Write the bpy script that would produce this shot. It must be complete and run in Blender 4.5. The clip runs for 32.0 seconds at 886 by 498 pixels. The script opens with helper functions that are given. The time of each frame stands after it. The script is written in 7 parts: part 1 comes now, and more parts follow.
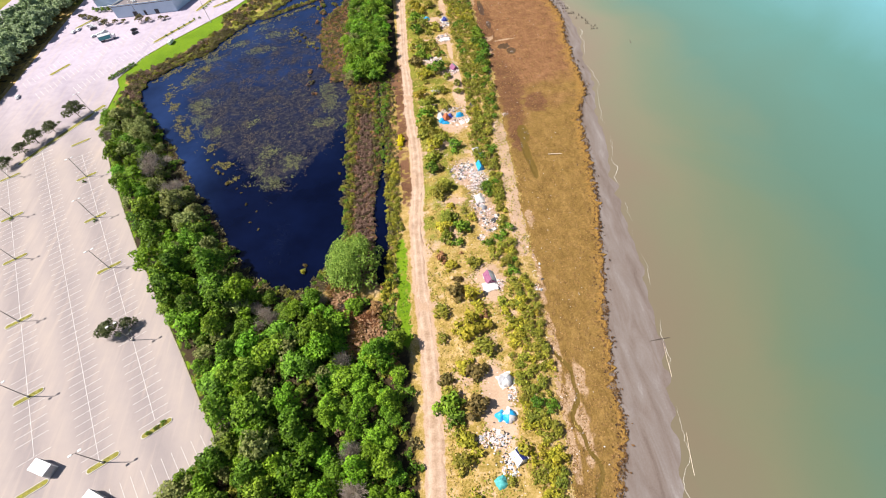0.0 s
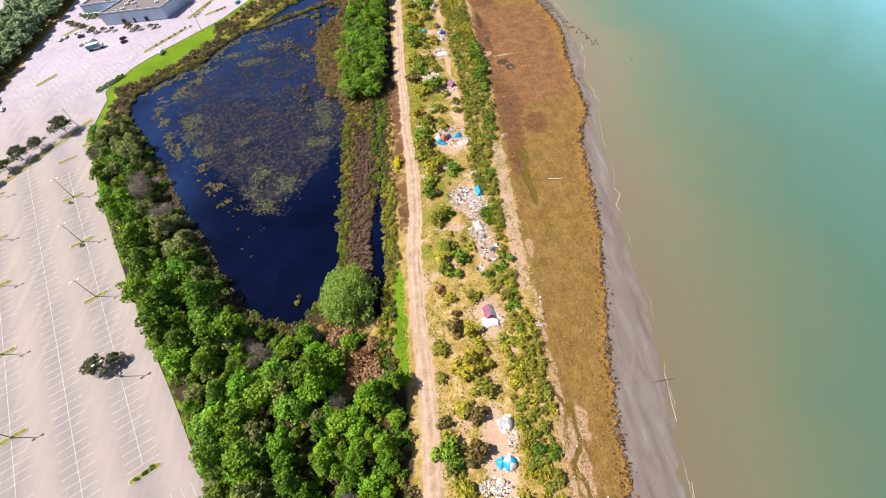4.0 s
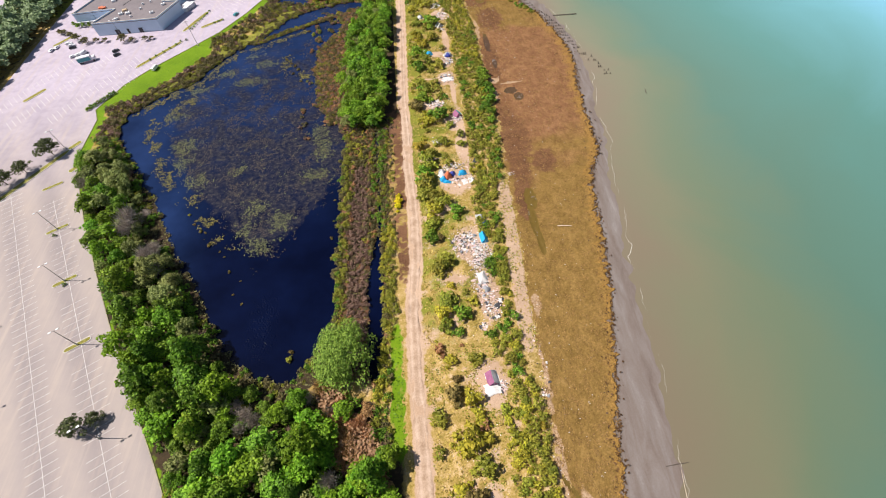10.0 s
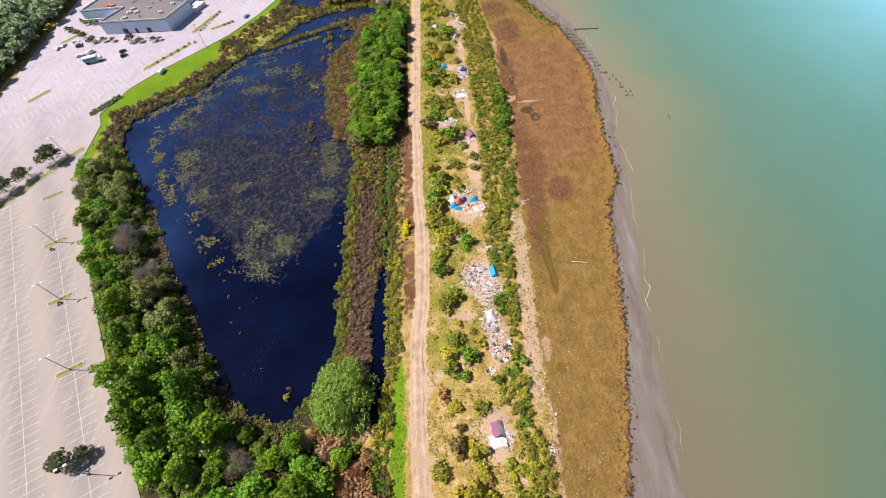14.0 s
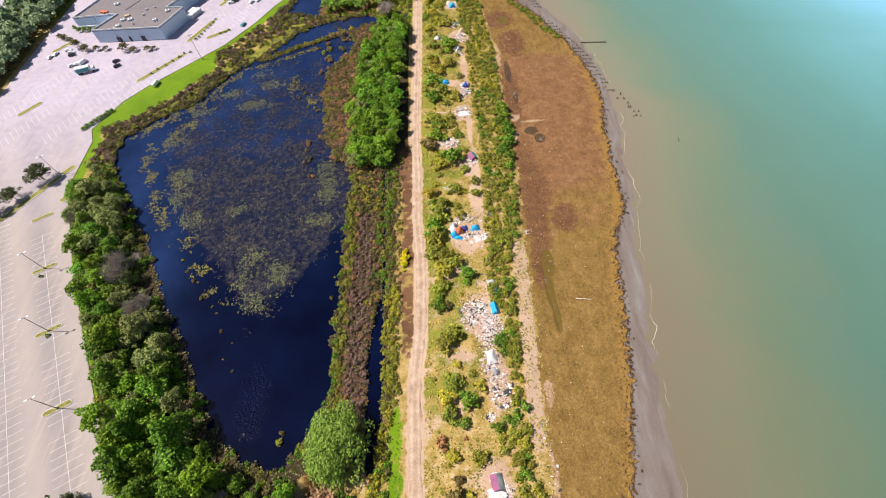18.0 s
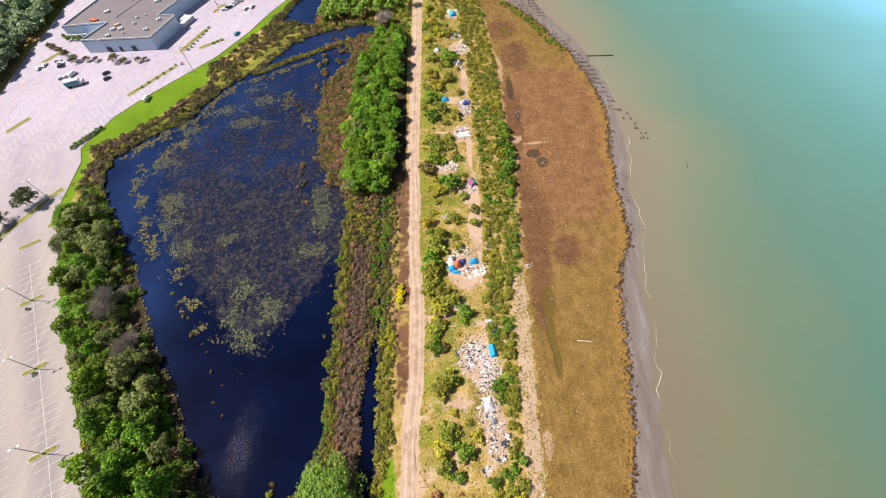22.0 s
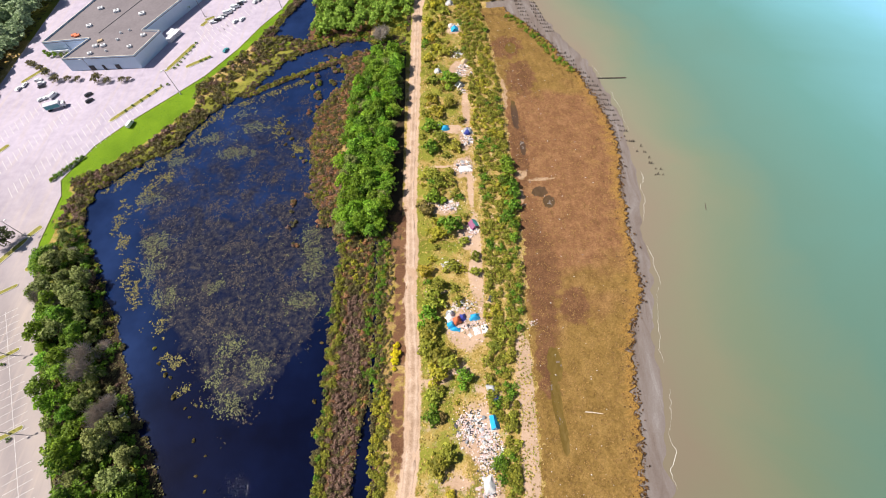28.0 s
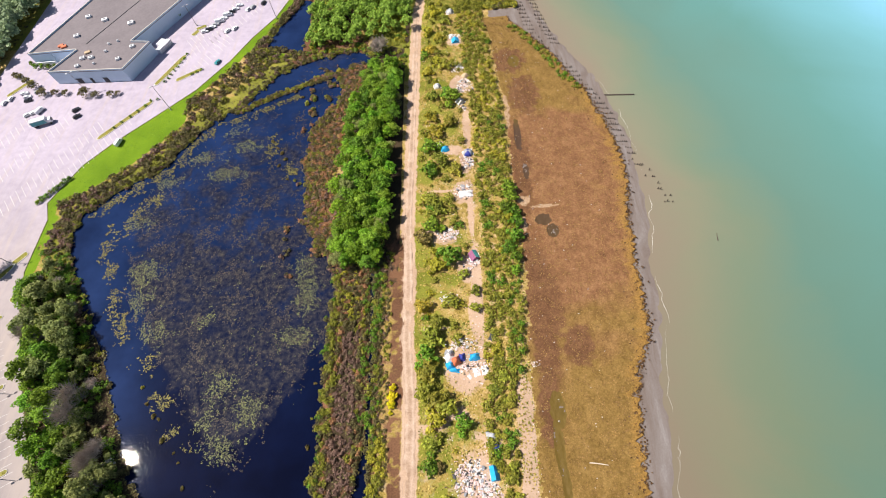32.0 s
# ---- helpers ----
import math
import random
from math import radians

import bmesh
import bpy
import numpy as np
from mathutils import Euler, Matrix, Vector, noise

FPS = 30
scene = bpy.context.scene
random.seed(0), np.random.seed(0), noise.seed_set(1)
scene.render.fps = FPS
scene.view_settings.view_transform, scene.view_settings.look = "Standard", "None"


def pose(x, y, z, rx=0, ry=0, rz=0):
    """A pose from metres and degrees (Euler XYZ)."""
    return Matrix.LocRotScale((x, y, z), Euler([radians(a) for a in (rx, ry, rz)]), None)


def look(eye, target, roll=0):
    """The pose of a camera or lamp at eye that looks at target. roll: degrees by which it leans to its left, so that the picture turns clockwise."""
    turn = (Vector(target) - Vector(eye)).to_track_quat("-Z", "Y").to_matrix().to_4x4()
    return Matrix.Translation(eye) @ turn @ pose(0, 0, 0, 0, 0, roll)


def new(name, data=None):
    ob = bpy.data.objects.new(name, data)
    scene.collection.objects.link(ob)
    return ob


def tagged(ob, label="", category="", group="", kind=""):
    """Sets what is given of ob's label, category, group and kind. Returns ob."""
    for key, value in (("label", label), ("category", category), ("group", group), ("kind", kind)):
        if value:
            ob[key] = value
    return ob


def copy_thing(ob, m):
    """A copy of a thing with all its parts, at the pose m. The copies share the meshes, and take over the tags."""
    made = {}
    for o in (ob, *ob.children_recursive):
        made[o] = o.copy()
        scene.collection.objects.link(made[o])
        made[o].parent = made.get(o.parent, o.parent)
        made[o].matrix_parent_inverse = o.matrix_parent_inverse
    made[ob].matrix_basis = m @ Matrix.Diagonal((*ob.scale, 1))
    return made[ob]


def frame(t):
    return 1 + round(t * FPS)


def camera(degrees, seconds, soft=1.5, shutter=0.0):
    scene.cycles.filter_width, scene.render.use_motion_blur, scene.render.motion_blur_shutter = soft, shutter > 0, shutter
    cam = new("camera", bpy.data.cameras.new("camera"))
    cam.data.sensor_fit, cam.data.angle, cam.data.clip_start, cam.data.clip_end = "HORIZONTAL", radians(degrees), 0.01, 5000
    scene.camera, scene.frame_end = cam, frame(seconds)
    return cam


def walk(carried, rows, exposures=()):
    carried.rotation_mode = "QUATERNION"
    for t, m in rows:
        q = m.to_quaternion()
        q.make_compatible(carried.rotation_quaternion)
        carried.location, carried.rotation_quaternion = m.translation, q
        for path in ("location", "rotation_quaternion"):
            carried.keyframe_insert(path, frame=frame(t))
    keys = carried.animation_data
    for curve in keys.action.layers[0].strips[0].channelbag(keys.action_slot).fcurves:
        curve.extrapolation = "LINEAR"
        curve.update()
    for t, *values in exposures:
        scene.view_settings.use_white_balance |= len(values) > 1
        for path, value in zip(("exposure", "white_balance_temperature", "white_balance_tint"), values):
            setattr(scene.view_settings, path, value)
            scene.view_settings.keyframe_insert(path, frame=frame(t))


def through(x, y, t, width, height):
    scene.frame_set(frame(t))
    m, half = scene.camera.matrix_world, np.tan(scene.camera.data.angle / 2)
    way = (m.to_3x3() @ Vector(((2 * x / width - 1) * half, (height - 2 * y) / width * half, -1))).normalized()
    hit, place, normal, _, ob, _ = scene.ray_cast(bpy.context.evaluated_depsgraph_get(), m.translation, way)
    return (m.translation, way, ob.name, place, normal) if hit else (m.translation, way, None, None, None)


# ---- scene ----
cam = camera(88.6, 32.0, 1.0)
PATH = [
    (0.0, (13.63, 24.08, 113.55), (12.09, 84.63, 33.98), -9.14),
    (1.0, (13.74, 26.31, 114.26), (12.40, 86.98, 34.78), -9.01),
    (2.0, (14.06, 29.35, 115.13), (12.91, 89.68, 35.39), -8.86),
    (3.0, (14.03, 32.29, 116.17), (13.21, 92.24, 36.14), -8.61),
    (6.0, (14.22, 41.23, 118.89), (13.66, 100.54, 38.37), -7.65),
    (7.0, (14.71, 44.76, 119.65), (13.92, 103.91, 39.02), -7.54),
    (8.0, (15.06, 47.85, 120.09), (14.26, 106.86, 39.36), -7.38),
    (9.0, (15.15, 51.11, 120.78), (14.50, 109.93, 39.92), -7.23),
    (10.0, (15.64, 54.50, 121.48), (14.93, 113.06, 40.43), -7.12),
    (11.0, (15.86, 57.64, 122.77), (15.21, 115.71, 41.36), -6.99),
    (12.0, (15.55, 61.04, 123.85), (14.66, 118.76, 42.20), -6.31),
    (13.0, (16.05, 65.04, 124.18), (14.19, 122.40, 42.28), -6.26),
    (14.0, (16.09, 68.63, 123.58), (13.85, 126.02, 41.72), -6.25),
    (17.0, (17.38, 79.20, 126.17), (14.60, 135.39, 43.50), -6.29),
    (18.0, (17.70, 82.66, 126.90), (14.86, 138.48, 43.98), -6.33),
    (19.0, (18.70, 86.97, 127.93), (15.33, 142.06, 44.55), -6.82),
    (20.0, (19.20, 90.69, 128.92), (15.72, 145.27, 45.20), -6.77),
    (21.0, (19.91, 94.51, 129.74), (16.29, 148.55, 45.68), -6.90),
    (22.0, (20.59, 98.76, 130.72), (16.78, 152.21, 46.29), -7.10),
    (23.0, (20.76, 102.93, 131.53), (16.94, 155.83, 46.76), -7.26),
    (24.0, (21.29, 106.92, 132.36), (17.21, 159.15, 47.18), -7.41),
    (25.0, (21.63, 111.19, 133.55), (17.36, 162.61, 47.89), -7.64),
    (28.0, (23.51, 122.84, 132.90), (18.44, 173.46, 46.81), -8.41),
    (29.0, (23.80, 126.77, 132.79), (18.65, 176.92, 46.43), -8.73),
    (30.0, (24.09, 130.86, 133.78), (18.88, 180.27, 47.00), -8.79),
    (31.0, (24.70, 134.96, 133.93), (19.24, 183.92, 46.90), -9.16),
    (32.0, (25.20, 138.32, 134.16), (19.43, 186.94, 46.97), -9.27),
]
EXPOSURE = 0.38
walk(cam, [(t, look(eye, target, roll)) for t, eye, target, roll in PATH],
     [(0, EXPOSURE + 0.2), (3, EXPOSURE + 0.16), (6, EXPOSURE), (14, EXPOSURE - 0.04), (22, EXPOSURE), (32, EXPOSURE + 0.06)])

# ---- light ----
SUN_AZ, SUN_EL = radians(84), radians(52)      # from the +y axis towards -x; above the horizon
to_sun = Vector((-math.sin(SUN_AZ) * math.cos(SUN_EL), math.cos(SUN_AZ) * math.cos(SUN_EL), math.sin(SUN_EL)))
world = bpy.data.worlds.new("world")
scene.world = world
world.use_nodes = True
wn = world.node_tree
sky = wn.nodes.new("ShaderNodeTexSky")
sky.sky_type, sky.sun_disc = "NISHITA", False
sky.sun_elevation, sky.sun_rotation = SUN_EL, -SUN_AZ
wn.links.new(sky.outputs["Color"], wn.nodes["Background"].inputs["Color"])
wn.nodes["Background"].inputs["Strength"].default_value = 0.062
sun = new("sun", bpy.data.lights.new("sun", "SUN"))
sun.data.energy, sun.data.angle, sun.data.color = 5.0, radians(0.5), (1.0, 0.945, 0.86)
sun.matrix_world = look(to_sun * 400, (0, 0, 0))


# ---- materials ----
def mat(name):
    m = bpy.data.materials.new(name)
    m.use_nodes = True
    n = m.node_tree
    return m, n, n.nodes["Principled BSDF"]


def node(n, kind, **inputs):
    k = n.nodes.new(kind)
    for key, value in inputs.items():
        k.inputs[key].default_value = value
    return k


def ramp(n, source, stops):
    r = n.nodes.new("ShaderNodeValToRGB")
    e = r.color_ramp.elements
    while len(e) < len(stops):
        e.new(0.5)
    for el, (pos, col) in zip(e, stops):
        el.position, el.color = pos, (*col, 1)
    n.links.new(source, r.inputs["Fac"])
    return r.outputs["Color"]


def noise_tex(n, scale, detail=4.0, rough=0.6, coord="Object", distort=0.0):
    c = n.nodes.new("ShaderNodeTexCoord")
    k = node(n, "ShaderNodeTexNoise", Scale=scale, Detail=detail, Roughness=rough, Distortion=distort)
    n.links.new(c.outputs[coord], k.inputs["Vector"])
    return k.outputs["Fac"]


def mix(n, fac, a, b, blend="MIX"):
    k = n.nodes.new("ShaderNodeMix")
    k.data_type, k.blend_type = "RGBA", blend
    for sock, v in ((k.inputs["Factor"], fac), (k.inputs["A"], a), (k.inputs["B"], b)):
        if isinstance(v, (int, float)):
            sock.default_value = v
        elif isinstance(v, tuple):
            sock.default_value = (*v, 1)
        else:
            n.links.new(v, sock)
    return k.outputs["Result"]


def calc(n, op, a, b=0.0, c=0.0, clamp=False):
    k = n.nodes.new("ShaderNodeMath")
    k.operation, k.use_clamp = op, clamp
    for sock, v in zip(k.inputs, (a, b, c)):
        if isinstance(v, (int, float)):
            sock.default_value = v
        else:
            n.links.new(v, sock)
    return k.outputs["Value"]


def bump(n, bsdf, height, strength, distance):
    k = node(n, "ShaderNodeBump", Strength=strength, Distance=distance)
    n.links.new(height, k.inputs["Height"])
    n.links.new(k.outputs["Normal"], bsdf.inputs["Normal"])


def surface(name, dark, light, scale=0.6, fine=6.0, rough=0.85, metal=0.0, relief=0.3, spread=(0.3, 0.7), vary=0.0):
    """A worn surface: two tones mixed by coarse and fine grain; vary: change of brightness from object to object."""
    m, n, b = mat(name)
    coarse, grain = noise_tex(n, scale), noise_tex(n, fine, 3)
    f = calc(n, "MULTIPLY_ADD", grain, 0.45, calc(n, "MULTIPLY", coarse, 0.55))
    col = ramp(n, f, [(spread[0], dark), (spread[1], light)])
    if vary:
        info = n.nodes.new("ShaderNodeObjectInfo")
        k = node(n, "ShaderNodeHueSaturation")
        n.links.new(calc(n, "MULTIPLY_ADD", info.outputs["Random"], vary * 2, 1 - vary), k.inputs["Value"])
        n.links.new(col, k.inputs["Color"])
        col = k.outputs["Color"]
    n.links.new(col, b.inputs["Base Color"])
    b.inputs["Roughness"].default_value, b.inputs["Metallic"].default_value = rough, metal
    if relief:
        bump(n, b, grain, relief, 0.05)
    return m


def foliage(name, dark, light, hue_vary=0.03, value_vary=0.3, through=0.25):
    """Leaves: tone by leaf island and by plant, with some light let through."""
    m, n, b = mat(name)
    geo, info = n.nodes.new("ShaderNodeNewGeometry"), n.nodes.new("ShaderNodeObjectInfo")
    patch = noise_tex(n, 0.5, 2)
    f = calc(n, "MULTIPLY_ADD", geo.outputs["Random Per Island"], 0.55, calc(n, "MULTIPLY", patch, 0.45))
    col = ramp(n, f, [(0.15, dark), (0.8, light)])
    k = node(n, "ShaderNodeHueSaturation")
    n.links.new(calc(n, "MULTIPLY_ADD", info.outputs["Random"], 2 * hue_vary, 0.5 - hue_vary), k.inputs["Hue"])
    n.links.new(calc(n, "MULTIPLY_ADD", calc(n, "FRACT", calc(n, "MULTIPLY", info.outputs["Random"], 7.3)), 2 * value_vary, 1 - value_vary), k.inputs["Value"])
    n.links.new(col, k.inputs["Color"])
    n.links.new(k.outputs["Color"], b.inputs["Base Color"])
    b.inputs["Roughness"].default_value = 0.6
    b.inputs["Specular IOR Level"].default_value = 0.25
    t = n.nodes.new("ShaderNodeBsdfTranslucent")
    n.links.new(k.outputs["Color"], t.inputs["Color"])
    s = node(n, "ShaderNodeMixShader", Fac=through)
    n.links.new(b.outputs["BSDF"], s.inputs[1])
    n.links.new(t.outputs["BSDF"], s.inputs[2])
    n.links.new(s.outputs["Shader"], n.nodes["Material Output"].inputs["Surface"])
    return m


def attr(n, name):
    k = n.nodes.new("ShaderNodeAttribute")
    k.attribute_name = name
    return k.outputs["Fac"]


def ground_material():
    """Bare soil, dry grass, leaf litter (its dark tone also painted as bank shade), mud, lawn and brown earth, told
    apart by the sheet's masks with ragged edges.
    """
    m, n, b = mat("ground")
    ragged, grain, wide = noise_tex(n, 0.35, 6, 0.65), noise_tex(n, 2.2, 8, 0.8), noise_tex(n, 0.06, 4)
    col = ramp(n, calc(n, "MULTIPLY_ADD", grain, 0.5, calc(n, "MULTIPLY", ragged, 0.5)),
               [(0.36, (0.11, 0.09, 0.012)), (0.44, (0.28, 0.2, 0.045)), (0.52, (0.44, 0.295, 0.105)), (0.6, (0.58, 0.42, 0.25))])
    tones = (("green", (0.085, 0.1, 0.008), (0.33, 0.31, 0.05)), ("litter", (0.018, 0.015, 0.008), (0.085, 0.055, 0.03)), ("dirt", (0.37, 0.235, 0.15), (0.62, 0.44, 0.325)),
             ("earth", (0.05, 0.02, 0.01), (0.26, 0.13, 0.07)), ("lawn", (0.075, 0.15, 0.003), (0.21, 0.33, 0.012)), ("mud", None, None))
    c = n.nodes.new("ShaderNodeTexCoord")
    k = node(n, "ShaderNodeMapping", Rotation=(0, 0, 0.25), Scale=(0.32, 0.06, 0.2))
    n.links.new(c.outputs["Object"], k.inputs["Vector"])
    streak = node(n, "ShaderNodeTexNoise", Scale=1.0, Detail=7.0, Roughness=0.62, Distortion=0.7)
    n.links.new(k.outputs["Vector"], streak.inputs["Vector"])
    wetness = calc(n, "MULTIPLY_ADD", streak.outputs["Fac"], 0.7, calc(n, "MULTIPLY", grain, 0.3))
    silt = ramp(n, wetness, [(0.34, (0.145, 0.108, 0.092)), (0.46, (0.185, 0.147, 0.13)), (0.57, (0.215, 0.18, 0.166)), (0.66, (0.275, 0.245, 0.235))])
    for name, dark, light in tones:
        own = silt if name == "mud" else ramp(n, calc(n, "MULTIPLY_ADD", grain, 0.55, calc(n, "MULTIPLY", wide, 0.45)), [(0.35, dark), (0.65, light)])
        edge = calc(n, "MULTIPLY_ADD", calc(n, "SUBTRACT", ragged, 0.5), 1.6, attr(n, name))
        f = calc(n, "MULTIPLY", calc(n, "SUBTRACT", edge, 0.38), 4.0, clamp=True)
        col = mix(n, f, col, own)
    n.links.new(col, b.inputs["Base Color"])
    b.inputs["Roughness"].default_value = 0.95
    b.inputs["Specular IOR Level"].default_value = 0.2
    bump(n, b, grain, 0.6, 0.12)
    return m


def marsh_material():
    """Low salt-marsh plants: red-brown, olive-brown and gold, with dark wet ground and pools."""
    m, n, b = mat("marsh_plants")
    wide, mid, grain = noise_tex(n, 0.03, 4, 0.6, distort=0.6), noise_tex(n, 0.22, 6, 0.7), noise_tex(n, 2.0, 8, 0.82)
    both = calc(n, "MULTIPLY_ADD", mid, 0.38, calc(n, "MULTIPLY", grain, 0.62))
    red = ramp(n, both, [(0.36, (0.105, 0.048, 0.023)), (0.5, (0.225, 0.108, 0.05)), (0.64, (0.37, 0.205, 0.098))])
    green = ramp(n, both, [(0.36, (0.105, 0.062, 0.015)), (0.5, (0.22, 0.13, 0.037)), (0.64, (0.355, 0.22, 0.078))])
    gold = ramp(n, grain, [(0.36, (0.145, 0.072, 0.017)), (0.64, (0.42, 0.24, 0.066))])
    dark = ramp(n, both, [(0.36, (0.075, 0.034, 0.018)), (0.5, (0.15, 0.07, 0.034)), (0.64, (0.26, 0.14, 0.065))])
    pale = ramp(n, grain, [(0.36, (0.26, 0.15, 0.08)), (0.64, (0.54, 0.38, 0.25))])
    f = calc(n, "MULTIPLY", calc(n, "SUBTRACT", calc(n, "MULTIPLY_ADD", wide, 1.6, attr(n, "south")), 0.95), 3.0, clamp=True)
    col = mix(n, f, red, green)
    ragged = calc(n, "MULTIPLY", calc(n, "SUBTRACT", mid, 0.5), 1.5)
    for name, tone, start, slope in (("edge", gold, 0.5, 2.0), ("damp", dark, 0.4, 2.2), ("bare", pale, 0.5, 3.0)):
        k = calc(n, "ADD", ragged, attr(n, name))
        col = mix(n, calc(n, "MULTIPLY", calc(n, "SUBTRACT", k, start), slope, clamp=True), col, tone)
    wet = calc(n, "MULTIPLY", calc(n, "SUBTRACT", attr(n, "wet"), 0.3), 3.0, clamp=True)
    pool = mix(n, calc(n, "MULTIPLY", attr(n, "south"), 2.0, clamp=True), (0.075, 0.042, 0.03), (0.15, 0.095, 0.016))
    col = mix(n, wet, col, mix(n, calc(n, "MULTIPLY", mid, 0.5), pool, (0.09, 0.055, 0.022)))
    n.links.new(col, b.inputs["Base Color"])
    n.links.new(calc(n, "MULTIPLY_ADD", wet, -0.4, 0.95), b.inputs["Roughness"])
    b.inputs["Specular IOR Level"].default_value = 0.15
    bump(n, b, grain, 0.8, 0.15)
    return m


def bay_material():
    """Shallow turbid water: tan silt by the shore, teal further out, then blue painted for sky reflection and haze."""
    m, n, b = mat("bay_water")
    swirl = noise_tex(n, 0.012, 5, 0.55, distort=1.2)
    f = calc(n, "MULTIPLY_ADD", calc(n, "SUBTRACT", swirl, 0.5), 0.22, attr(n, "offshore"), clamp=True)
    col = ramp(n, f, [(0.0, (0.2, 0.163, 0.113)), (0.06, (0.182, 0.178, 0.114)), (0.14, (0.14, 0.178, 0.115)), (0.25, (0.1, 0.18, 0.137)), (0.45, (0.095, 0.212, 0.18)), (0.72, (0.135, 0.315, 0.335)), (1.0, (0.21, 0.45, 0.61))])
    # Colour brightened with distance along y, for haze and reflected sky.
    col = mix(n, attr(n, "far_haze"), mix(n, 1.0, col, (0.86, 0.87, 0.84), "MULTIPLY"), mix(n, 1.0, col, (1.22, 1.22, 1.3), "MULTIPLY"))
    n.links.new(col, b.inputs["Base Color"])
    b.inputs["Roughness"].default_value, b.inputs["IOR"].default_value = 0.12, 1.33
    bump(n, b, noise_tex(n, 1.2, 3), 0.12, 0.1)
    return m


def pond_material():
    """Dark clear water over drowned weed, with reflected sky painted in as blue and small spots that a breeze ruffles.
    """
    m, n, b = mat("pond_water")
    ripple = noise_tex(n, 0.05, 4)
    # Second ramp: lighter blue painted for the sky reflected at far and left water.
    clear = mix(n, attr(n, "sky_sheen"), ramp(n, ripple, [(0.35, (0.0008, 0.002, 0.013)), (0.7, (0.002, 0.005, 0.027))]), ramp(n, ripple, [(0.35, (0.006, 0.015, 0.055)), (0.7, (0.013, 0.03, 0.1))]))
    patchy = noise_tex(n, 0.11, 5, 0.62, distort=0.8)
    # Drowned weed, its tones kept bluish partly for the sky's reflection.
    drowned = ramp(n, noise_tex(n, 0.7, 6, 0.72), [(0.36, (0.006, 0.009, 0.028)), (0.52, (0.024, 0.024, 0.038)), (0.68, (0.07, 0.062, 0.056))])
    amount = calc(n, "MULTIPLY", calc(n, "SUBTRACT", calc(n, "MULTIPLY_ADD", attr(n, "weed"), 0.45, patchy), 0.72), 4.0, clamp=True)
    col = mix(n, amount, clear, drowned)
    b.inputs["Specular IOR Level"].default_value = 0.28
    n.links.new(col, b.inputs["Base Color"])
    b.inputs["Roughness"].default_value, b.inputs["IOR"].default_value = 0.03, 1.33
    c = n.nodes.new("ShaderNodeTexCoord")
    k = node(n, "ShaderNodeMapping", Location=(6.6, -8.3, 0), Scale=(0.155, 0.068, 0))
    n.links.new(c.outputs["Object"], k.inputs["Vector"])
    d = n.nodes.new("ShaderNodeVectorMath")
    d.operation = "LENGTH"
    n.links.new(k.outputs["Vector"], d.inputs[0])
    breeze = calc(n, "SUBTRACT", 1.0, d.outputs["Value"], clamp=True)
    gusts = calc(n, "MULTIPLY", calc(n, "SUBTRACT", noise_tex(n, 0.5, 2), 0.42), 5.0, clamp=True)
    r = node(n, "ShaderNodeBump", Distance=0.24)
    n.links.new(noise_tex(n, 1.9, 0.5), r.inputs["Height"])
    n.links.new(calc(n, "MULTIPLY_ADD", calc(n, "MULTIPLY", breeze, gusts), 2.6, 0.05, clamp=True), r.inputs["Strength"])
    n.links.new(r.outputs["Normal"], b.inputs["Normal"])
    return m


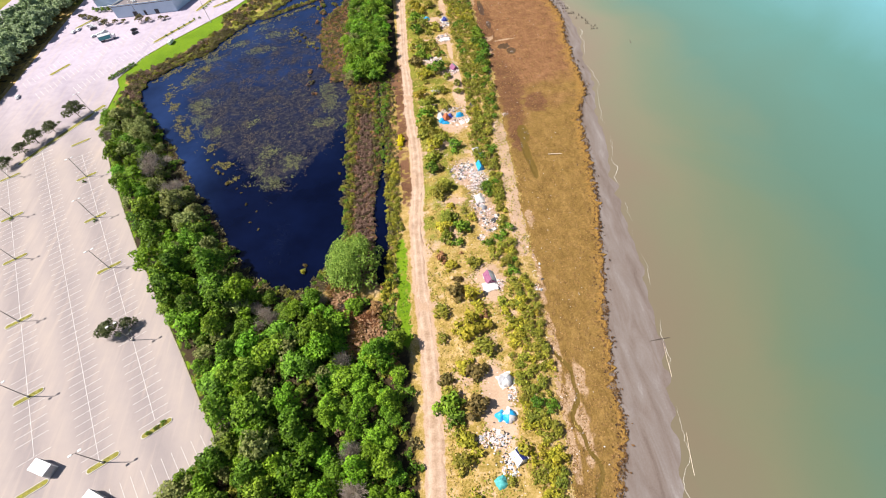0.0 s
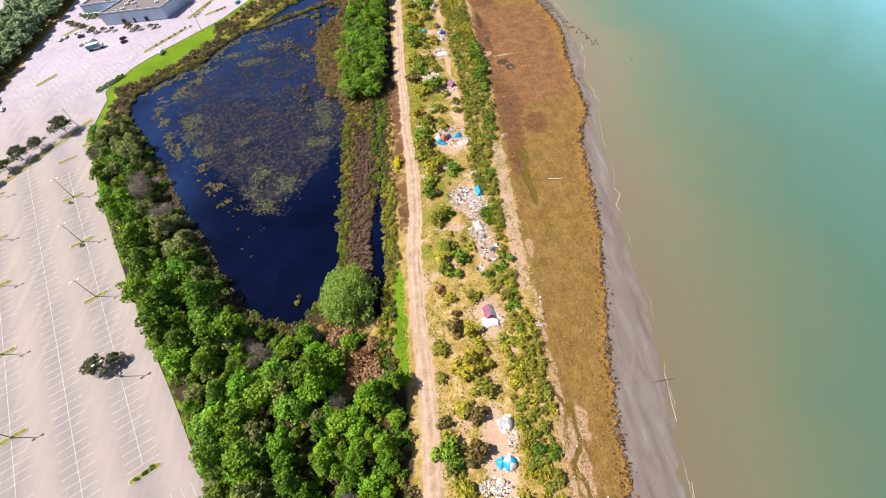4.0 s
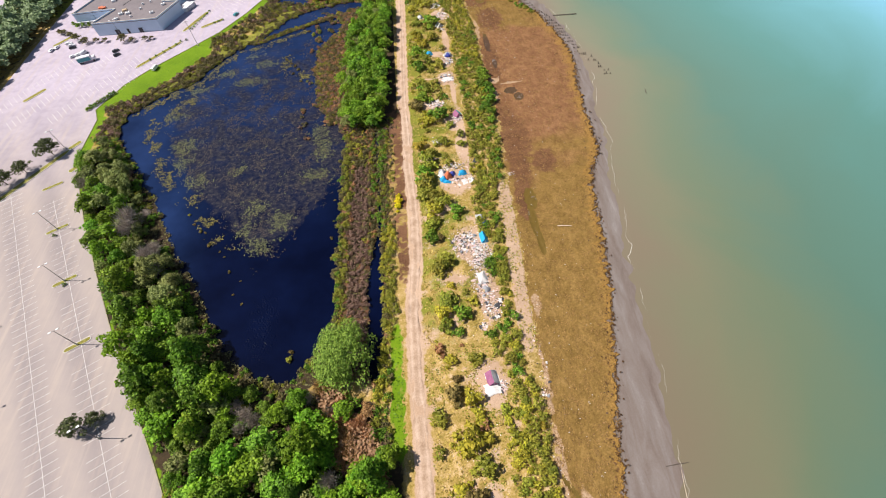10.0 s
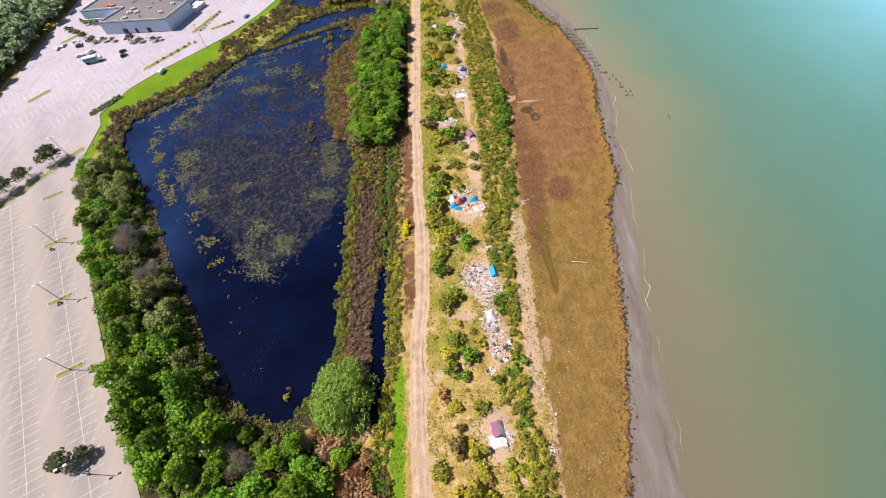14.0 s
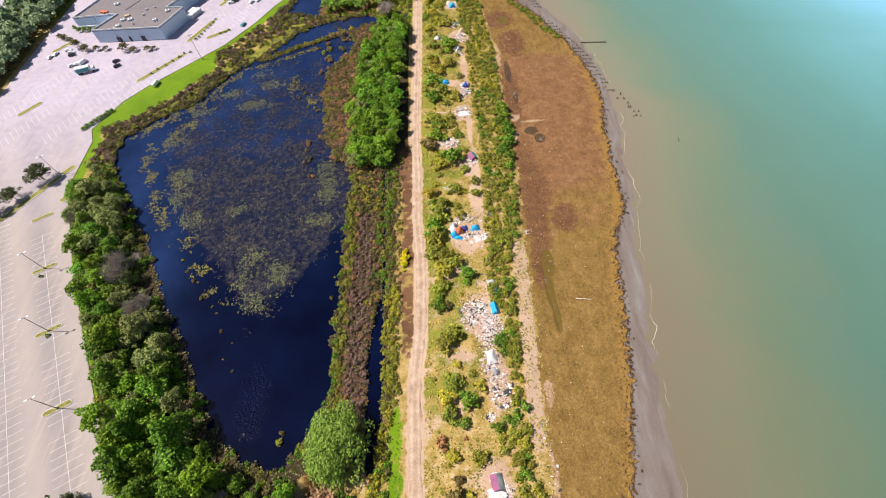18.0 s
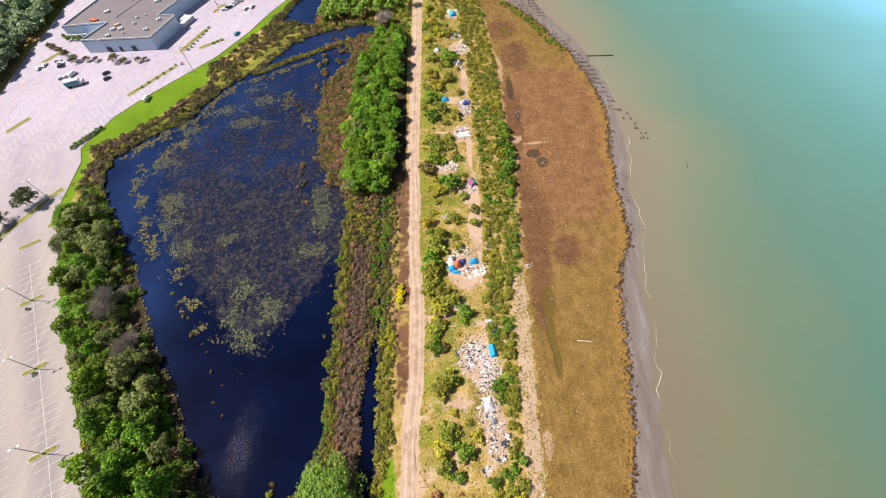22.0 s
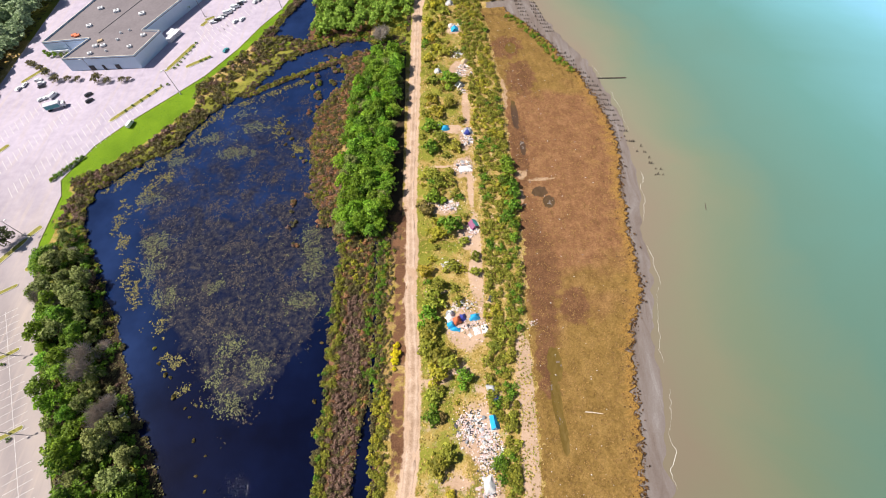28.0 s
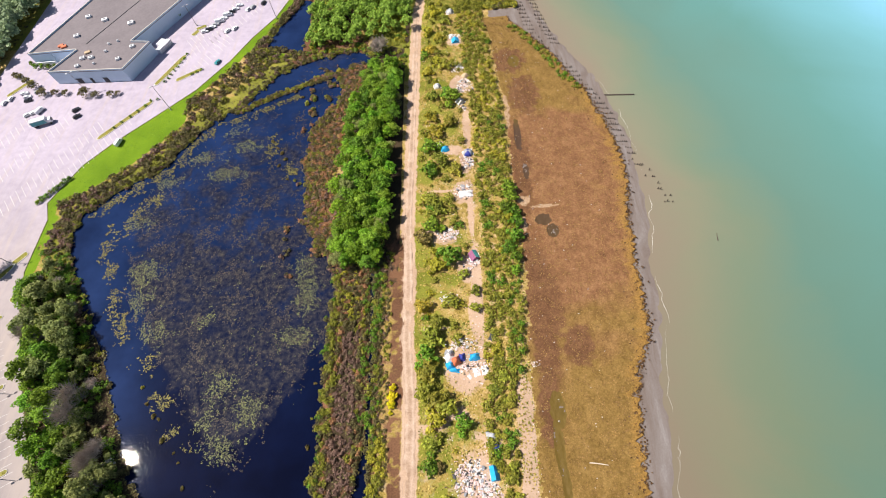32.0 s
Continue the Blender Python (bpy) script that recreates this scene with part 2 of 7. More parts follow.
def asphalt_material():
    """Bleached asphalt: greyer where cars stand in rows, paler and browner in the driving lanes, paler lavender far
    along y.
    """
    m, n, b = mat("pale_asphalt")
    c = n.nodes.new("ShaderNodeTexCoord")
    d = node(n, "ShaderNodeVectorMath")
    d.operation = "DOT_PRODUCT"
    d.inputs[1].default_value = (0.875, 0.484, 0)
    n.links.new(c.outputs["Object"], d.inputs[0])
    wide, mid, grain = noise_tex(n, 0.035, 4, 0.6), noise_tex(n, 0.3, 5, 0.65), noise_tex(n, 3.0, 4, 0.7)
    turned = node(n, "ShaderNodeMapping", Rotation=(0, 0, -0.506), Scale=(0.5, 0.035, 0.2))
    n.links.new(c.outputs["Object"], turned.inputs["Vector"])
    tracks = node(n, "ShaderNodeTexNoise", Scale=1.0, Detail=6.0, Roughness=0.6, Distortion=0.4)
    n.links.new(turned.outputs["Vector"], tracks.inputs["Vector"])
    phase = calc(n, "MULTIPLY", calc(n, "ADD", d.outputs["Value"], 27.2), 2 * math.pi / 14.25)
    lane = calc(n, "MULTIPLY_ADD", calc(n, "COSINE", calc(n, "MULTIPLY_ADD", wide, 0.8, phase)), -0.25, 0.25)
    f = calc(n, "ADD", lane, calc(n, "MULTIPLY_ADD", wide, 0.7, calc(n, "MULTIPLY_ADD", mid, 0.4, calc(n, "MULTIPLY_ADD", grain, 0.25, -0.6))), clamp=True)
    col = ramp(n, f, [(0.0, (0.285, 0.24, 0.24)), (0.45, (0.365, 0.305, 0.29)), (1.0, (0.455, 0.37, 0.325))])
    # Paler lavender tone, blended in from y 185 onwards.
    far_tone = ramp(n, calc(n, "MULTIPLY_ADD", mid, 0.6, calc(n, "MULTIPLY", wide, 0.4)), [(0.35, (0.385, 0.325, 0.405)), (0.65, (0.52, 0.445, 0.53))])
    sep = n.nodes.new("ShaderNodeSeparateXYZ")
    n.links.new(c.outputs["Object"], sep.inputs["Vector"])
    col = mix(n, calc(n, "MULTIPLY", calc(n, "SUBTRACT", sep.outputs["Y"], 185.0), 0.012, clamp=True), col, far_tone)
    dusty = calc(n, "MULTIPLY", calc(n, "SUBTRACT", tracks.outputs["Fac"], 0.5), 2.6, clamp=True)
    col = mix(n, calc(n, "MULTIPLY", dusty, 0.8), col, (0.5, 0.4, 0.34))
    oily = calc(n, "MULTIPLY", calc(n, "SUBTRACT", 0.42, tracks.outputs["Fac"]), 3.0, clamp=True)
    col = mix(n, calc(n, "MULTIPLY", oily, 0.6), col, (0.24, 0.2, 0.195))
    n.links.new(col, b.inputs["Base Color"])
    b.inputs["Roughness"].default_value = 0.9
    bump(n, b, grain, 0.15, 0.03)
    return m


GROUND, MARSH, BAY, POND = ground_material(), marsh_material(), bay_material(), pond_material()
ASPHALT = asphalt_material()
PAINT = surface("line_paint", (0.43, 0.395, 0.39), (0.76, 0.72, 0.7), 0.35, 2.5, 0.8, relief=0.0)
FOAM = surface("foam", (0.5, 0.46, 0.4), (0.7, 0.66, 0.6), 0.8, 5, 0.8, relief=0.0)


def road_material():
    """Packed dirt: worn pale in the two wheel ruts, browner and stony between and beside them."""
    m, n, b = mat("packed_dirt")
    coarse, grain = noise_tex(n, 0.3, 5, 0.65), noise_tex(n, 2.4, 6, 0.75)
    f = calc(n, "MULTIPLY_ADD", grain, 0.45, calc(n, "MULTIPLY", coarse, 0.55))
    rough = ramp(n, f, [(0.32, (0.27, 0.165, 0.1)), (0.68, (0.55, 0.385, 0.28))])
    worn = ramp(n, f, [(0.32, (0.42, 0.285, 0.205)), (0.68, (0.64, 0.475, 0.37))])
    n.links.new(mix(n, calc(n, "MULTIPLY_ADD", calc(n, "SUBTRACT", coarse, 0.5), 1.2, attr(n, "rut"), clamp=True), rough, worn), b.inputs["Base Color"])
    b.inputs["Roughness"].default_value = 0.95
    bump(n, b, grain, 0.4, 0.05)
    return m


ROAD = road_material()
EDGING = surface("weathered_kerb", (0.17, 0.15, 0.075), (0.42, 0.37, 0.27), 0.5, 4, 0.95)
KERB = surface("kerb_concrete", (0.45, 0.42, 0.38), (0.62, 0.58, 0.54), 0.8, 6, 0.9)
VERGE = surface("dry_verge_grass", (0.16, 0.16, 0.035), (0.34, 0.29, 0.07), 0.7, 4, 0.95, relief=0.6)
LEAF = foliage("leaf_green", (0.02, 0.055, 0.004), (0.28, 0.45, 0.036), 0.02, 0.35)
LEAF_BRIGHT = foliage("leaf_bright", (0.035, 0.1, 0.003), (0.27, 0.47, 0.026), 0.02, 0.28)
LEAF_WILLOW = foliage("leaf_willow", (0.07, 0.145, 0.014), (0.33, 0.47, 0.07), 0.0, 0.0)
STRAW = foliage("dry_straw", (0.2, 0.095, 0.05), (0.56, 0.33, 0.19), 0.01, 0.1)
# Green for the far woods, lightened in the colour to suggest haze.
LEAF_HAZE_GREEN = foliage("leaf_haze_green", (0.08, 0.16, 0.015), (0.37, 0.53, 0.07), 0.015, 0.15)
LEAF_GREY = foliage("leaf_grey", (0.06, 0.08, 0.014), (0.39, 0.42, 0.13), 0.015, 0.2)
# Roadside woods: distance haze is put into this pale bluish leaf colour.
LEAF_HAZED = foliage("leaf_hazed", (0.15, 0.22, 0.12), (0.42, 0.53, 0.27), 0.015, 0.1)
LEAF_BANK = foliage("leaf_bank", (0.04, 0.038, 0.012), (0.28, 0.235, 0.09), 0.015, 0.1)
LEAF_DRY = foliage("leaf_dry", (0.06, 0.032, 0.024), (0.36, 0.215, 0.165), 0.015, 0.1)
LEAF_YELLOW = foliage("leaf_yellow", (0.17, 0.175, 0.012), (0.68, 0.56, 0.06), 0.02, 0.2)
LEAF_OLIVE = foliage("leaf_olive", (0.1, 0.12, 0.01), (0.48, 0.47, 0.06), 0.025, 0.25)
LEAF_BROWN = foliage("leaf_brown", (0.06, 0.048, 0.012), (0.32, 0.24, 0.07), 0.015, 0.2)
LEAF_RUST = foliage("leaf_rust", (0.17, 0.08, 0.026), (0.62, 0.35, 0.16), 0.015, 0.25)
FLOWER = foliage("leaf_flower_yellow", (0.5, 0.42, 0.0), (0.85, 0.75, 0.02), 0.01, 0.1)
PINE = foliage("leaf_pine", (0.025, 0.04, 0.014), (0.13, 0.15, 0.045), 0.01, 0.15)
BARK = surface("bark", (0.05, 0.038, 0.028), (0.16, 0.13, 0.1), 2, 12, 0.95)
TWIG = surface("bare_twigs", (0.27, 0.22, 0.185), (0.56, 0.475, 0.41), 2, 12, 0.95, vary=0.2)
STEEL = surface("galvanised_steel", (0.16, 0.15, 0.15), (0.28, 0.27, 0.27), 1, 8, 0.5, 0.6, 0.0)
LAMP_WHITE = surface("lamp_housing", (0.7, 0.7, 0.72), (0.85, 0.85, 0.87), 1, 8, 0.4, relief=0.0)
WALL_BLUE = surface("pale_blue_render", (0.5, 0.63, 0.77), (0.6, 0.72, 0.85), 0.2, 3, 0.8, relief=0.1)
ROOF = surface("roof_felt", (0.16, 0.135, 0.145), (0.24, 0.205, 0.215), 0.08, 1.0, 0.95, relief=0.1)
WHITE = surface("white_sheet", (0.55, 0.52, 0.51), (0.83, 0.79, 0.77), 0.8, 4, 0.6, relief=0.2, vary=0.12)
BLUE = surface("blue_tarp", (0.01, 0.28, 0.6), (0.03, 0.45, 0.8), 0.9, 5, 0.45, relief=0.2)
NAVY = surface("navy_fabric", (0.02, 0.03, 0.2), (0.05, 0.07, 0.4), 0.9, 5, 0.6, relief=0.2)
MAUVE = surface("faded_maroon_fabric", (0.2, 0.05, 0.13), (0.38, 0.14, 0.25), 0.9, 5, 0.7, relief=0.2)
ORANGE = surface("orange_fabric", (0.55, 0.12, 0.05), (0.8, 0.22, 0.1), 0.9, 5, 0.6, relief=0.2)
TEAL = surface("teal_fabric", (0.05, 0.3, 0.3), (0.12, 0.5, 0.5), 0.9, 5, 0.6, relief=0.2)
GREY = surface("grey_plastic", (0.25, 0.25, 0.27), (0.45, 0.45, 0.48), 0.9, 5, 0.6, relief=0.1, vary=0.3)
DARK = surface("dark_cloth", (0.02, 0.02, 0.025), (0.08, 0.08, 0.09), 0.9, 5, 0.8, relief=0.1, vary=0.3)
PINK = surface("pink_cloth", (0.5, 0.34, 0.32), (0.74, 0.56, 0.54), 0.9, 5, 0.8, relief=0.1, vary=0.2)
TAN = surface("cardboard", (0.36, 0.25, 0.15), (0.55, 0.42, 0.28), 0.9, 5, 0.9, relief=0.1, vary=0.2)
WOOD = surface("weathered_wood", (0.05, 0.035, 0.028), (0.13, 0.1, 0.08), 2, 10, 0.95)
DRIFT = surface("bleached_driftwood", (0.5, 0.4, 0.3), (0.75, 0.65, 0.53), 2, 10, 0.95)
GLASS_DARK = surface("dark_glass", (0.01, 0.012, 0.015), (0.03, 0.035, 0.04), 1, 5, 0.1, relief=0.0)
RUBBER = surface("rubber", (0.012, 0.012, 0.013), (0.03, 0.03, 0.03), 2, 10, 0.9)


# ---- building helpers ----
def part(name, bm, material, parent=None, label=""):
    """Links a bmesh as one mesh object, under a thing where one is given."""
    me = bpy.data.meshes.new(name)
    bm.to_mesh(me)
    bm.free()
    me.materials.append(material)
    ob = new(name, me)
    ob.parent = parent
    if label:
        tagged(ob, label)
    return ob


def thing(name, label, category, group="", kind="", at=None):
    ob = new(name)
    if at is not None:
        ob.matrix_basis = at
    return tagged(ob, label, category, group, kind)


def mesh_part(name, verts, faces, material, parent=None, label=""):
    me = bpy.data.meshes.new(name)
    me.from_pydata([tuple(v) for v in verts], [], faces)
    me.materials.append(material)
    ob = new(name, me)
    ob.parent = parent
    if label:
        tagged(ob, label)
    return ob


def box(bm, x, y, z, sx, sy, sz, turn=0.0, bevel=0.0):
    """A box whose base centre is at x, y, z."""
    r = bmesh.ops.create_cube(bm, size=1)
    m = Matrix.Translation((x, y, z + sz / 2)) @ Matrix.Rotation(turn, 4, "Z") @ Matrix.Diagonal((sx, sy, sz, 1))
    bmesh.ops.transform(bm, matrix=m, verts=r["verts"])
    if bevel:
        es = list({e for v in r["verts"] for e in v.link_edges})
        bmesh.ops.bevel(bm, geom=es, offset=bevel, segments=1, affect="EDGES")
    return bm


def rod(bm, a, b, r0, r1, sides=6):
    """A tapered rod from a to b."""
    a, b = Vector(a), Vector(b)
    d = b - a
    r = bmesh.ops.create_cone(bm, cap_ends=True, segments=sides, radius1=r0, radius2=r1, depth=d.length)
    bmesh.ops.transform(bm, matrix=Matrix.Translation((a + b) / 2) @ d.to_track_quat("Z", "Y").to_matrix().to_4x4(), verts=r["verts"])
    return bm


def tube(points, r, sides=5):
    """One bent pole through the points."""
    bm = bmesh.new()
    pts = [Vector(p) for p in points]
    rings = []
    for i, p in enumerate(pts):
        d = (pts[min(i + 1, len(pts) - 1)] - pts[max(i - 1, 0)]).normalized()
        q = d.to_track_quat("Z", "Y")
        rings.append([bm.verts.new(p + q @ Vector((math.cos(k * 6.283 / sides) * r, math.sin(k * 6.283 / sides) * r, 0))) for k in range(sides)])
    for a, b in zip(rings, rings[1:]):
        for k in range(sides):
            bm.faces.new((a[k], a[(k + 1) % sides], b[(k + 1) % sides], b[k]))
    bm.faces.new(rings[0][::-1])
    bm.faces.new(rings[-1])
    return bm


def smooth01(x, a, b):
    t = np.clip((x - a) / (b - a), 0, 1)
    return t * t * (3 - 2 * t)


def inside_distance(px, py, poly):
    """Signed distance to a closed outline: positive inside."""
    pts = np.array(poly, float)
    d = np.full(px.shape, 1e9)
    ins = np.zeros(px.shape, bool)
    for (x0, y0), (x1, y1) in zip(pts, np.roll(pts, -1, 0)):
        ex, ey = x1 - x0, y1 - y0
        t = np.clip(((px - x0) * ex + (py - y0) * ey) / (ex * ex + ey * ey + 1e-9), 0, 1)
        d = np.minimum(d, np.hypot(px - x0 - t * ex, py - y0 - t * ey))
        ins ^= ((y0 > py) != (y1 > py)) & (px < (x1 - x0) * (py - y0) / (y1 - y0 + 1e-12) + x0)
    return np.where(ins, d, -d)


def line_distance(px, py, line):
    pts = np.array(line, float)
    d = np.full(np.shape(px), 1e9)
    for (x0, y0), (x1, y1) in zip(pts[:-1], pts[1:]):
        ex, ey = x1 - x0, y1 - y0
        t = np.clip(((px - x0) * ex + (py - y0) * ey) / (ex * ex + ey * ey + 1e-9), 0, 1)
        d = np.minimum(d, np.hypot(px - x0 - t * ex, py - y0 - t * ey))
    return d


def waves(x, y, size, seed=0):
    """Cheap smooth noise between -1 and 1 for arrays of places."""
    rng = np.random.RandomState(seed)
    out = np.zeros(np.shape(x))
    for k in range(9):
        a, f, ph = rng.uniform(0, 6.28), rng.uniform(0.5, 1.9) * 6.28 / size, rng.uniform(0, 6.28)
        out = out + np.sin((x * math.cos(a) + y * math.sin(a)) * f + ph + 1.3 * np.sin((x * math.sin(a) - y * math.cos(a)) * f * 0.7 + ph * 2))
    return out / 4.5


def at_y(line, y):
    """x of a line that runs along y."""
    p = np.array(sorted(line, key=lambda q: q[1]))
    return np.interp(y, p[:, 1], p[:, 0])


# ---- plan ----
ROAD_LINE = [(2.2, -60), (2.7, 40), (3.6, 53), (4.1, 64), (4.1, 80), (3.4, 98), (3.6, 121), (5.2, 138), (5.8, 155), (5.6, 165), (4.4, 182), (4.7, 201), (4.2, 223), (4.8, 248), (5.5, 278), (6.1, 313), (6.6, 338), (8.6, 354), (12, 400), (16, 520)]
ROAD_WIDTH = [(5.4, 40), (4.3, 64), (3.9, 98), (3.6, 121), (3.8, 142), (3.6, 165), (3.5, 201), (3.1, 230), (3.0, 278), (3.0, 354)]
POND_LINE = [(-42, 104), (-52, 114), (-62, 130), (-70, 143), (-78, 153), (-84, 166), (-94, 183), (-106, 199), (-116, 214), (-122, 226),
             (-121, 238), (-114, 244), (-105, 251), (-94, 258), (-87, 272), (-77, 284), (-67, 288), (-65, 295), (-58, 304), (-49, 312),
             (-30, 318), (-16, 318), (-14, 312), (-28, 306), (-25, 291), (-33, 278), (-36, 269), (-36, 251), (-33, 231), (-28, 218),
             (-21, 209), (-20, 198), (-21, 185), (-20.5, 152), (-21, 138), (-20, 124), (-24, 113), (-32, 103)]
INLET_LINE = [(-64, 328), (-63, 334), (-60, 341), (-54, 352), (-50, 362), (-46, 360), (-46, 340), (-47, 322), (-56, 326)]
CANAL_LINE = [(-8.3, 101), (-8.0, 112), (-7.4, 121), (-7.8, 127), (-7.8, 137), (-7.4, 146), (-6.5, 152), (-6.3, 168), (-6.8, 190), (-7.5, 206)]
CANAL_HALF = [(1.3, 101), (2.0, 112), (2.1, 121), (2.5, 127), (1.8, 137), (1.1, 145), (0.5, 152), (0.25, 160), (0.25, 206)]
BERM_LINE = [(-70, 286), (-55, 294), (-40, 301), (-26, 306)]
MARSH_LEFT = [(32.3, 0), (32.5, 37), (34.3, 60), (35.4, 75), (36.7, 93), (37.7, 115), (39.5, 147), (40.1, 164), (40.4, 180), (41.8, 199), (42.3, 212), (41.8, 245), (41.8, 270), (41.7, 281), (39.4, 306), (39, 322), (36, 336)]
MARSH_RIGHT = [(40, 0), (42.4, 36), (48, 50), (50, 66), (52.8, 79), (58, 100), (64, 123), (68.5, 151), (69.9, 163), (72.8, 172), (77.8, 182), (78, 193), (78.6, 207), (80.1, 223), (82.9, 237), (83.1, 250), (81.6, 260), (79.5, 271), (75.7, 284), (70.5, 295), (64.4, 310), (56, 323), (49, 333)]
SHORE_LINE = [(49.7, 0), (55.1, 35), (58.3, 46), (61.7, 60), (65.7, 79), (68, 94), (69.5, 112), (72.1, 135), (75.6, 151), (76.6, 163), (79.7, 178), (82, 189), (82.1, 201), (85.2, 218), (87.1, 234), (86.7, 246), (87.1, 254), (85.2, 271), (82.2, 284), (78.4, 296), (73.3, 308), (68, 322), (62.3, 340), (58, 352), (50, 380), (40, 440), (30, 600)]
LOT_EDGE = [(-66, 46), (-50.5, 59.5), (-65, 84), (-80, 108), (-92, 128), (-105, 151), (-118, 175), (-131, 202), (-134.5, 214), (-135, 236), (-138.5, 244), (-131, 262),
            (-121, 274), (-106.5, 288), (-92.5, 302), (-80.5, 320), (-72.5, 336), (-63.5, 350), (-58, 366), (-40, 420)]
LAWN_EDGE = [(-132, 222), (-133, 243), (-122, 250), (-110, 260), (-98, 274), (-92.5, 282), (-94, 295), (-81, 311), (-73, 323.5), (-64.5, 339), (-57, 359), (-38, 420)]
WOODS = [(-72, 30), (-66, 44), (-49, 60), (-63, 84), (-78, 107), (-90, 127), (-103, 150), (-116, 175), (-129, 200), (-131, 212), (-120, 216), (-112, 206),
         (-101, 189), (-88, 166), (-76, 147), (-66, 131), (-55, 113), (-43, 101), (-26, 99), (-8, 94), (-1.5, 80), (-1, 58), (-1.5, 30)]

LOT = [(-330, -40), (-130, -40), (-90, 20), *LOT_EDGE, (-40, 460), (-330, 460)]


# ---- the ground: one sheet to the horizon ----
def axis(a, b, step, far):
    grow = step * np.cumprod(np.full(40, 1.28))
    out = np.cumsum(grow)
    out = out[out < far]
    return np.concatenate([a - out[::-1], np.arange(a, b + 0.01, step), b + out])


def sheet(name, xs, ys, height, masks, material, parent=None):
    gx, gy = np.meshgrid(xs, ys)
    px, py = gx.ravel(), gy.ravel()
    nx, ny = len(xs), len(ys)
    me = bpy.data.meshes.new(name)
    i = np.arange((nx - 1) * (ny - 1))
    k = (i // (nx - 1)) * nx + i % (nx - 1)
    faces = np.stack([k, k + 1, k + nx + 1, k + nx], 1).astype(np.int32)
    me.vertices.add(nx * ny)
    me.vertices.foreach_set("co", np.stack([px, py, height(px, py)], 1).astype(np.float32).ravel())
    me.loops.add(faces.size)
    me.loops.foreach_set("vertex_index", faces.ravel())
    me.polygons.add(len(faces))
    me.polygons.foreach_set("loop_start", np.arange(0, faces.size, 4, dtype=np.int32))
    me.update(calc_edges=True)
    for key, values in masks(px, py).items():
        me.attributes.new(key, "FLOAT", "POINT").data.foreach_set("value", values.astype(np.float32))
    me.materials.append(material)
    me.shade_smooth()
    ob = new(name, me)
    ob.parent = parent
    return ob


def water_depth(x, y):
    d = np.maximum(inside_distance(x, y, POND_LINE) + 1.2 * waves(x, y, 7, 1), at_y(CANAL_HALF, y) - line_distance(x, y, CANAL_LINE) + 0.4 * waves(x, y, 6, 2))
    d = np.maximum(d, inside_distance(x, y, INLET_LINE) + 0.8 * waves(x, y, 6, 10))
    return np.minimum(d, line_distance(x, y, BERM_LINE) - 1.4 + 0.3 * waves(x, y, 4, 9))


def shore_x(y):
    return at_y(SHORE_LINE, y)


def ground_height(x, y):
    z = 0.07 * waves(x, y, 9, 3) * smooth01(np.abs(x), 0, 4)
    z = z - 1.3 * smooth01(water_depth(x, y), -1.6, 1.6)
    strip = smooth01(x, 8, 14) * (1 - smooth01(x, at_y(MARSH_LEFT, y) - 4, at_y(MARSH_LEFT, y) + 1))
    z = z + 0.35 * strip * (1 + 0.4 * waves(x, y, 13, 4))
    z = z - 0.35 * smooth01(x, at_y(MARSH_LEFT, y) - 2, at_y(MARSH_LEFT, y) + 4)
    z = z - 1.2 * smooth01(x - shore_x(y), -9, 19)
    lot = inside_distance(x, y, [(-3000, -400), (-100, -400), *LOT_EDGE, (-40, 900), (-3000, 900)])
    return np.where(lot > -2, -0.06, z)


CAMP_PATCHES = [(24, 96, 5, 8), (20, 60, 5, 14), (24, 142, 6, 9), (27, 122, 4, 10), (22, 172, 7, 8), (26, 190, 2.5, 10), (24, 205, 4, 6), (17, 218, 5, 4),
                (24, 236, 4, 6), (26, 250, 3, 6), (21, 256, 5, 3), (25, 292, 5, 6), (24, 320, 4, 4), (27, 196, 2.0, 24), (26.5, 230, 1.6, 16), (17, 160, 6, 2), (13, 185, 5, 1.2), (14, 220, 6, 1.0), (16, 237, 6, 1.0), (27, 268, 2, 12), (18, 130, 5, 1.5)]


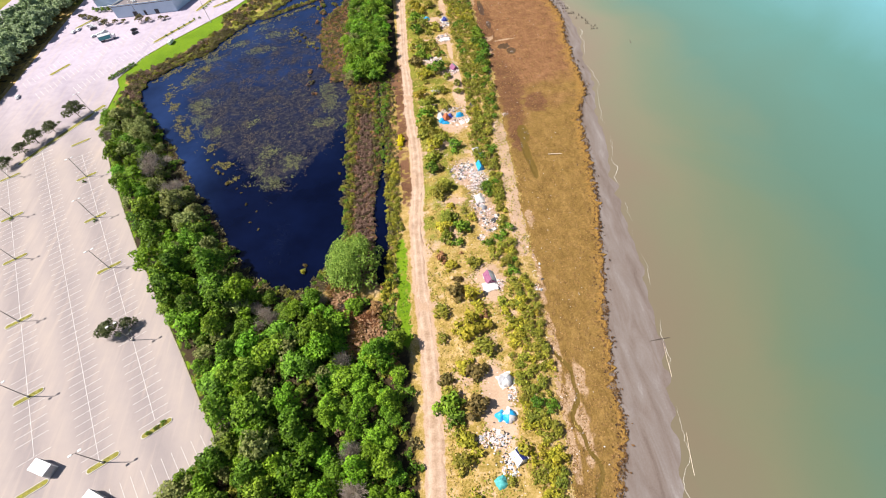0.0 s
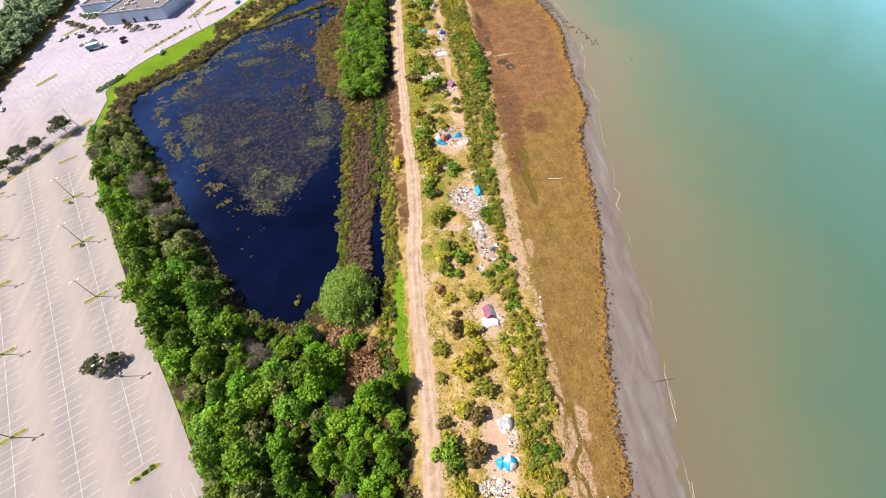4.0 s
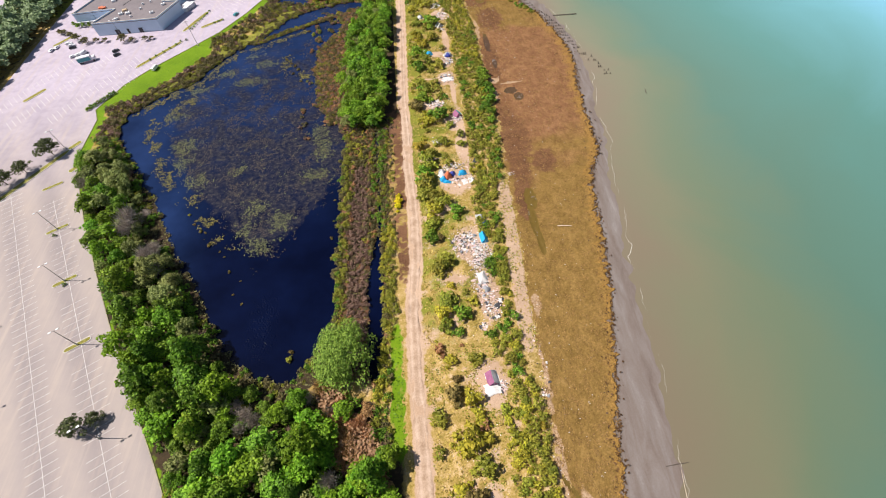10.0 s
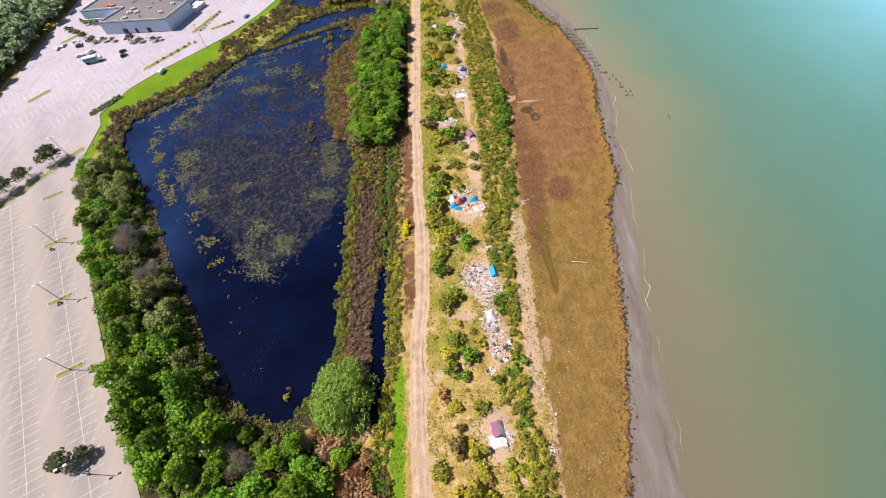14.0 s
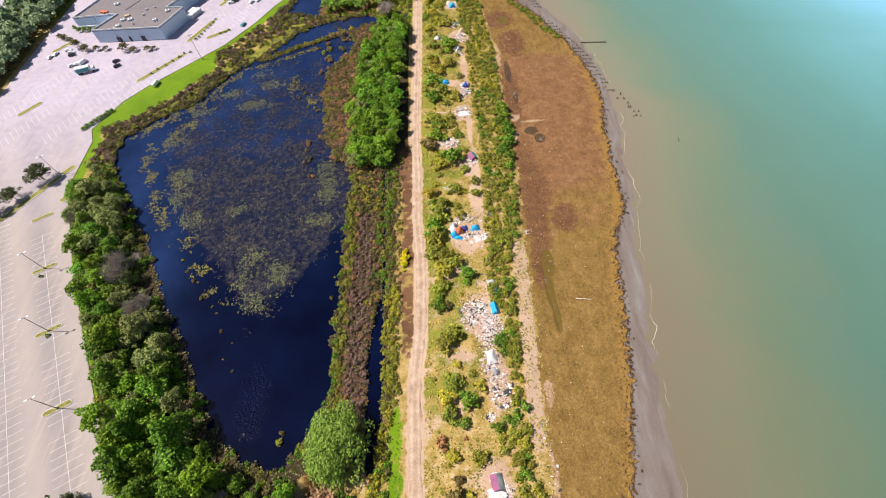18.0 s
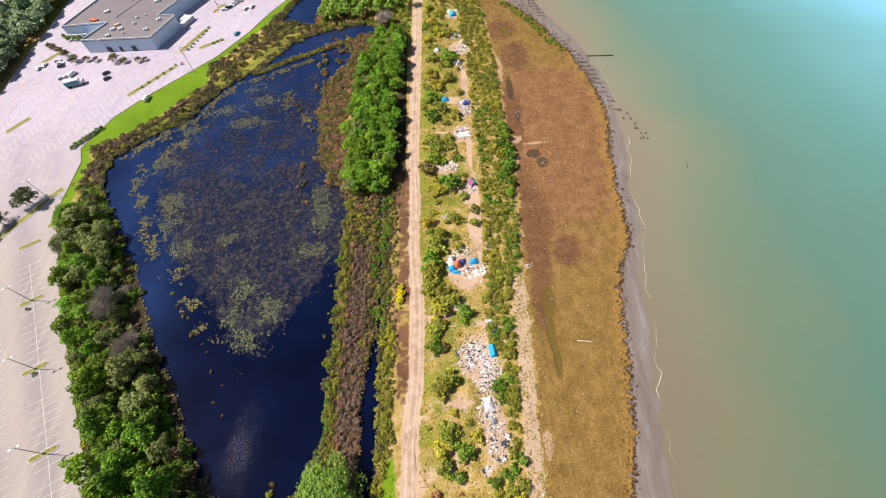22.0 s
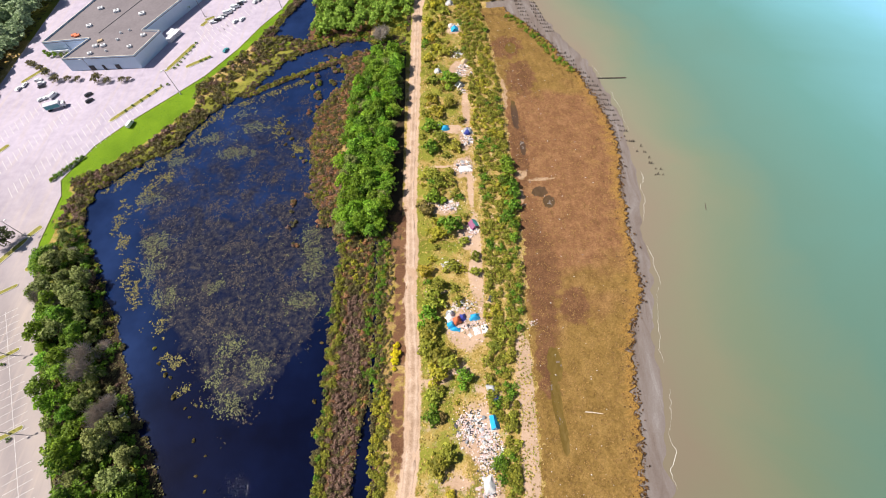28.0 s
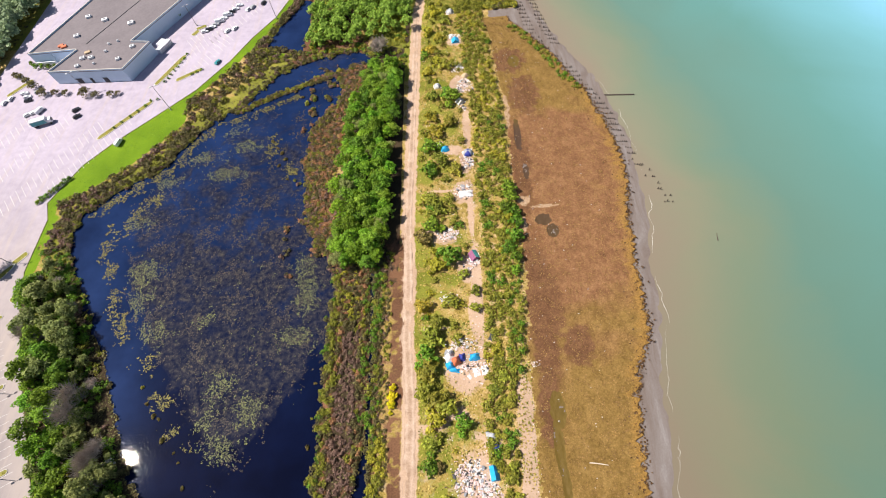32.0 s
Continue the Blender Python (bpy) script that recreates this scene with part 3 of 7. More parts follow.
def ground_masks(x, y):
    road = np.abs(x - at_y(ROAD_LINE, y))
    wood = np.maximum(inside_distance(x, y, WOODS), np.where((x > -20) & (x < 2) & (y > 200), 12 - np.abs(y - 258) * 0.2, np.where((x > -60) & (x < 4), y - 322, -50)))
    right = x > at_y(ROAD_LINE, y)
    right_of_pond = x < at_y(ROAD_LINE, y)
    green = right * smooth01(y, 92, 130) * np.clip(1.1 - (x - at_y(ROAD_LINE, y)) / 30, 0, 1) * (x < at_y(MARSH_LEFT, y)) * (0.72 + 0.5 * waves(x, y, 14, 27))
    green = np.maximum(green, 0.8 * (x > -14) * right_of_pond * (y > 296) * (y < 350) + 0.8 * smooth01(water_depth(x, y), -18, -4) * (x < -50) * (y > 214))
    verge = line_distance(x, y, LOT_EDGE[1:12])
    dirt = 1 - smooth01(road, 1.3, 3.6)
    for cx, cy, rx, ry in CAMP_PATCHES:
        dirt = np.maximum(dirt, 0.95 * (1 - smooth01(np.hypot((x - cx) / rx, (y - cy) / ry), 0.5, 1.25)))
    path = np.abs(x - at_y(MARSH_LEFT, y) + 1.6) + 4 * (smooth01(y, 165, 175) + 1 - smooth01(y, 98, 108))
    dirt = np.maximum(dirt, 1 - smooth01(path, 1.3, 3.2))
    dirt = np.maximum(dirt, 0.55 * right * (x < 30) * (0.5 + 0.5 * waves(x, y, 17, 5)) * (1 - smooth01(y, 150, 200)))
    earth = (1 - smooth01(np.abs(x - 1.3), 1.3, 2.7)) * smooth01(y, 122, 140) * (1 - smooth01(y, 214, 228)) * (0.68 + 0.26 * waves(x, y, 11, 19) + 0.24 * waves(x, y, 3, 20))
    earth = np.maximum(earth, 0.45 * (1 - smooth01(np.abs(x + 1.8), 1.5, 3.5)) * smooth01(y, 146, 156) * (1 - smooth01(y, 214, 228)))
    earth = np.maximum(earth, (x > -22) * (x < -3) * smooth01(water_depth(x, y), -9, -2) * smooth01(y, 100, 112) * (1 - smooth01(y, 214, 224)) * (0.55 + 0.3 * waves(x, y, 11, 8)))
    bank = smooth01(water_depth(x, y), -18, -6) * (x < -15) * smooth01(y, 196, 206)
    earth = np.maximum(earth, bank * np.where(x < -50, 0.2, 0.8) * (1 + 0.3 * waves(x, y, 9, 18)))
    lawn = smooth01(x + 0.6 * waves(x, y, 6, 23), -4.4, -3.2) * (1 - smooth01(x + 0.5 * waves(x, y, 5, 24), -0.6, 0.5)) * (0.8 + 0.25 * waves(x, y, 4, 25)) * smooth01(y, 74, 82) * (1 - smooth01(y, 112, 122))
    edge = inside_distance(x, y, [*LAWN_EDGE, *LOT_EDGE[:8:-1]])
    lawn = np.maximum(lawn, smooth01(edge, -0.8, 1.0))
    lawn = np.maximum(lawn, 0.9 * (1 - smooth01(np.hypot((x + 61) / 8, (y - 320.5) / 2.6), 0.7, 1.1)))
    lawn = np.maximum(lawn, np.where(y > 205, 1.0, 0.62) * (1 - smooth01(verge, np.where(y > 205, 3.0, 0.8), np.where(y > 205, 5.5, 2.6))) * (0.85 + 0.4 * waves(x, y, 8, 28)))
    mud = smooth01(x, at_y(MARSH_LEFT, y) + 3, at_y(MARSH_LEFT, y) + 6)
    knoll = smooth01(y, 340, 343) * (1 - smooth01(x + 2 * waves(x, y, 8, 29), 52, 56))
    mud, green = mud * (1 - knoll), np.maximum(green, 0.7 * knoll)
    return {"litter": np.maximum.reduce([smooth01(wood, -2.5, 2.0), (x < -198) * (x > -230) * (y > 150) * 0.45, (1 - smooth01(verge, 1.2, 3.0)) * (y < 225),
                                           # Canal bank: the dark litter tone paints the shadow between the reeds.
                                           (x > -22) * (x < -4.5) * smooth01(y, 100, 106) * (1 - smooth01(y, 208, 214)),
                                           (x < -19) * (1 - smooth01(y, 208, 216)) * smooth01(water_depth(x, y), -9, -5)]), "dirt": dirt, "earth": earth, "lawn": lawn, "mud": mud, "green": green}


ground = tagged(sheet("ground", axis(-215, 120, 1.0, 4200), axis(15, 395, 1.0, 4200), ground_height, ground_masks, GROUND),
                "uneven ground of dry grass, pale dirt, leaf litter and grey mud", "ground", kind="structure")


# ---- waters ----
def drift(x, y):
    """Where weed grows thick: the pond's middle, thinning to open water at its near end and left side."""
    left = np.interp(y, [100, 135, 160, 185, 210, 240, 262, 300], [-20, -50, -63, -85, -99, -107, -87, -53])
    near = smooth01(y - np.interp(x, [-70, -50, -38, -24], [156, 145, 156, 178]) + 5 * waves(x, y, 18, 57) + 4 * waves(x, y, 7, 58), -9, 9)
    return smooth01(x - left, -1, 9) * near * (1 - 0.4 * smooth01(y, 250, 295))


# The second mask sets where sky reflection is painted: far end and left side.
pond = tagged(sheet("pond_water", np.linspace(-130, 2, 67), np.linspace(92, 366, 138), lambda x, y: x * 0 - 0.42, lambda x, y: {"weed": drift(x, y) * (1 - 0.3 * smooth01(y, 195, 250)), "sky_sheen": np.maximum(smooth01(y, 150, 250), smooth01(-x, 62, 90))}, POND),
              "still, very dark blue pond water between reedy banks", "pond", kind="structure")
ys = axis(0, 420, 3.0, 4300)
off = np.concatenate([[-12, -6, -3], np.cumsum(np.concatenate([[0], np.full(60, 2.0), 2 * np.cumprod(np.full(28, 1.25))]))])
bx = (shore_x(ys)[:, None] + off[None, :])
bme = bpy.data.meshes.new("bay_water")
nx = len(off)
bme.from_pydata([(float(a), float(c), -0.66) for row, c in zip(bx, ys) for a in row], [],
                [(j * nx + i, j * nx + i + 1, (j + 1) * nx + i + 1, (j + 1) * nx + i) for j in range(len(ys) - 1) for i in range(nx - 1)])
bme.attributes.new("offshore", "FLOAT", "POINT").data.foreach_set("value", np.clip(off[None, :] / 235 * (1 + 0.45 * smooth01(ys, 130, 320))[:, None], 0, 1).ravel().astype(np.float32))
# Amount of haze and sky painted into the water, growing with y.
bme.attributes.new("far_haze", "FLOAT", "POINT").data.foreach_set("value", np.repeat(smooth01(ys, 40, 290), nx).astype(np.float32))
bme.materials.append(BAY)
bay = tagged(new("bay_water", bme), "bay water over shallows, silty tan by the shore, teal beyond, paled by painted haze", "sea", kind="structure")

# ---- the dirt road ----
ry = np.arange(-60, 520, 1.0)
rc, rw = at_y(ROAD_LINE, ry), at_y(ROAD_WIDTH, ry)
rng = np.random.RandomState(4)
cols = 9
rv, rf = [], []
for j, y in enumerate(ry):
    for i in range(cols):
        u = i / (cols - 1) * 2 - 1
        w = rw[j] / 2 + 0.35 * waves(y, u * 7.0, 5, 6) + rng.uniform(-0.12, 0.12)
        rut = -0.035 * math.exp(-((abs(u) - 0.5) / 0.16) ** 2)
        rv.append((rc[j] + u * w, y, 0.05 + rut - 0.1 * (abs(u) > 0.99) + 0.012 * waves(u * 3.0, y, 2, 7)))
for j in range(len(ry) - 1):
    for i in range(cols - 1):
        k = j * cols + i
        rf.append((k, k + 1, k + cols + 1, k + cols))
road = mesh_part("road", rv, rf, ROAD)
road.data.attributes.new("rut", "FLOAT", "POINT").data.foreach_set("value", np.tile(np.exp(-((np.abs(np.linspace(-1, 1, cols)) - 0.5) / 0.24) ** 2), len(ry)).astype(np.float32))
road.data.shade_smooth()
tagged(road, "pale rutted dirt track running between trees and scrub", "road", kind="structure")

# ---- the salt marsh, standing a step above the mud ----
my = np.arange(0, 336, 0.55)
ml, mr = at_y(MARSH_LEFT, my), at_y(MARSH_RIGHT, my)
mcols = 90
U = np.linspace(0, 1, mcols)[None, :]
gy = np.repeat(my[:, None], mcols, 1)
jag = 0.9 * waves(my * 1.0, my * 0, 4, 11) + 0.9 * waves(my, my * 0, 1.7, 12) + 0.5 * waves(my, my * 0, 0.9, 13)
gx = ml[:, None] + (mr + jag - ml)[:, None] * U
pools = [(51.2, 222.6, 2.9, 2.4), (53.9, 218, 2.2, 2.9), (47.3, 160, 2.3, 5.5), (46.3, 150, 1.5, 8), (46.9, 141, 1.2, 6), (46.4, 262, 1.4, 9), (47.6, 244, 1.2, 4), (49, 304, 2.5, 4)]
pools += [(38.8 + 1.3 * math.sin(y / 3.1) + 0.5 * math.sin(y / 1.3), y, 0.5, 1.0) for y in np.arange(38, 72, 0.9)]
pool_depth = np.zeros(gx.shape)
for cx, cy, rx_, ry_ in pools:
    pool_depth = np.maximum(pool_depth, 1 - smooth01(np.hypot((gx - cx) / rx_, (gy - cy) / ry_) + 0.12 * waves(gx, gy, 2.5, 21), 0.8, 1.1))
mz = -0.16 + 0.09 * waves(gx, gy, 2.2, 14) + 0.06 * waves(gx, gy, 0.9, 15) - 0.1 * pool_depth
mz = mz + 0.12 * smooth01(U, 0.86, 0.97) * (1 + waves(gx, gy, 1.6, 16))
mz[:, -1] = -1.0
gx[:, -1] = gx[:, -2] + 0.12
mme = bpy.data.meshes.new("marsh")
k = (np.arange(len(my) - 1)[:, None] * mcols + np.arange(mcols - 1)[None, :]).ravel()
mme.from_pydata(np.stack([gx.ravel(), gy.ravel(), mz.ravel()], 1).tolist(), [], np.stack([k, k + 1, k + mcols + 1, k + mcols], 1).tolist())
south = np.maximum(1 - smooth01(gy, 90, 250), 0.85 * smooth01(gy + 6 * waves(gx, gy, 20, 30), 262, 290))
mme.attributes.new("south", "FLOAT", "POINT").data.foreach_set("value", south.ravel().astype(np.float32))
mme.attributes.new("edge", "FLOAT", "POINT").data.foreach_set("value", ((0.42 * smooth01(np.repeat(U, len(my), 0), 0.3, 0.8) + 0.5 * smooth01(np.repeat(U, len(my), 0), 0.84, 0.98)) * (1 - 0.3 * smooth01(gy, 250, 320))).ravel().astype(np.float32))
mme.attributes.new("wet", "FLOAT", "POINT").data.foreach_set("value", pool_depth.ravel().astype(np.float32))
DAMP = [(46.5, 178, 5, 18), (47, 192, 8, 20), (46, 236, 4, 14), (45, 205, 6, 12), (51, 284, 8, 14), (45, 160, 4, 14), (46, 250, 5, 16), (47, 305, 9, 10), (56, 178, 6, 8), (45.8, 306, 5, 8)]
BARE_GROUND = [(45.5, 231, 3.5, 3), (52.5, 228.2, 6, 1.0), (44.5, 221, 1.6, 4), (43, 275, 2, 12), (40.6, 118, 1.6, 5), (37.5, 76, 1.7, 12), (36, 62, 1.7, 9), (35, 49, 2.0, 10), (38, 96, 1.8, 12), (41.5, 64, 2.0, 6), (38.8, 55, 2.6, 14)]
for name, spots in (("damp", DAMP), ("bare", BARE_GROUND)):
    amount = np.zeros(gx.shape)
    for cx, cy, rx_, ry_ in spots:
        amount = np.maximum(amount, 1 - smooth01(np.hypot((gx - cx) / rx_, (gy - cy) / ry_) + 0.2 * waves(gx, gy, 5, 22), 0.45, 1.2))
    mme.attributes.new(name, "FLOAT", "POINT").data.foreach_set("value", amount.ravel().astype(np.float32))
mme.materials.append(MARSH)
mme.shade_smooth()
marsh = tagged(new("marsh", mme), "brown and gold salt marsh with a ragged crumbling edge", "marsh", kind="structure")


# ---- plants ----
DEEP = water_depth(*[g.ravel() for g in np.meshgrid(np.arange(-145, 10, 0.5), np.arange(20, 420, 0.5))]).reshape(800, 310)


def depth_at(x, y):
    """How far a place lies inside the pond or canal, below 0 on land."""
    return float(DEEP[min(799, max(0, round((y - 20) * 2))), min(309, max(0, round((x + 145) * 2)))])


def leaf_cloud(lobes, count, size, seed, out_bias=0.55):
    """Small folded leaf sprays over the outsides of several lobes (x, y, z, rx, ry, rz): vertices and faces."""
    rng = np.random.RandomState(seed)
    areas = np.array([l[3] * l[4] + l[3] * l[5] for l in lobes])
    verts, faces = [], []
    for l, n in zip(lobes, np.maximum(6, count * areas / areas.sum()).astype(int)):
        for _ in range(n):
            d = rng.normal(size=3)
            d /= np.linalg.norm(d)
            if d[2] < -0.45:
                d[2] = -d[2]
            r = rng.uniform(0.72, 1.04)
            c = np.array(l[:3]) + d * np.array(l[3:]) * r
            nrm = d * out_bias + rng.normal(size=3) * (1 - out_bias) * 0.8 + np.array((0, 0, 0.35))
            nrm /= np.linalg.norm(nrm)
            a = np.cross(nrm, rng.normal(size=3))
            a /= np.linalg.norm(a) + 1e-9
            b = np.cross(nrm, a)
            s = size * rng.uniform(0.55, 1.35)
            w = s * rng.uniform(0.45, 0.8)
            k = len(verts)
            verts += [c - a * s, c + b * w - nrm * s * 0.15, c + a * s, c - b * w - nrm * s * 0.15]
            faces += [(k, k + 1, k + 2), (k, k + 2, k + 3)]
    return verts, faces


def crown_lobes(radius, height, base, count, seed, squash=0.75):
    """Lobes of a crown, unevenly spread over a dome."""
    rng = np.random.RandomState(seed)
    out = [(0, 0, base + (height - base) * 0.45, radius * 0.6, radius * 0.6, (height - base) * 0.4)]
    for i in range(count):
        a, q = i * 2.4 + rng.uniform(-0.9, 0.9), math.sqrt((i + rng.uniform(0.3, 1.1)) / count)
        r = radius * rng.uniform(0.15, 0.4)
        z = base + (height - base) * (0.92 - 0.6 * q * q) * rng.uniform(0.68, 1.14) - r * 0.4
        reach = radius * rng.uniform(0.68, 0.95)
        out.append((math.cos(a) * q * reach, math.sin(a) * q * reach, z, r * rng.uniform(0.8, 1.3), r * rng.uniform(0.8, 1.3), r * squash * rng.uniform(0.7, 1.2)))
    return out


def trunk_mesh(radius, height, lean, seed, limbs=5, spread=1.0):
    rng = np.random.RandomState(seed)
    bm = bmesh.new()
    top = Vector((lean * rng.uniform(-1, 1), lean * rng.uniform(-1, 1), height))
    mid = top * 0.5 + Vector((rng.uniform(-0.2, 0.2), rng.uniform(-0.2, 0.2), 0))
    rod(bm, (0, 0, -0.25), mid, radius, radius * 0.75)
    rod(bm, mid, top, radius * 0.75, radius * 0.4)
    for i in range(limbs):
        a = i * 2.4 + rng.uniform(-0.4, 0.4)
        s = mid.lerp(top, rng.uniform(0.1, 0.9))
        e = s + Vector((math.cos(a) * spread * rng.uniform(0.6, 1), math.sin(a) * spread * rng.uniform(0.6, 1), height * rng.uniform(0.2, 0.4)))
        rod(bm, s, e, radius * 0.4, radius * 0.12, 5)
    return bm


def tree(name, label, category, group, radius, height, leaf, seed, leaves=900, size=0.42, lobes=14, base=0.3, squash=0.75):
    t = thing(name, label, category, group)
    part("trunk", trunk_mesh(0.05 * height * 0.45 + 0.03, height * 0.72, 0.6, seed, 5, radius * 0.55), BARK, t)
    v, f = leaf_cloud(crown_lobes(radius, height, height * base, lobes, seed, squash), leaves, size, seed)
    mesh_part("crown", v, f, leaf, t)
    return t


def bare_tree(name, label, category, group, radius, height, seed, twigs=210, material=None):
    """A leafless crown: limbs that fork into many thin twigs."""
    rng = np.random.RandomState(seed)
    t = thing(name, label, category, group)
    part("trunk", trunk_mesh(0.13, height * 0.5, 0.3, seed, 4, radius * 0.4), TWIG, t)
    bm = bmesh.new()
    for i in range(twigs):
        d = rng.normal(size=3)
        d[2] = abs(d[2]) * 0.8 + 0.2
        d /= np.linalg.norm(d)
        s = Vector((d[0] * radius * 0.25, d[1] * radius * 0.25, height * rng.uniform(0.3, 0.55)))
        e = Vector((d[0] * radius, d[1] * radius, height * 0.4 + d[2] * height * 0.62)) * rng.uniform(0.75, 1.05)
        b = s.lerp(e, 0.55) + Vector(rng.normal(size=3) * 0.3)
        for p, q, r0 in ((s, b, 0.05), (b, e, 0.035), (b, e + Vector(rng.normal(size=3) * radius * 0.22), 0.03)):
            rod(bm, p, q, r0, 0.015, 3)
    part("crown", bm, material or TWIG, t)
    return t


def shrub(name, label, group, radius, height, leaf, seed, leaves=170, size=0.3, lobes=6):
    t = thing(name, label, "shrub", group)
    part("stem", trunk_mesh(0.07, height * 0.5, 0.2, seed, 4, radius * 0.5), BARK, t)
    v, f = leaf_cloud(crown_lobes(radius, height, 0.05, lobes, seed, 0.9), leaves, size, seed, 0.55)
    mesh_part("foliage", v, f, leaf, t)
    return t


def put(proto, x, y, size=1.0, turn=None, z=0.0, tall=1.0):
    a = random.uniform(0, 6.28) if turn is None else turn
    ob = copy_thing(proto, Matrix.Translation((x, y, z)) @ Matrix.Rotation(a, 4, "Z"))
    ob.scale = (size, size, size * tall)
    return ob


class Thicket:
    """Many alike plants that nobody could count, joined into one object."""
    def __init__(self):
        self.v, self.f, self.n = [], [], 0

    def add(self, proto, x, y, size=1.0, z=0.0, tall=1.0, share=1.0, grow=1.0):
        me = next(o for o in proto.children if o.name.split(".")[0] in ("crown", "foliage")).data
        co = np.empty(len(me.vertices) * 3, np.float32)
        me.vertices.foreach_get("co", co)
        co = co.reshape(-1, 4, 3)
        if share < 1:
            co = co[np.random.rand(len(co)) < share]
        mid = co.mean(1, keepdims=True)
        co = (mid + (co - mid) * grow).reshape(-1, 3)
        a = random.uniform(0, 6.28)
        c, s_ = math.cos(a) * size, math.sin(a) * size
        co = np.stack([co[:, 0] * c - co[:, 1] * s_ + x, co[:, 0] * s_ + co[:, 1] * c + y, co[:, 2] * size * tall + z], 1)
        self.v.append(co)
        self.n += len(co)

    def build(self, name, material, label, category):
        v = np.concatenate(self.v).astype(np.float32)
        q = np.arange(len(v) // 4)[:, None] * 4
        tri = np.concatenate([q + np.array([[0, 1, 2]]), q + np.array([[0, 2, 3]])], 1).astype(np.int32).ravel()
        return tagged(raw_mesh(name, v, tri, 3, material), label, category, kind="stuff")


def raw_mesh(name, verts, loops, corners, material, parent=None):
    """A mesh straight from arrays: all faces with the same number of corners."""
    me = bpy.data.meshes.new(name)
    me.vertices.add(len(verts))
    me.vertices.foreach_set("co", np.asarray(verts, np.float32).ravel())
    me.loops.add(len(loops))
    me.loops.foreach_set("vertex_index", np.asarray(loops, np.int32))
    me.polygons.add(len(loops) // corners)
    me.polygons.foreach_set("loop_start", np.arange(0, len(loops), corners, dtype=np.int32))
    me.update(calc_edges=True)
    me.materials.append(material)
    ob = new(name, me)
    ob.parent = parent
    return ob


def drop(proto):
    """Takes a pattern away again, once its copies stand."""
    for o in [*proto.children_recursive, proto]:
        bpy.data.objects.remove(o)


GZ = ground_height(*[g.ravel() for g in np.meshgrid(np.arange(-2, 46, 0.5), np.arange(20, 400, 0.5))]).reshape(760, 96)


def gz(x, y):
    """Height of the ground on the strip between the track and the marsh."""
    return float(GZ[min(759, max(0, round((y - 20) * 2))), min(95, max(0, round((x + 2) * 2)))])


def scatter(poly, spacing, seed, jitter=0.45):
    """Places on an uneven lattice inside an outline."""
    rng = np.random.RandomState(seed)
    p = np.array(poly)
    out = []
    for j, y in enumerate(np.arange(p[:, 1].min(), p[:, 1].max(), spacing * 0.87)):
        for x in np.arange(p[:, 0].min() + (j % 2) * spacing / 2, p[:, 0].max(), spacing):
            q = (x + rng.uniform(-jitter, jitter) * spacing, y + rng.uniform(-jitter, jitter) * spacing)
            out.append(q)
    q = np.array(out)
    return q[inside_distance(q[:, 0], q[:, 1], poly) > 0]


GREEN = [tree("broadleaf_tree", "leafy green broadleaf tree in dense pondside woods", "tree", "woodland trees", 3.4, 8.0, LEAF, 10 + i, 1000, 0.33, 24) for i in range(5)]
BRIGHT = [tree("broadleaf_tree", "bright green broadleaf tree with a full crown", "tree", "woodland trees", 3.3, 7.4, LEAF_BRIGHT, 30 + i, 1000, 0.31, 24) for i in range(4)]
GREYT = [tree("willow_tree", "grey-green willow with a feathery crown by the water", "tree", "woodland trees", 3.1, 7.0, LEAF_GREY, 40 + i, 860, 0.3, 20, squash=1.2) for i in range(3)]
BARE = [bare_tree("bare_tree", "leafless grey tree with a tangle of thin twigs", "tree", "bare trees", 2.8, 6.0, 50 + i) for i in range(2)]

# the woods between the car park and the pond
places = scatter(WOODS, 4.15, 3, 0.6)
small = Thicket()
for i, (x, y) in enumerate(places):
    near = inside_distance(np.array([x]), np.array([y]), WOODS)[0]
    wet = depth_at(x, y)
    if near < (0.5 if wet > -6 else 1.3) or wet > -0.3 or (abs(x + 12.5) < 6.5 and abs(y - 84) < 8) or (abs(x + 17) < 8 and y > 93) or (x > -46 and x < -38 and y > 88 and y < 99) or waves(x, y, 9, 34) > 1.05:
        continue
    kind = waves(x, y, 40, 31)
    sunny = smooth01(np.array([x]), -34, -20)[0]
    if y > 118 and wet > -13 and waves(x, y, 30, 32) > -0.35:
        p = BARE[i % 2] if i % 9 == 4 else GREYT[i % 3]
    elif sunny * 0.9 + kind * 0.5 > 0.45:
        p = BRIGHT[i % 4]
    else:
        p = GREYT[i % 3] if i % 8 == 3 else (BRIGHT[i % 4] if i % 3 == 0 else GREEN[i % 5])
    if i % 29 == 11:
        p = BARE[i % 2]
    size = random.choice((0.55, 0.7, 0.85, 0.95, 1.1, 1.35)) * random.uniform(0.9, 1.1) * (0.75 if near < 3 else 1)
    if p in GREEN and size < 0.82:
        small.add(p, x, y, size, -0.1, random.uniform(0.7, 1.3))
    else:
        put(p, x, y, size, z=-0.1, tall=random.uniform(0.7, 1.4))
small.build("young_trees", LEAF, "young green trees filling the pondside woods", "woods")

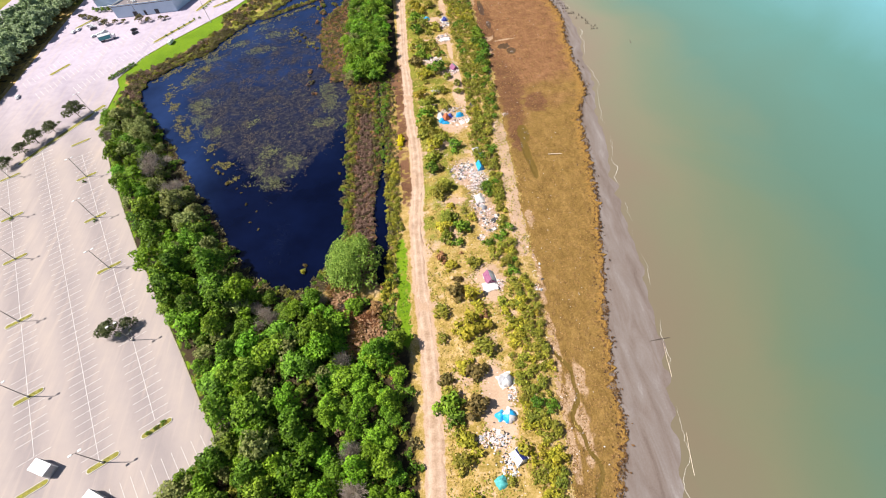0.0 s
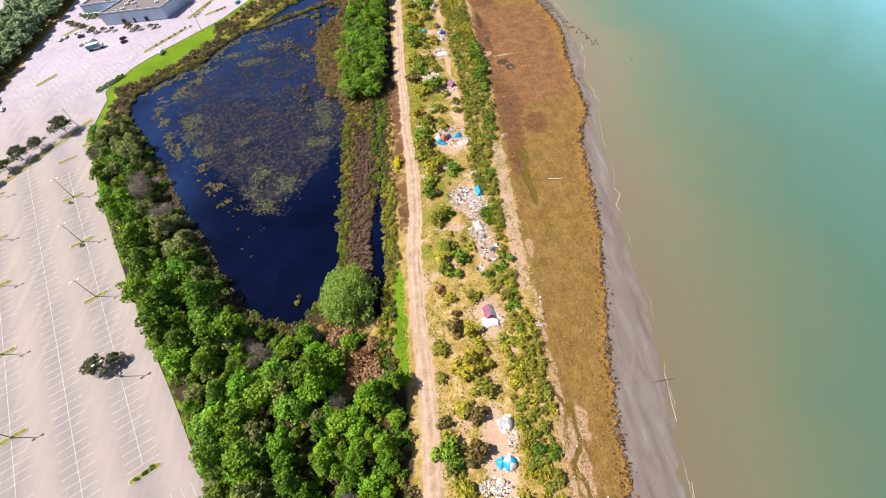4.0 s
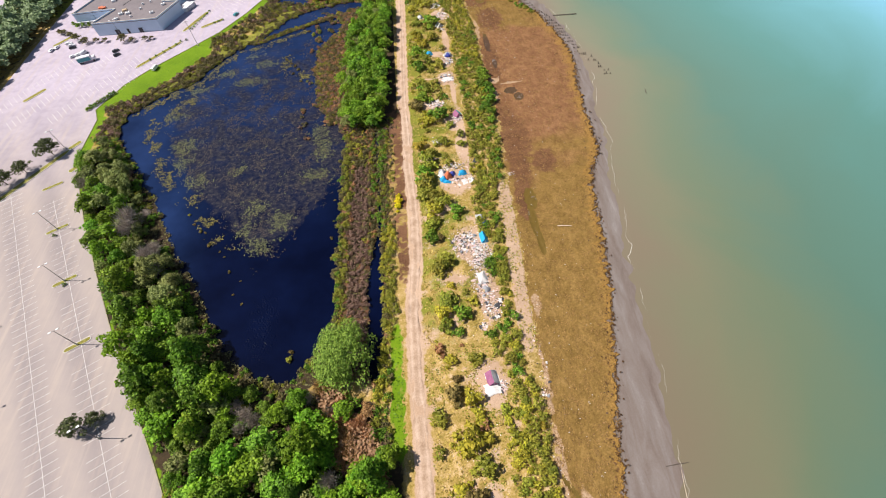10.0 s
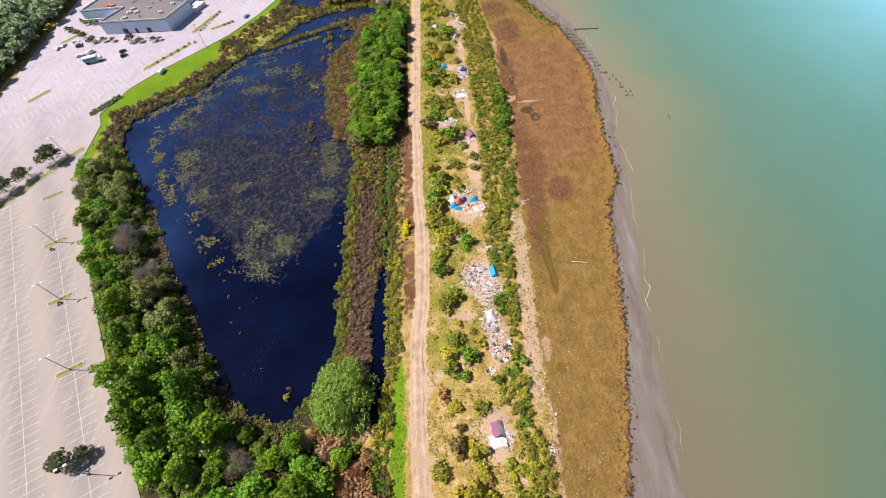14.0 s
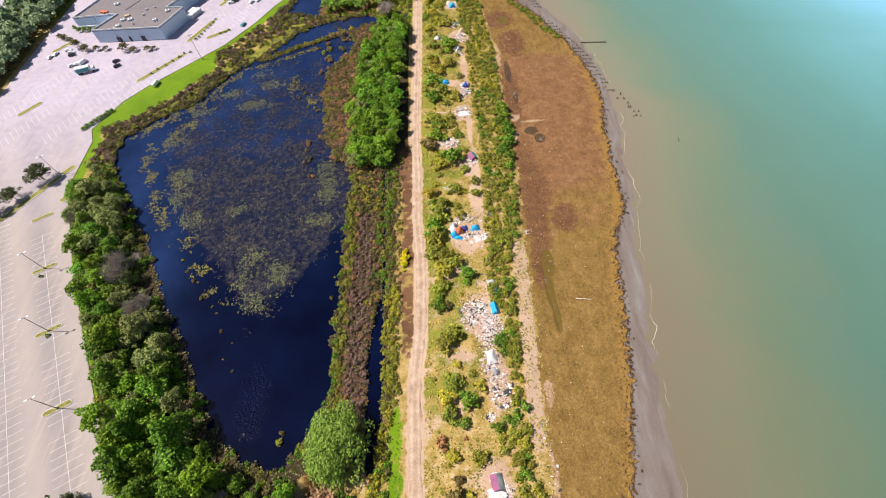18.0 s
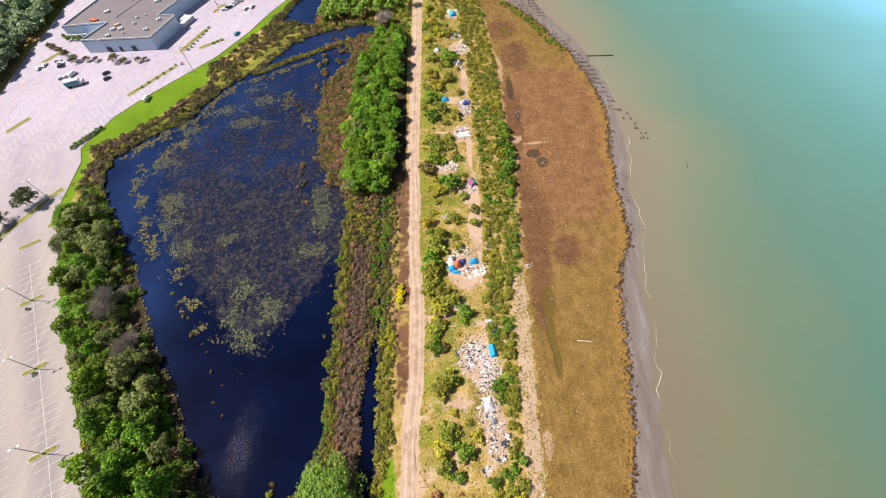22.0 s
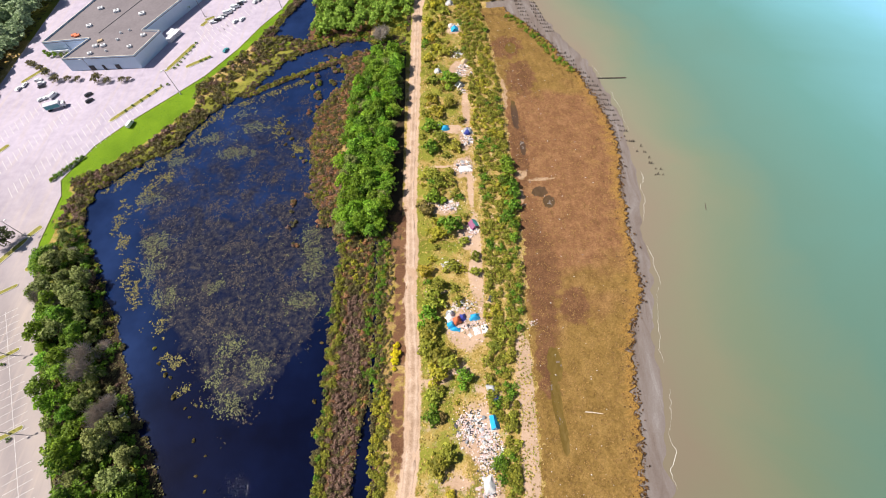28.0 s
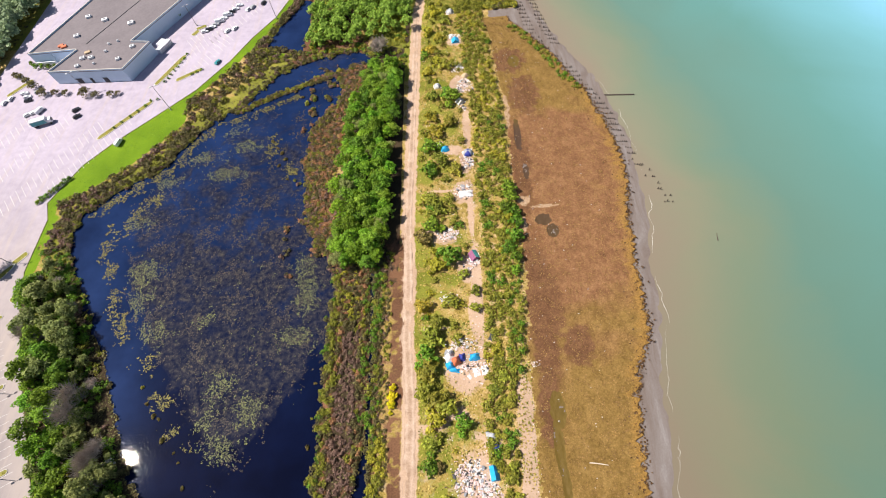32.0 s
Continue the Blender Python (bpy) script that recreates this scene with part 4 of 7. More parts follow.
for x, y, k in ((-83, 148.5, 1.4), (-80.5, 145, 1.2), (-85, 152, 1.1), (-102.5, 165, 1.1), (-115, 188, 0.9), (-60.5, 105.5, 1.1), (-54, 102, 1.0), (-94, 169, 0.8), (-42, 94, 0.9), (-45, 96.5, 0.8), (-39.5, 92, 0.9), (-43.5, 90.5, 0.7), (-50, 99, 0.8), (-10.2, 316, 1.3), (-8.4, 319, 1.1), (-11.5, 318.5, 1.0)):
    put(BARE[int(k * 10) % 2], x, y, k, z=-0.1)

# the belt of trees between the pond and the track
BELT = [(-19, 206), (-22, 222), (-22, 240), (-21, 259), (-18, 281), (-15, 303), (-1, 306), (0.6, 279), (-2, 250), (-2.4, 224), (-7, 207)]
for i, (x, y) in enumerate(scatter(BELT, 3.9, 8)):
    put((BRIGHT[i % 4] if i % 3 else GREEN[i % 5]) if i % 11 else GREYT[i % 3], x, y, random.uniform(0.75, 1.2), tall=random.uniform(0.75, 1.1))
FAR_WOODS = [(-42, 321), (-43, 332), (-43, 350), (-46, 380), (-30, 400), (6, 400), (6, 352), (3, 331), (-6, 328), (-20, 323)]
far = Thicket()
for i, (x, y) in enumerate(scatter(FAR_WOODS, 4.6, 9)):
    far.add(BRIGHT[i % 4], x, y, random.uniform(0.75, 1.1), share=0.34, grow=1.5)
far.build("far_woods", LEAF_HAZE_GREEN, "dense bright green woods beyond the pond, lightened for haze", "woods")
LEFT_WOODS = [(-199, 200), (-200, 300), (-199, 340), (-197, 400), (-222, 430), (-224, 400), (-228, 330), (-236, 260), (-228, 190)]
highway = tagged(mesh_part("road", [(-260, 150, 0.05), (-241, 150, 0.05), (-232, 330, 0.05), (-222, 520, 0.05), (-243, 520, 0.05), (-254, 330, 0.05)], [(0, 1, 2, 5), (5, 2, 3, 4)], ASPHALT),
                 "pale concrete road beyond the woods", "road", kind="structure")
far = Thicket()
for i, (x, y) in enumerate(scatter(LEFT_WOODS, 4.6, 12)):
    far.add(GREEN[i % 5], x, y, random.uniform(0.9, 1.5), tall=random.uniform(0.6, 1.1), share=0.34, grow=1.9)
far.build("roadside_woods", LEAF_HAZED, "dense dark green woods beyond the car park, leaf colour paled for haze", "woods")

# one broad round willow at the pond's near end
big = tree("willow_tree", "broad round bright green willow beside the narrow canal", "tree", "", 8.6, 11.5, LEAF_WILLOW, 77, 9500, 0.27, 60, 0.02)
big.matrix_basis = Matrix.Translation((-16.2, 106.8, -0.2))
big.scale = (1.0, 1.3, 1.0)
BUSH_BROWN = bare_tree("bramble_thicket", "rust-brown thicket of dry stems among the trees", "shrub", "dry thickets", 3.0, 3.4, 61, 260, LEAF_RUST)
RUSTY = shrub("bramble_thicket", "rust-brown thicket of dry stems among the trees", "dry thickets", 2.6, 2.6, LEAF_RUST, 62, 700, 0.3, 12)
for x, y, s in ((-15, 85, 1.2), (-11, 80, 1.15), (-14, 88.5, 1.1), (-10, 86, 1.0), (-8, 81, 1.1), (-17, 80, 0.9), (-22, 95, 0.9), (-10, 92, 0.9), (-17, 90, 1.0), (-8, 77, 0.9), (-13, 79, 0.9), (-21, 100.5, 1.0), (-12, 90, 0.9), (-9, 84, 0.8), (-5.5, 73, 0.9), (-18, 95.5, 0.9)):
    put(RUSTY, x, y, s)
drop(RUSTY)
for x, y, s in ((-15, 84, 1.3), (-10.5, 79, 1.1), (-17.5, 92, 1.0), (-7, 75, 0.9), (-22, 99.5, 1.1), (-12, 88, 1.0)):
    put(BUSH_BROWN, x, y, s)

# scrub on the strip between the track and the marsh
SCRUB = [shrub("shrub", "yellow-green flowering scrub bush on dry ground", "scrub bushes", 1.7, 1.7, LEAF_YELLOW, 90, 260, 0.26),
         shrub("shrub", "yellow-green flowering scrub bush on dry ground", "scrub bushes", 1.6, 1.5, LEAF_YELLOW, 91, 260, 0.24),
         shrub("shrub", "olive-green scrub bush on dry ground", "scrub bushes", 1.8, 1.9, LEAF_OLIVE, 92, 280, 0.26),
         shrub("shrub", "olive-green scrub bush on dry ground", "scrub bushes", 1.6, 1.7, LEAF_OLIVE, 93, 260, 0.24),
         shrub("shrub", "dark green scrub bush beside the camp clearings", "scrub bushes", 1.8, 2.0, LEAF, 94, 300, 0.26),
         shrub("shrub", "brown half-dry scrub bush on dry ground", "scrub bushes", 1.6, 1.4, LEAF_BROWN, 95, 280, 0.24)]
Y, O, D, B_ = 0, 2, 4, 5
for x, y, s, k in ((11, 146.6, 1.2, D), (14, 146.5, 0.8, B_), (14.7, 136, 1.5, O), (13, 134, 1.3, O), (16, 127.4, 0.7, Y), (12.6, 118, 1.2, Y), (14, 122, 1.3, O), (13, 114, 1.2, O),
                   (18.4, 117, 1.2, D), (13.5, 103, 1.0, Y), (14.5, 98, 0.7, B_), (13.5, 93.6, 1.4, B_), (18, 92, 1.2, Y), (20, 103, 1.0, O), (9, 87, 0.9, O), (17, 82, 1.8, Y), (14, 80, 1.3, Y),
                   (20, 86, 1.0, Y), (13, 71, 1.2, Y), (8, 68, 1.0, B_), (8.5, 61, 1.5, D), (9, 58, 1.2, D), (15, 60, 1.6, B_), (16, 69, 1.4, B_), (11, 53, 1.3, Y), (10, 48, 1.1, O), (19, 75, 1.3, O),
                   (11.5, 172, 1.6, O), (11, 176, 1.6, D), (12.3, 182, 1.6, O), (14, 186, 1.4, O), (9.8, 192, 1.2, Y), (10, 217, 1.7, B_), (13, 222, 1.5, D), (19, 209, 1.7, D), (14, 206, 1.5, Y),
                   (12, 232, 1.5, O), (15, 229, 1.3, O), (23, 203, 0.9, O), (26, 191, 0.9, O), (26.4, 197, 0.9, O), (18.6, 193, 1.2, O), (10, 166, 1.5, O), (14, 163.6, 1.7, O), (16.5, 161, 1.4, O), (13, 158, 1.4, Y),
                   (21, 157, 1.2, D), (11.5, 152, 1.2, O), (12.3, 257.5, 1.6, D), (12, 246, 1.5, D), (16, 250, 1.5, O), (22, 246, 1.2, O), (15, 265, 1.4, Y), (20, 270, 1.3, O), (13, 273, 1.2, Y), (22, 283, 1.7, D),
                   (20, 286, 1.4, D), (14, 285, 1.2, O), (12, 300, 1.3, Y), (16, 306, 1.4, Y), (20, 303, 1.5, O), (13, 314, 1.5, Y), (17, 322, 1.3, Y), (12, 327, 1.4, Y), (20, 334, 1.3, O), (15, 340, 1.5, Y)):
    k = k + 1 if k in (Y, O) and random.random() < 0.5 else k
    put(SCRUB[k], x, y, s * 1.5, z=gz(x, y) - 0.05)
for x, y, k in ((40.6, 236, 2.0), (41.2, 232, 1.8), (41.4, 226, 1.7), (41.6, 222, 1.9), (41, 216, 1.9), (40.2, 208, 1.5), (39.6, 203, 1.4), (38.8, 212, 1.6), (38.6, 228, 1.6)):
    put(SCRUB[D], x, y, k, z=gz(x, y) - 0.1)
rng = np.random.RandomState(17)
HEAPS = {k: Thicket() for k in ("yellow", "olive", "green", "rust", "dry", "bank")}
KIND = {0: "yellow", 1: "yellow", 2: "olive", 3: "olive", 4: "green", 5: "rust", 6: "dry", 7: "bank"}


def grow(k, x, y, size, z, tall=1.0):
    HEAPS[KIND[k]].add(SCRUB[{6: 5, 7: 3}.get(k, k)], x, y, size, z, tall, 0.4, 1.25)


def in_camp(x, y, room=0.0):
    return any(math.hypot((x - c[0]) / (c[2] + room), (y - c[1]) / (c[3] + room)) < 1.0 for c in CAMP_PATCHES)


n_band = 0
for y in np.arange(30, 372, 1.95):
    m = float(at_y(MARSH_LEFT, min(y, 330)))
    for x in np.arange(max(26.5, m - 11.5), m - (4.0 if 98 < y < 172 else 0.4), 2.0):
        px, py = x + rng.uniform(-0.9, 0.9), y + rng.uniform(-0.9, 0.9)
        if rng.rand() < 0.07 or in_camp(px, py):
            continue
        u = waves(px, py, 23, 41) * 0.6 + rng.uniform(-0.4, 0.4) + (-0.2 if py < 95 else (0.25 if py < 200 else 0.0))
        k = 0 if u < -0.3 else (2 if u < 0.5 else 4)
        k += int(rng.rand() < 0.5 and k < 4)
        if n_band < 170 and 40 < py < 170 and rng.rand() < 0.35:
            put(SCRUB[k], px, py, rng.uniform(0.75, 1.25), z=gz(px, py) - 0.05)
            n_band += 1
        else:
            grow(k, px, py, rng.uniform(0.6, 1.15), gz(px, py) - 0.05)
for y in np.arange(34, 370, 3.9):
    for x in np.arange(8.5, 27, 3.7):
        px, py = x + rng.uniform(-1.7, 1.7), y + rng.uniform(-1.7, 1.7)
        if px < float(at_y(ROAD_LINE, py)) + 4 or rng.rand() < (0.68 if py < 150 else 0.45) or in_camp(px, py, 0.8):
            continue
        grow(int(rng.choice([0, 1, 1, 0, 2, 3, 5] if py < 110 else [0, 2, 2, 3, 2, 3, 4])), px, py, rng.choice((0.5, 0.8, 1.1, 1.4)) * rng.uniform(0.85, 1.15), gz(px, py) - 0.05)
# brush under and between the woodland trees
for px, py in scatter(WOODS, 2.5, 33, 0.5):
    if depth_at(px, py) < -0.6 and not (px > -4.2 and py > 74):
        u = waves(px, py, 16, 47)
        grow(int(rng.choice([4, 4, 7, 4, 3] if u < 0.55 else [6, 7, 4])), px, py, rng.uniform(0.7, 1.25), -0.1)
# low scrub on the canal's bank and round the pond
for i in range(60):
    px, py = rng.uniform(-8, -3.8), rng.uniform(82, 106)
    if depth_at(px, py) < -0.2:
        grow(int(rng.choice([0, 3, 3, 4, 7])), px, py, rng.uniform(0.4, 0.9), -0.1)
for y in np.arange(102, 154, 1.15):
    for x in (-5.2, -4.0, -2.9, -1.9):
        px, py = x + rng.uniform(-0.7, 0.7) - (0.9 if y < 112 else 0), y + rng.uniform(-0.8, 0.8)
        if (y < 118 and x > -4) or depth_at(px, py) > 0.1 or rng.rand() < 0.12:
            continue
        grow(int(rng.choice([0, 2, 3, 2, 7])), px, py, rng.uniform(0.45, 0.95), -0.15)
for y in np.arange(100, 212, 1.2):
    for x in np.arange(-20.5, -4, 1.25):
        px, py = x + rng.uniform(-0.8, 0.8), y + rng.uniform(-0.8, 0.8)
        if depth_at(px, py) > -0.4 or rng.rand() < 0.12 or (y < 152 and px > -7):
            continue
        u = px + 0.8 * waves(px, py, 12, 43) + rng.uniform(-0.6, 0.6)
        if u < -17.6:
            k = int(rng.choice([3, 3, 7, 2]))
        elif -16.4 < u < -10.6 and waves(px, py, 17, 46) > -0.9 and y < 186:
            k = 6
        elif u > -9 and y > 150:
            k = int(rng.choice([4, 7, 7, 3]))
        else:
            k = int(rng.choice([7, 7, 5, 6, 2, 7] if y < 170 else [7, 7, 5, 3, 0]))
        grow(k, px, py, rng.uniform(0.38, 0.8), -0.2, 1.1)
for y in np.arange(151, 214, 1.0):
    grow(int(rng.choice([4, 7, 7, 4, 3])), -5.4 + rng.uniform(-1.2, 1.2), y, rng.uniform(0.5, 0.9), -0.25)
    for _ in range(3):
        grow(int(rng.choice([7, 7, 6, 2, 3])), -2.4 + rng.uniform(-1.9, 1.7), y + rng.uniform(0, 1), rng.uniform(0.2, 0.6), -0.1)
for a, b in zip(LAWN_EDGE[1:-1], LAWN_EDGE[2:]):
    d = math.hypot(b[0] - a[0], b[1] - a[1])
    for s in np.arange(0, d, 1.6):
        for w in (0.9, 2.3, 3.7, 5.1, 6.5, 8.0, 9.5, 11.2, 13.0, 15.0):
            px, py = a[0] + (b[0] - a[0]) * s / d + w * (b[1] - a[1]) / d + rng.uniform(-0.8, 0.8), a[1] + (b[1] - a[1]) * s / d - w * (b[0] - a[0]) / d + rng.uniform(-0.8, 0.8)
            if depth_at(px, py) < -0.3 and rng.rand() < 0.85:
                grow(int(rng.choice(([6, 7, 7, 7, 6] if 1 < w < 6.0 else [7, 7, 3, 7, 7]) if px < -88 else [7, 7, 7, 6, 3, 7])), px, py, rng.choice((0.35, 0.55, 0.8, 1.1)) * rng.uniform(0.85, 1.15), -0.15)
for i in range(420):
    px, py = rng.uniform(-136, -112), rng.uniform(204, 250)
    if -9 < depth_at(px, py) < -0.3 and inside_distance(np.array([px]), np.array([py]), LOT)[0] < -1.5:
        grow(int(rng.choice([4, 4, 7, 3]) if py < 222 else rng.choice([6, 6, 7])), px, py, rng.uniform(0.5, 0.95), -0.15)
for i in range(1000):
    px, py = rng.uniform(-72, 2), rng.uniform(306, 372)
    if depth_at(px, py) < -0.4 and inside_distance(np.array([px]), np.array([py]), [*LAWN_EDGE, (-30, 420), (10, 420), (4, 300), (-60, 296)])[0] > 0:
        grow(int(rng.choice([2, 3, 4, 0] if px > -45 else [7, 6, 7, 3])), px, py, rng.uniform(0.4, 0.9), -0.1)
for i in range(420):
    px, py = rng.uniform(34, 56), rng.uniform(341.5, 392)
    if px < 54 - 0.1 * (py - 342) + 1.5 * math.sin(py / 3):
        grow(int(rng.choice([2, 3, 3, 7, 0])), px, py, rng.uniform(0.5, 1.0), -0.1)
for i in range(90):
    py = rng.uniform(284, 328)
    grow(int(rng.choice([2, 3, 4])), float(at_y(MARSH_RIGHT, py)) - rng.uniform(0.8, 5.0), py, rng.uniform(0.35, 0.7), -0.25)
for x, y, q in ((-6.0, 106, 1.0), (-5.6, 102.5, 0.9), (-6.6, 99.5, 1.1), (-5.2, 109, 0.7), (-7.2, 97, 0.9)):
    grow(0, x, y, q, -0.1)
rim = np.random.RandomState(71)
rx0, ry0 = rim.uniform(-126, -12, 60000), rim.uniform(98, 322, 60000)
rd = water_depth(rx0, ry0)
ok = np.nonzero((rd < 0.25) & (rd > -3.2) & (rx0 < -19.5) & ((ry0 > 205) | (rx0 > -46) | (waves(rx0, ry0, 12, 72) > 0.3)))[0][:1250]
for j in ok:
    grow(int(rim.choice([7, 4, 7, 3, 7] if ry0[j] < 215 else [2, 7, 7, 6, 7])), rx0[j], ry0[j], rim.uniform(0.35, 0.8), -0.35)
for i in range(110):
    q = i / 109 * 3
    a = np.array(BERM_LINE)
    grow(int(rng.choice([0, 2, 3])), np.interp(q, range(4), a[:, 0]) + rng.uniform(-0.6, 0.6), np.interp(q, range(4), a[:, 1]) + rng.uniform(-0.6, 0.6), rng.uniform(0.3, 0.55), -0.35)
for i in range(3200):
    px, py = rng.uniform(-40, -15), rng.uniform(206, 312)
    if -15 < depth_at(px, py) < 0.2 or (waves(px, py, 9, 45) > 0.5 and px < -20):
        grow(int(rng.choice([5, 7, 7, 3, 5, 6] if 222 < py < 300 else [6, 7, 7, 5])), px, py, rng.uniform(0.35, 0.8), -0.35)
for key, leaf, words in (("yellow", LEAF_YELLOW, "low yellow-green flowering scrub covering dry ground and banks"), ("olive", LEAF_OLIVE, "low olive-green scrub covering banks and dry ground"),
                         ("green", LEAF, "low dark green scrub along the embankment"), ("rust", LEAF_RUST, "rust-brown reeds and dry brush on the pond banks"), ("dry", LEAF_DRY, "dry grey-brown stems on the pond banks"), ("bank", LEAF_BANK, "dark olive reeds and brush on the pond banks")):
    HEAPS[key].build("scrub", leaf, words, "scrub")
yellow = shrub("flowering_bush", "bright yellow flowering bush beside the dirt track", "", 1.5, 1.8, FLOWER, 98, 420, 0.24)
yellow.matrix_basis = Matrix.Translation((0.5, 165.2, -0.02)) @ Matrix.Diagonal((1.2, 1.5, 1.1, 1))
put(yellow, 0.2, 162.6, 0.95)
put(yellow, 0.7, 167.6, 0.8)
put(yellow, 0.0, 160.6, 0.55)
# Added white bush shape imitating sun glare on water behind the bare trees.
GLARE_WHITE = foliage("glare_white", (0.25, 0.26, 0.2), (0.8, 0.8, 0.76), 0.0, 0.0)
glare_clump = shrub("flowering_bush", "white clump of leaves standing for sun glare at the pond's edge", "", 1.3, 2.2, GLARE_WHITE, 99, 260, 0.2)
glare_clump.matrix_basis = Matrix.Translation((-79.3, 150.6, -0.1))
for p in (*GREEN, *BRIGHT, *GREYT, *BARE, *SCRUB, BUSH_BROWN):
    drop(p)

# ---- pond plants ----
rng = np.random.RandomState(23)


def mat_patches(count, keep, size, z, seed):
    """Flat floating leaves in uneven drifts: arrays of four-cornered pads."""
    r = np.random.RandomState(seed)
    x, y = r.uniform(-124, -15, count), r.uniform(100, 320, count)
    ok = (water_depth(x, y) > 1.0) & keep(x, y, r)
    x, y = x[ok], y[ok]
    a, s = r.uniform(0, 6.28, len(x)), size * r.uniform(0.4, 1.5, len(x))
    v = np.empty((len(x), 4, 3), np.float32)
    for i in range(4):
        t, q = a + i * 1.57 + r.uniform(-0.35, 0.35, len(x)), s * r.uniform(0.5, 1.1, len(x))
        v[:, i, 0], v[:, i, 1], v[:, i, 2] = x + np.cos(t) * q, y + np.sin(t) * q, z + r.uniform(0, 0.05, len(x))
    return v.reshape(-1, 3)


PALE_SPOTS = [(-88, 211, 7, 6), (-88, 199, 6, 7), (-79, 188, 6, 5), (-52, 170, 6, 5), (-48, 153, 6, 5), (-55, 160, 4, 5), (-42, 163, 5, 5), (-29, 200, 5, 9), (-31, 184, 8, 4), (-68, 252, 9, 4), (-92, 250, 8, 4), (-70, 276, 6, 5), (-31, 209, 5, 7), (-62, 192, 4, 3), (-80, 262, 8, 4), (-62, 266, 7, 4), (-98, 232, 7, 4)]
REED_SPOTS = [(-96, 200, 3, 6), (-106.5, 222, 2.5, 7), (-90, 191, 3, 5), (-77.5, 178, 2.5, 3), (-69, 166, 3, 3), (-63.5, 158, 2.5, 2.5), (-101, 212, 2.5, 4), (-99, 237, 4, 4), (-94, 242, 5, 3), (-108, 230, 1.5, 3), (-52, 264, 3, 8), (-42, 252, 3, 4)]

NORTH_SPOTS = [(-70, 225, 8, 7), (-52, 236, 10, 9), (-90, 229, 8, 7), (-60, 252, 12, 7), (-40, 226, 6, 9), (-76, 262, 7, 6), (-46, 278, 8, 8), (-84, 214, 8, 6)]


def spots(x, y, places, rough, seed):
    """How far inside the nearest of several ragged patches: 1 in the middle, below 0 outside."""
    best = np.full(len(x), -9.0)
    for cx, cy, rx_, ry_ in places:
        best = np.maximum(best, 1 - np.hypot((x - cx) / rx_, (y - cy) / ry_))
    return best + rough * (waves(x, y, 6, seed) + 0.8 * waves(x, y, 2.2, seed + 1))


def keep_pale(x, y, r):
    n = waves(x, y, 11, 52) * 0.5 + waves(x, y, 4, 53) * 0.5 + waves(x, y, 1.6, 59) * 0.5
    thick = spots(x, y, PALE_SPOTS, 0.25, 50) * 1.3 + n * 0.7 + 0.2
    sparse = 0.57 * n - 0.3 * smooth01(y + 14 * waves(x, y, 30, 66), 195, 250)
    return (drift(x, y) > 0.25) & (np.maximum(thick, sparse) + r.uniform(-0.3, 0.3, len(x)) > 0.62)


def keep_brown(x, y, r):
    n = waves(x, y, 14, 54) * 0.6 + waves(x, y, 5, 55) * 0.6 + waves(x, y, 1.8, 56) * 0.5
    return (drift(x, y) > 0.15) & (n + r.uniform(-0.4, 0.4, len(x)) > 0.8 - 0.35 * drift(x, y) + 0.3 * smooth01(y + 14 * waves(x, y, 30, 66), 195, 250) - 0.5 * np.maximum(0, spots(x, y, NORTH_SPOTS, 0.3, 67)))


def keep_reed(x, y, r):
    line = np.interp(y, [150, 165, 175, 190, 200, 215, 235, 245], [-56, -70, -76, -90, -96, -103, -102, -92])
    band = 0.55 - np.abs(x - line) / 4.5 + 0.9 * waves(x, y, 7, 68) + 0.5 * waves(x, y, 2, 69) - 2 * ((y < 152) | (y > 244))
    shelf = 0.85 - np.abs(water_depth(x, y) - 3.0) / 3.2 + 0.7 * waves(x, y, 6, 70) + 0.5 * waves(x, y, 2, 73) - 3 * ((y < 236) | (x > -44) | (y > np.interp(x, [-74, -26], [281, 303])))
    return np.maximum.reduce([spots(x, y, REED_SPOTS, 0.55, 64), band - 0.5, shelf]) + r.uniform(-0.25, 0.25, len(x)) > 0.4


WEED_PALE = foliage("weed_pale", (0.03, 0.036, 0.014), (0.24, 0.245, 0.085), 0.0, 0.0, 0.1)
WEED_BROWN = foliage("weed_brown", (0.01, 0.01, 0.014), (0.1, 0.074, 0.052), 0.0, 0.0, 0.1)
WEED_OLIVE = foliage("weed_olive", (0.025, 0.024, 0.006), (0.27, 0.23, 0.05), 0.0, 0.0, 0.1)
for name, keep, count, size, z, leaf, words in (("pond_weed", keep_pale, 300000, 0.17, -0.40, WEED_PALE, "pale yellow-green weed floating in drifts on the pond"),
                                                ("pond_weed", keep_brown, 260000, 0.2, -0.41, WEED_BROWN, "brown and purple weed mats just at the pond's surface"),
                                                ("pond_reeds", keep_reed, 260000, 0.24, -0.33, WEED_OLIVE, "olive-brown reed beds at the pond's open edge")):
    v = mat_patches(count, keep, size, z, len(words))
    tagged(raw_mesh(name, v, np.arange(len(v)), 4, leaf), words, "pond weed", kind="stuff")

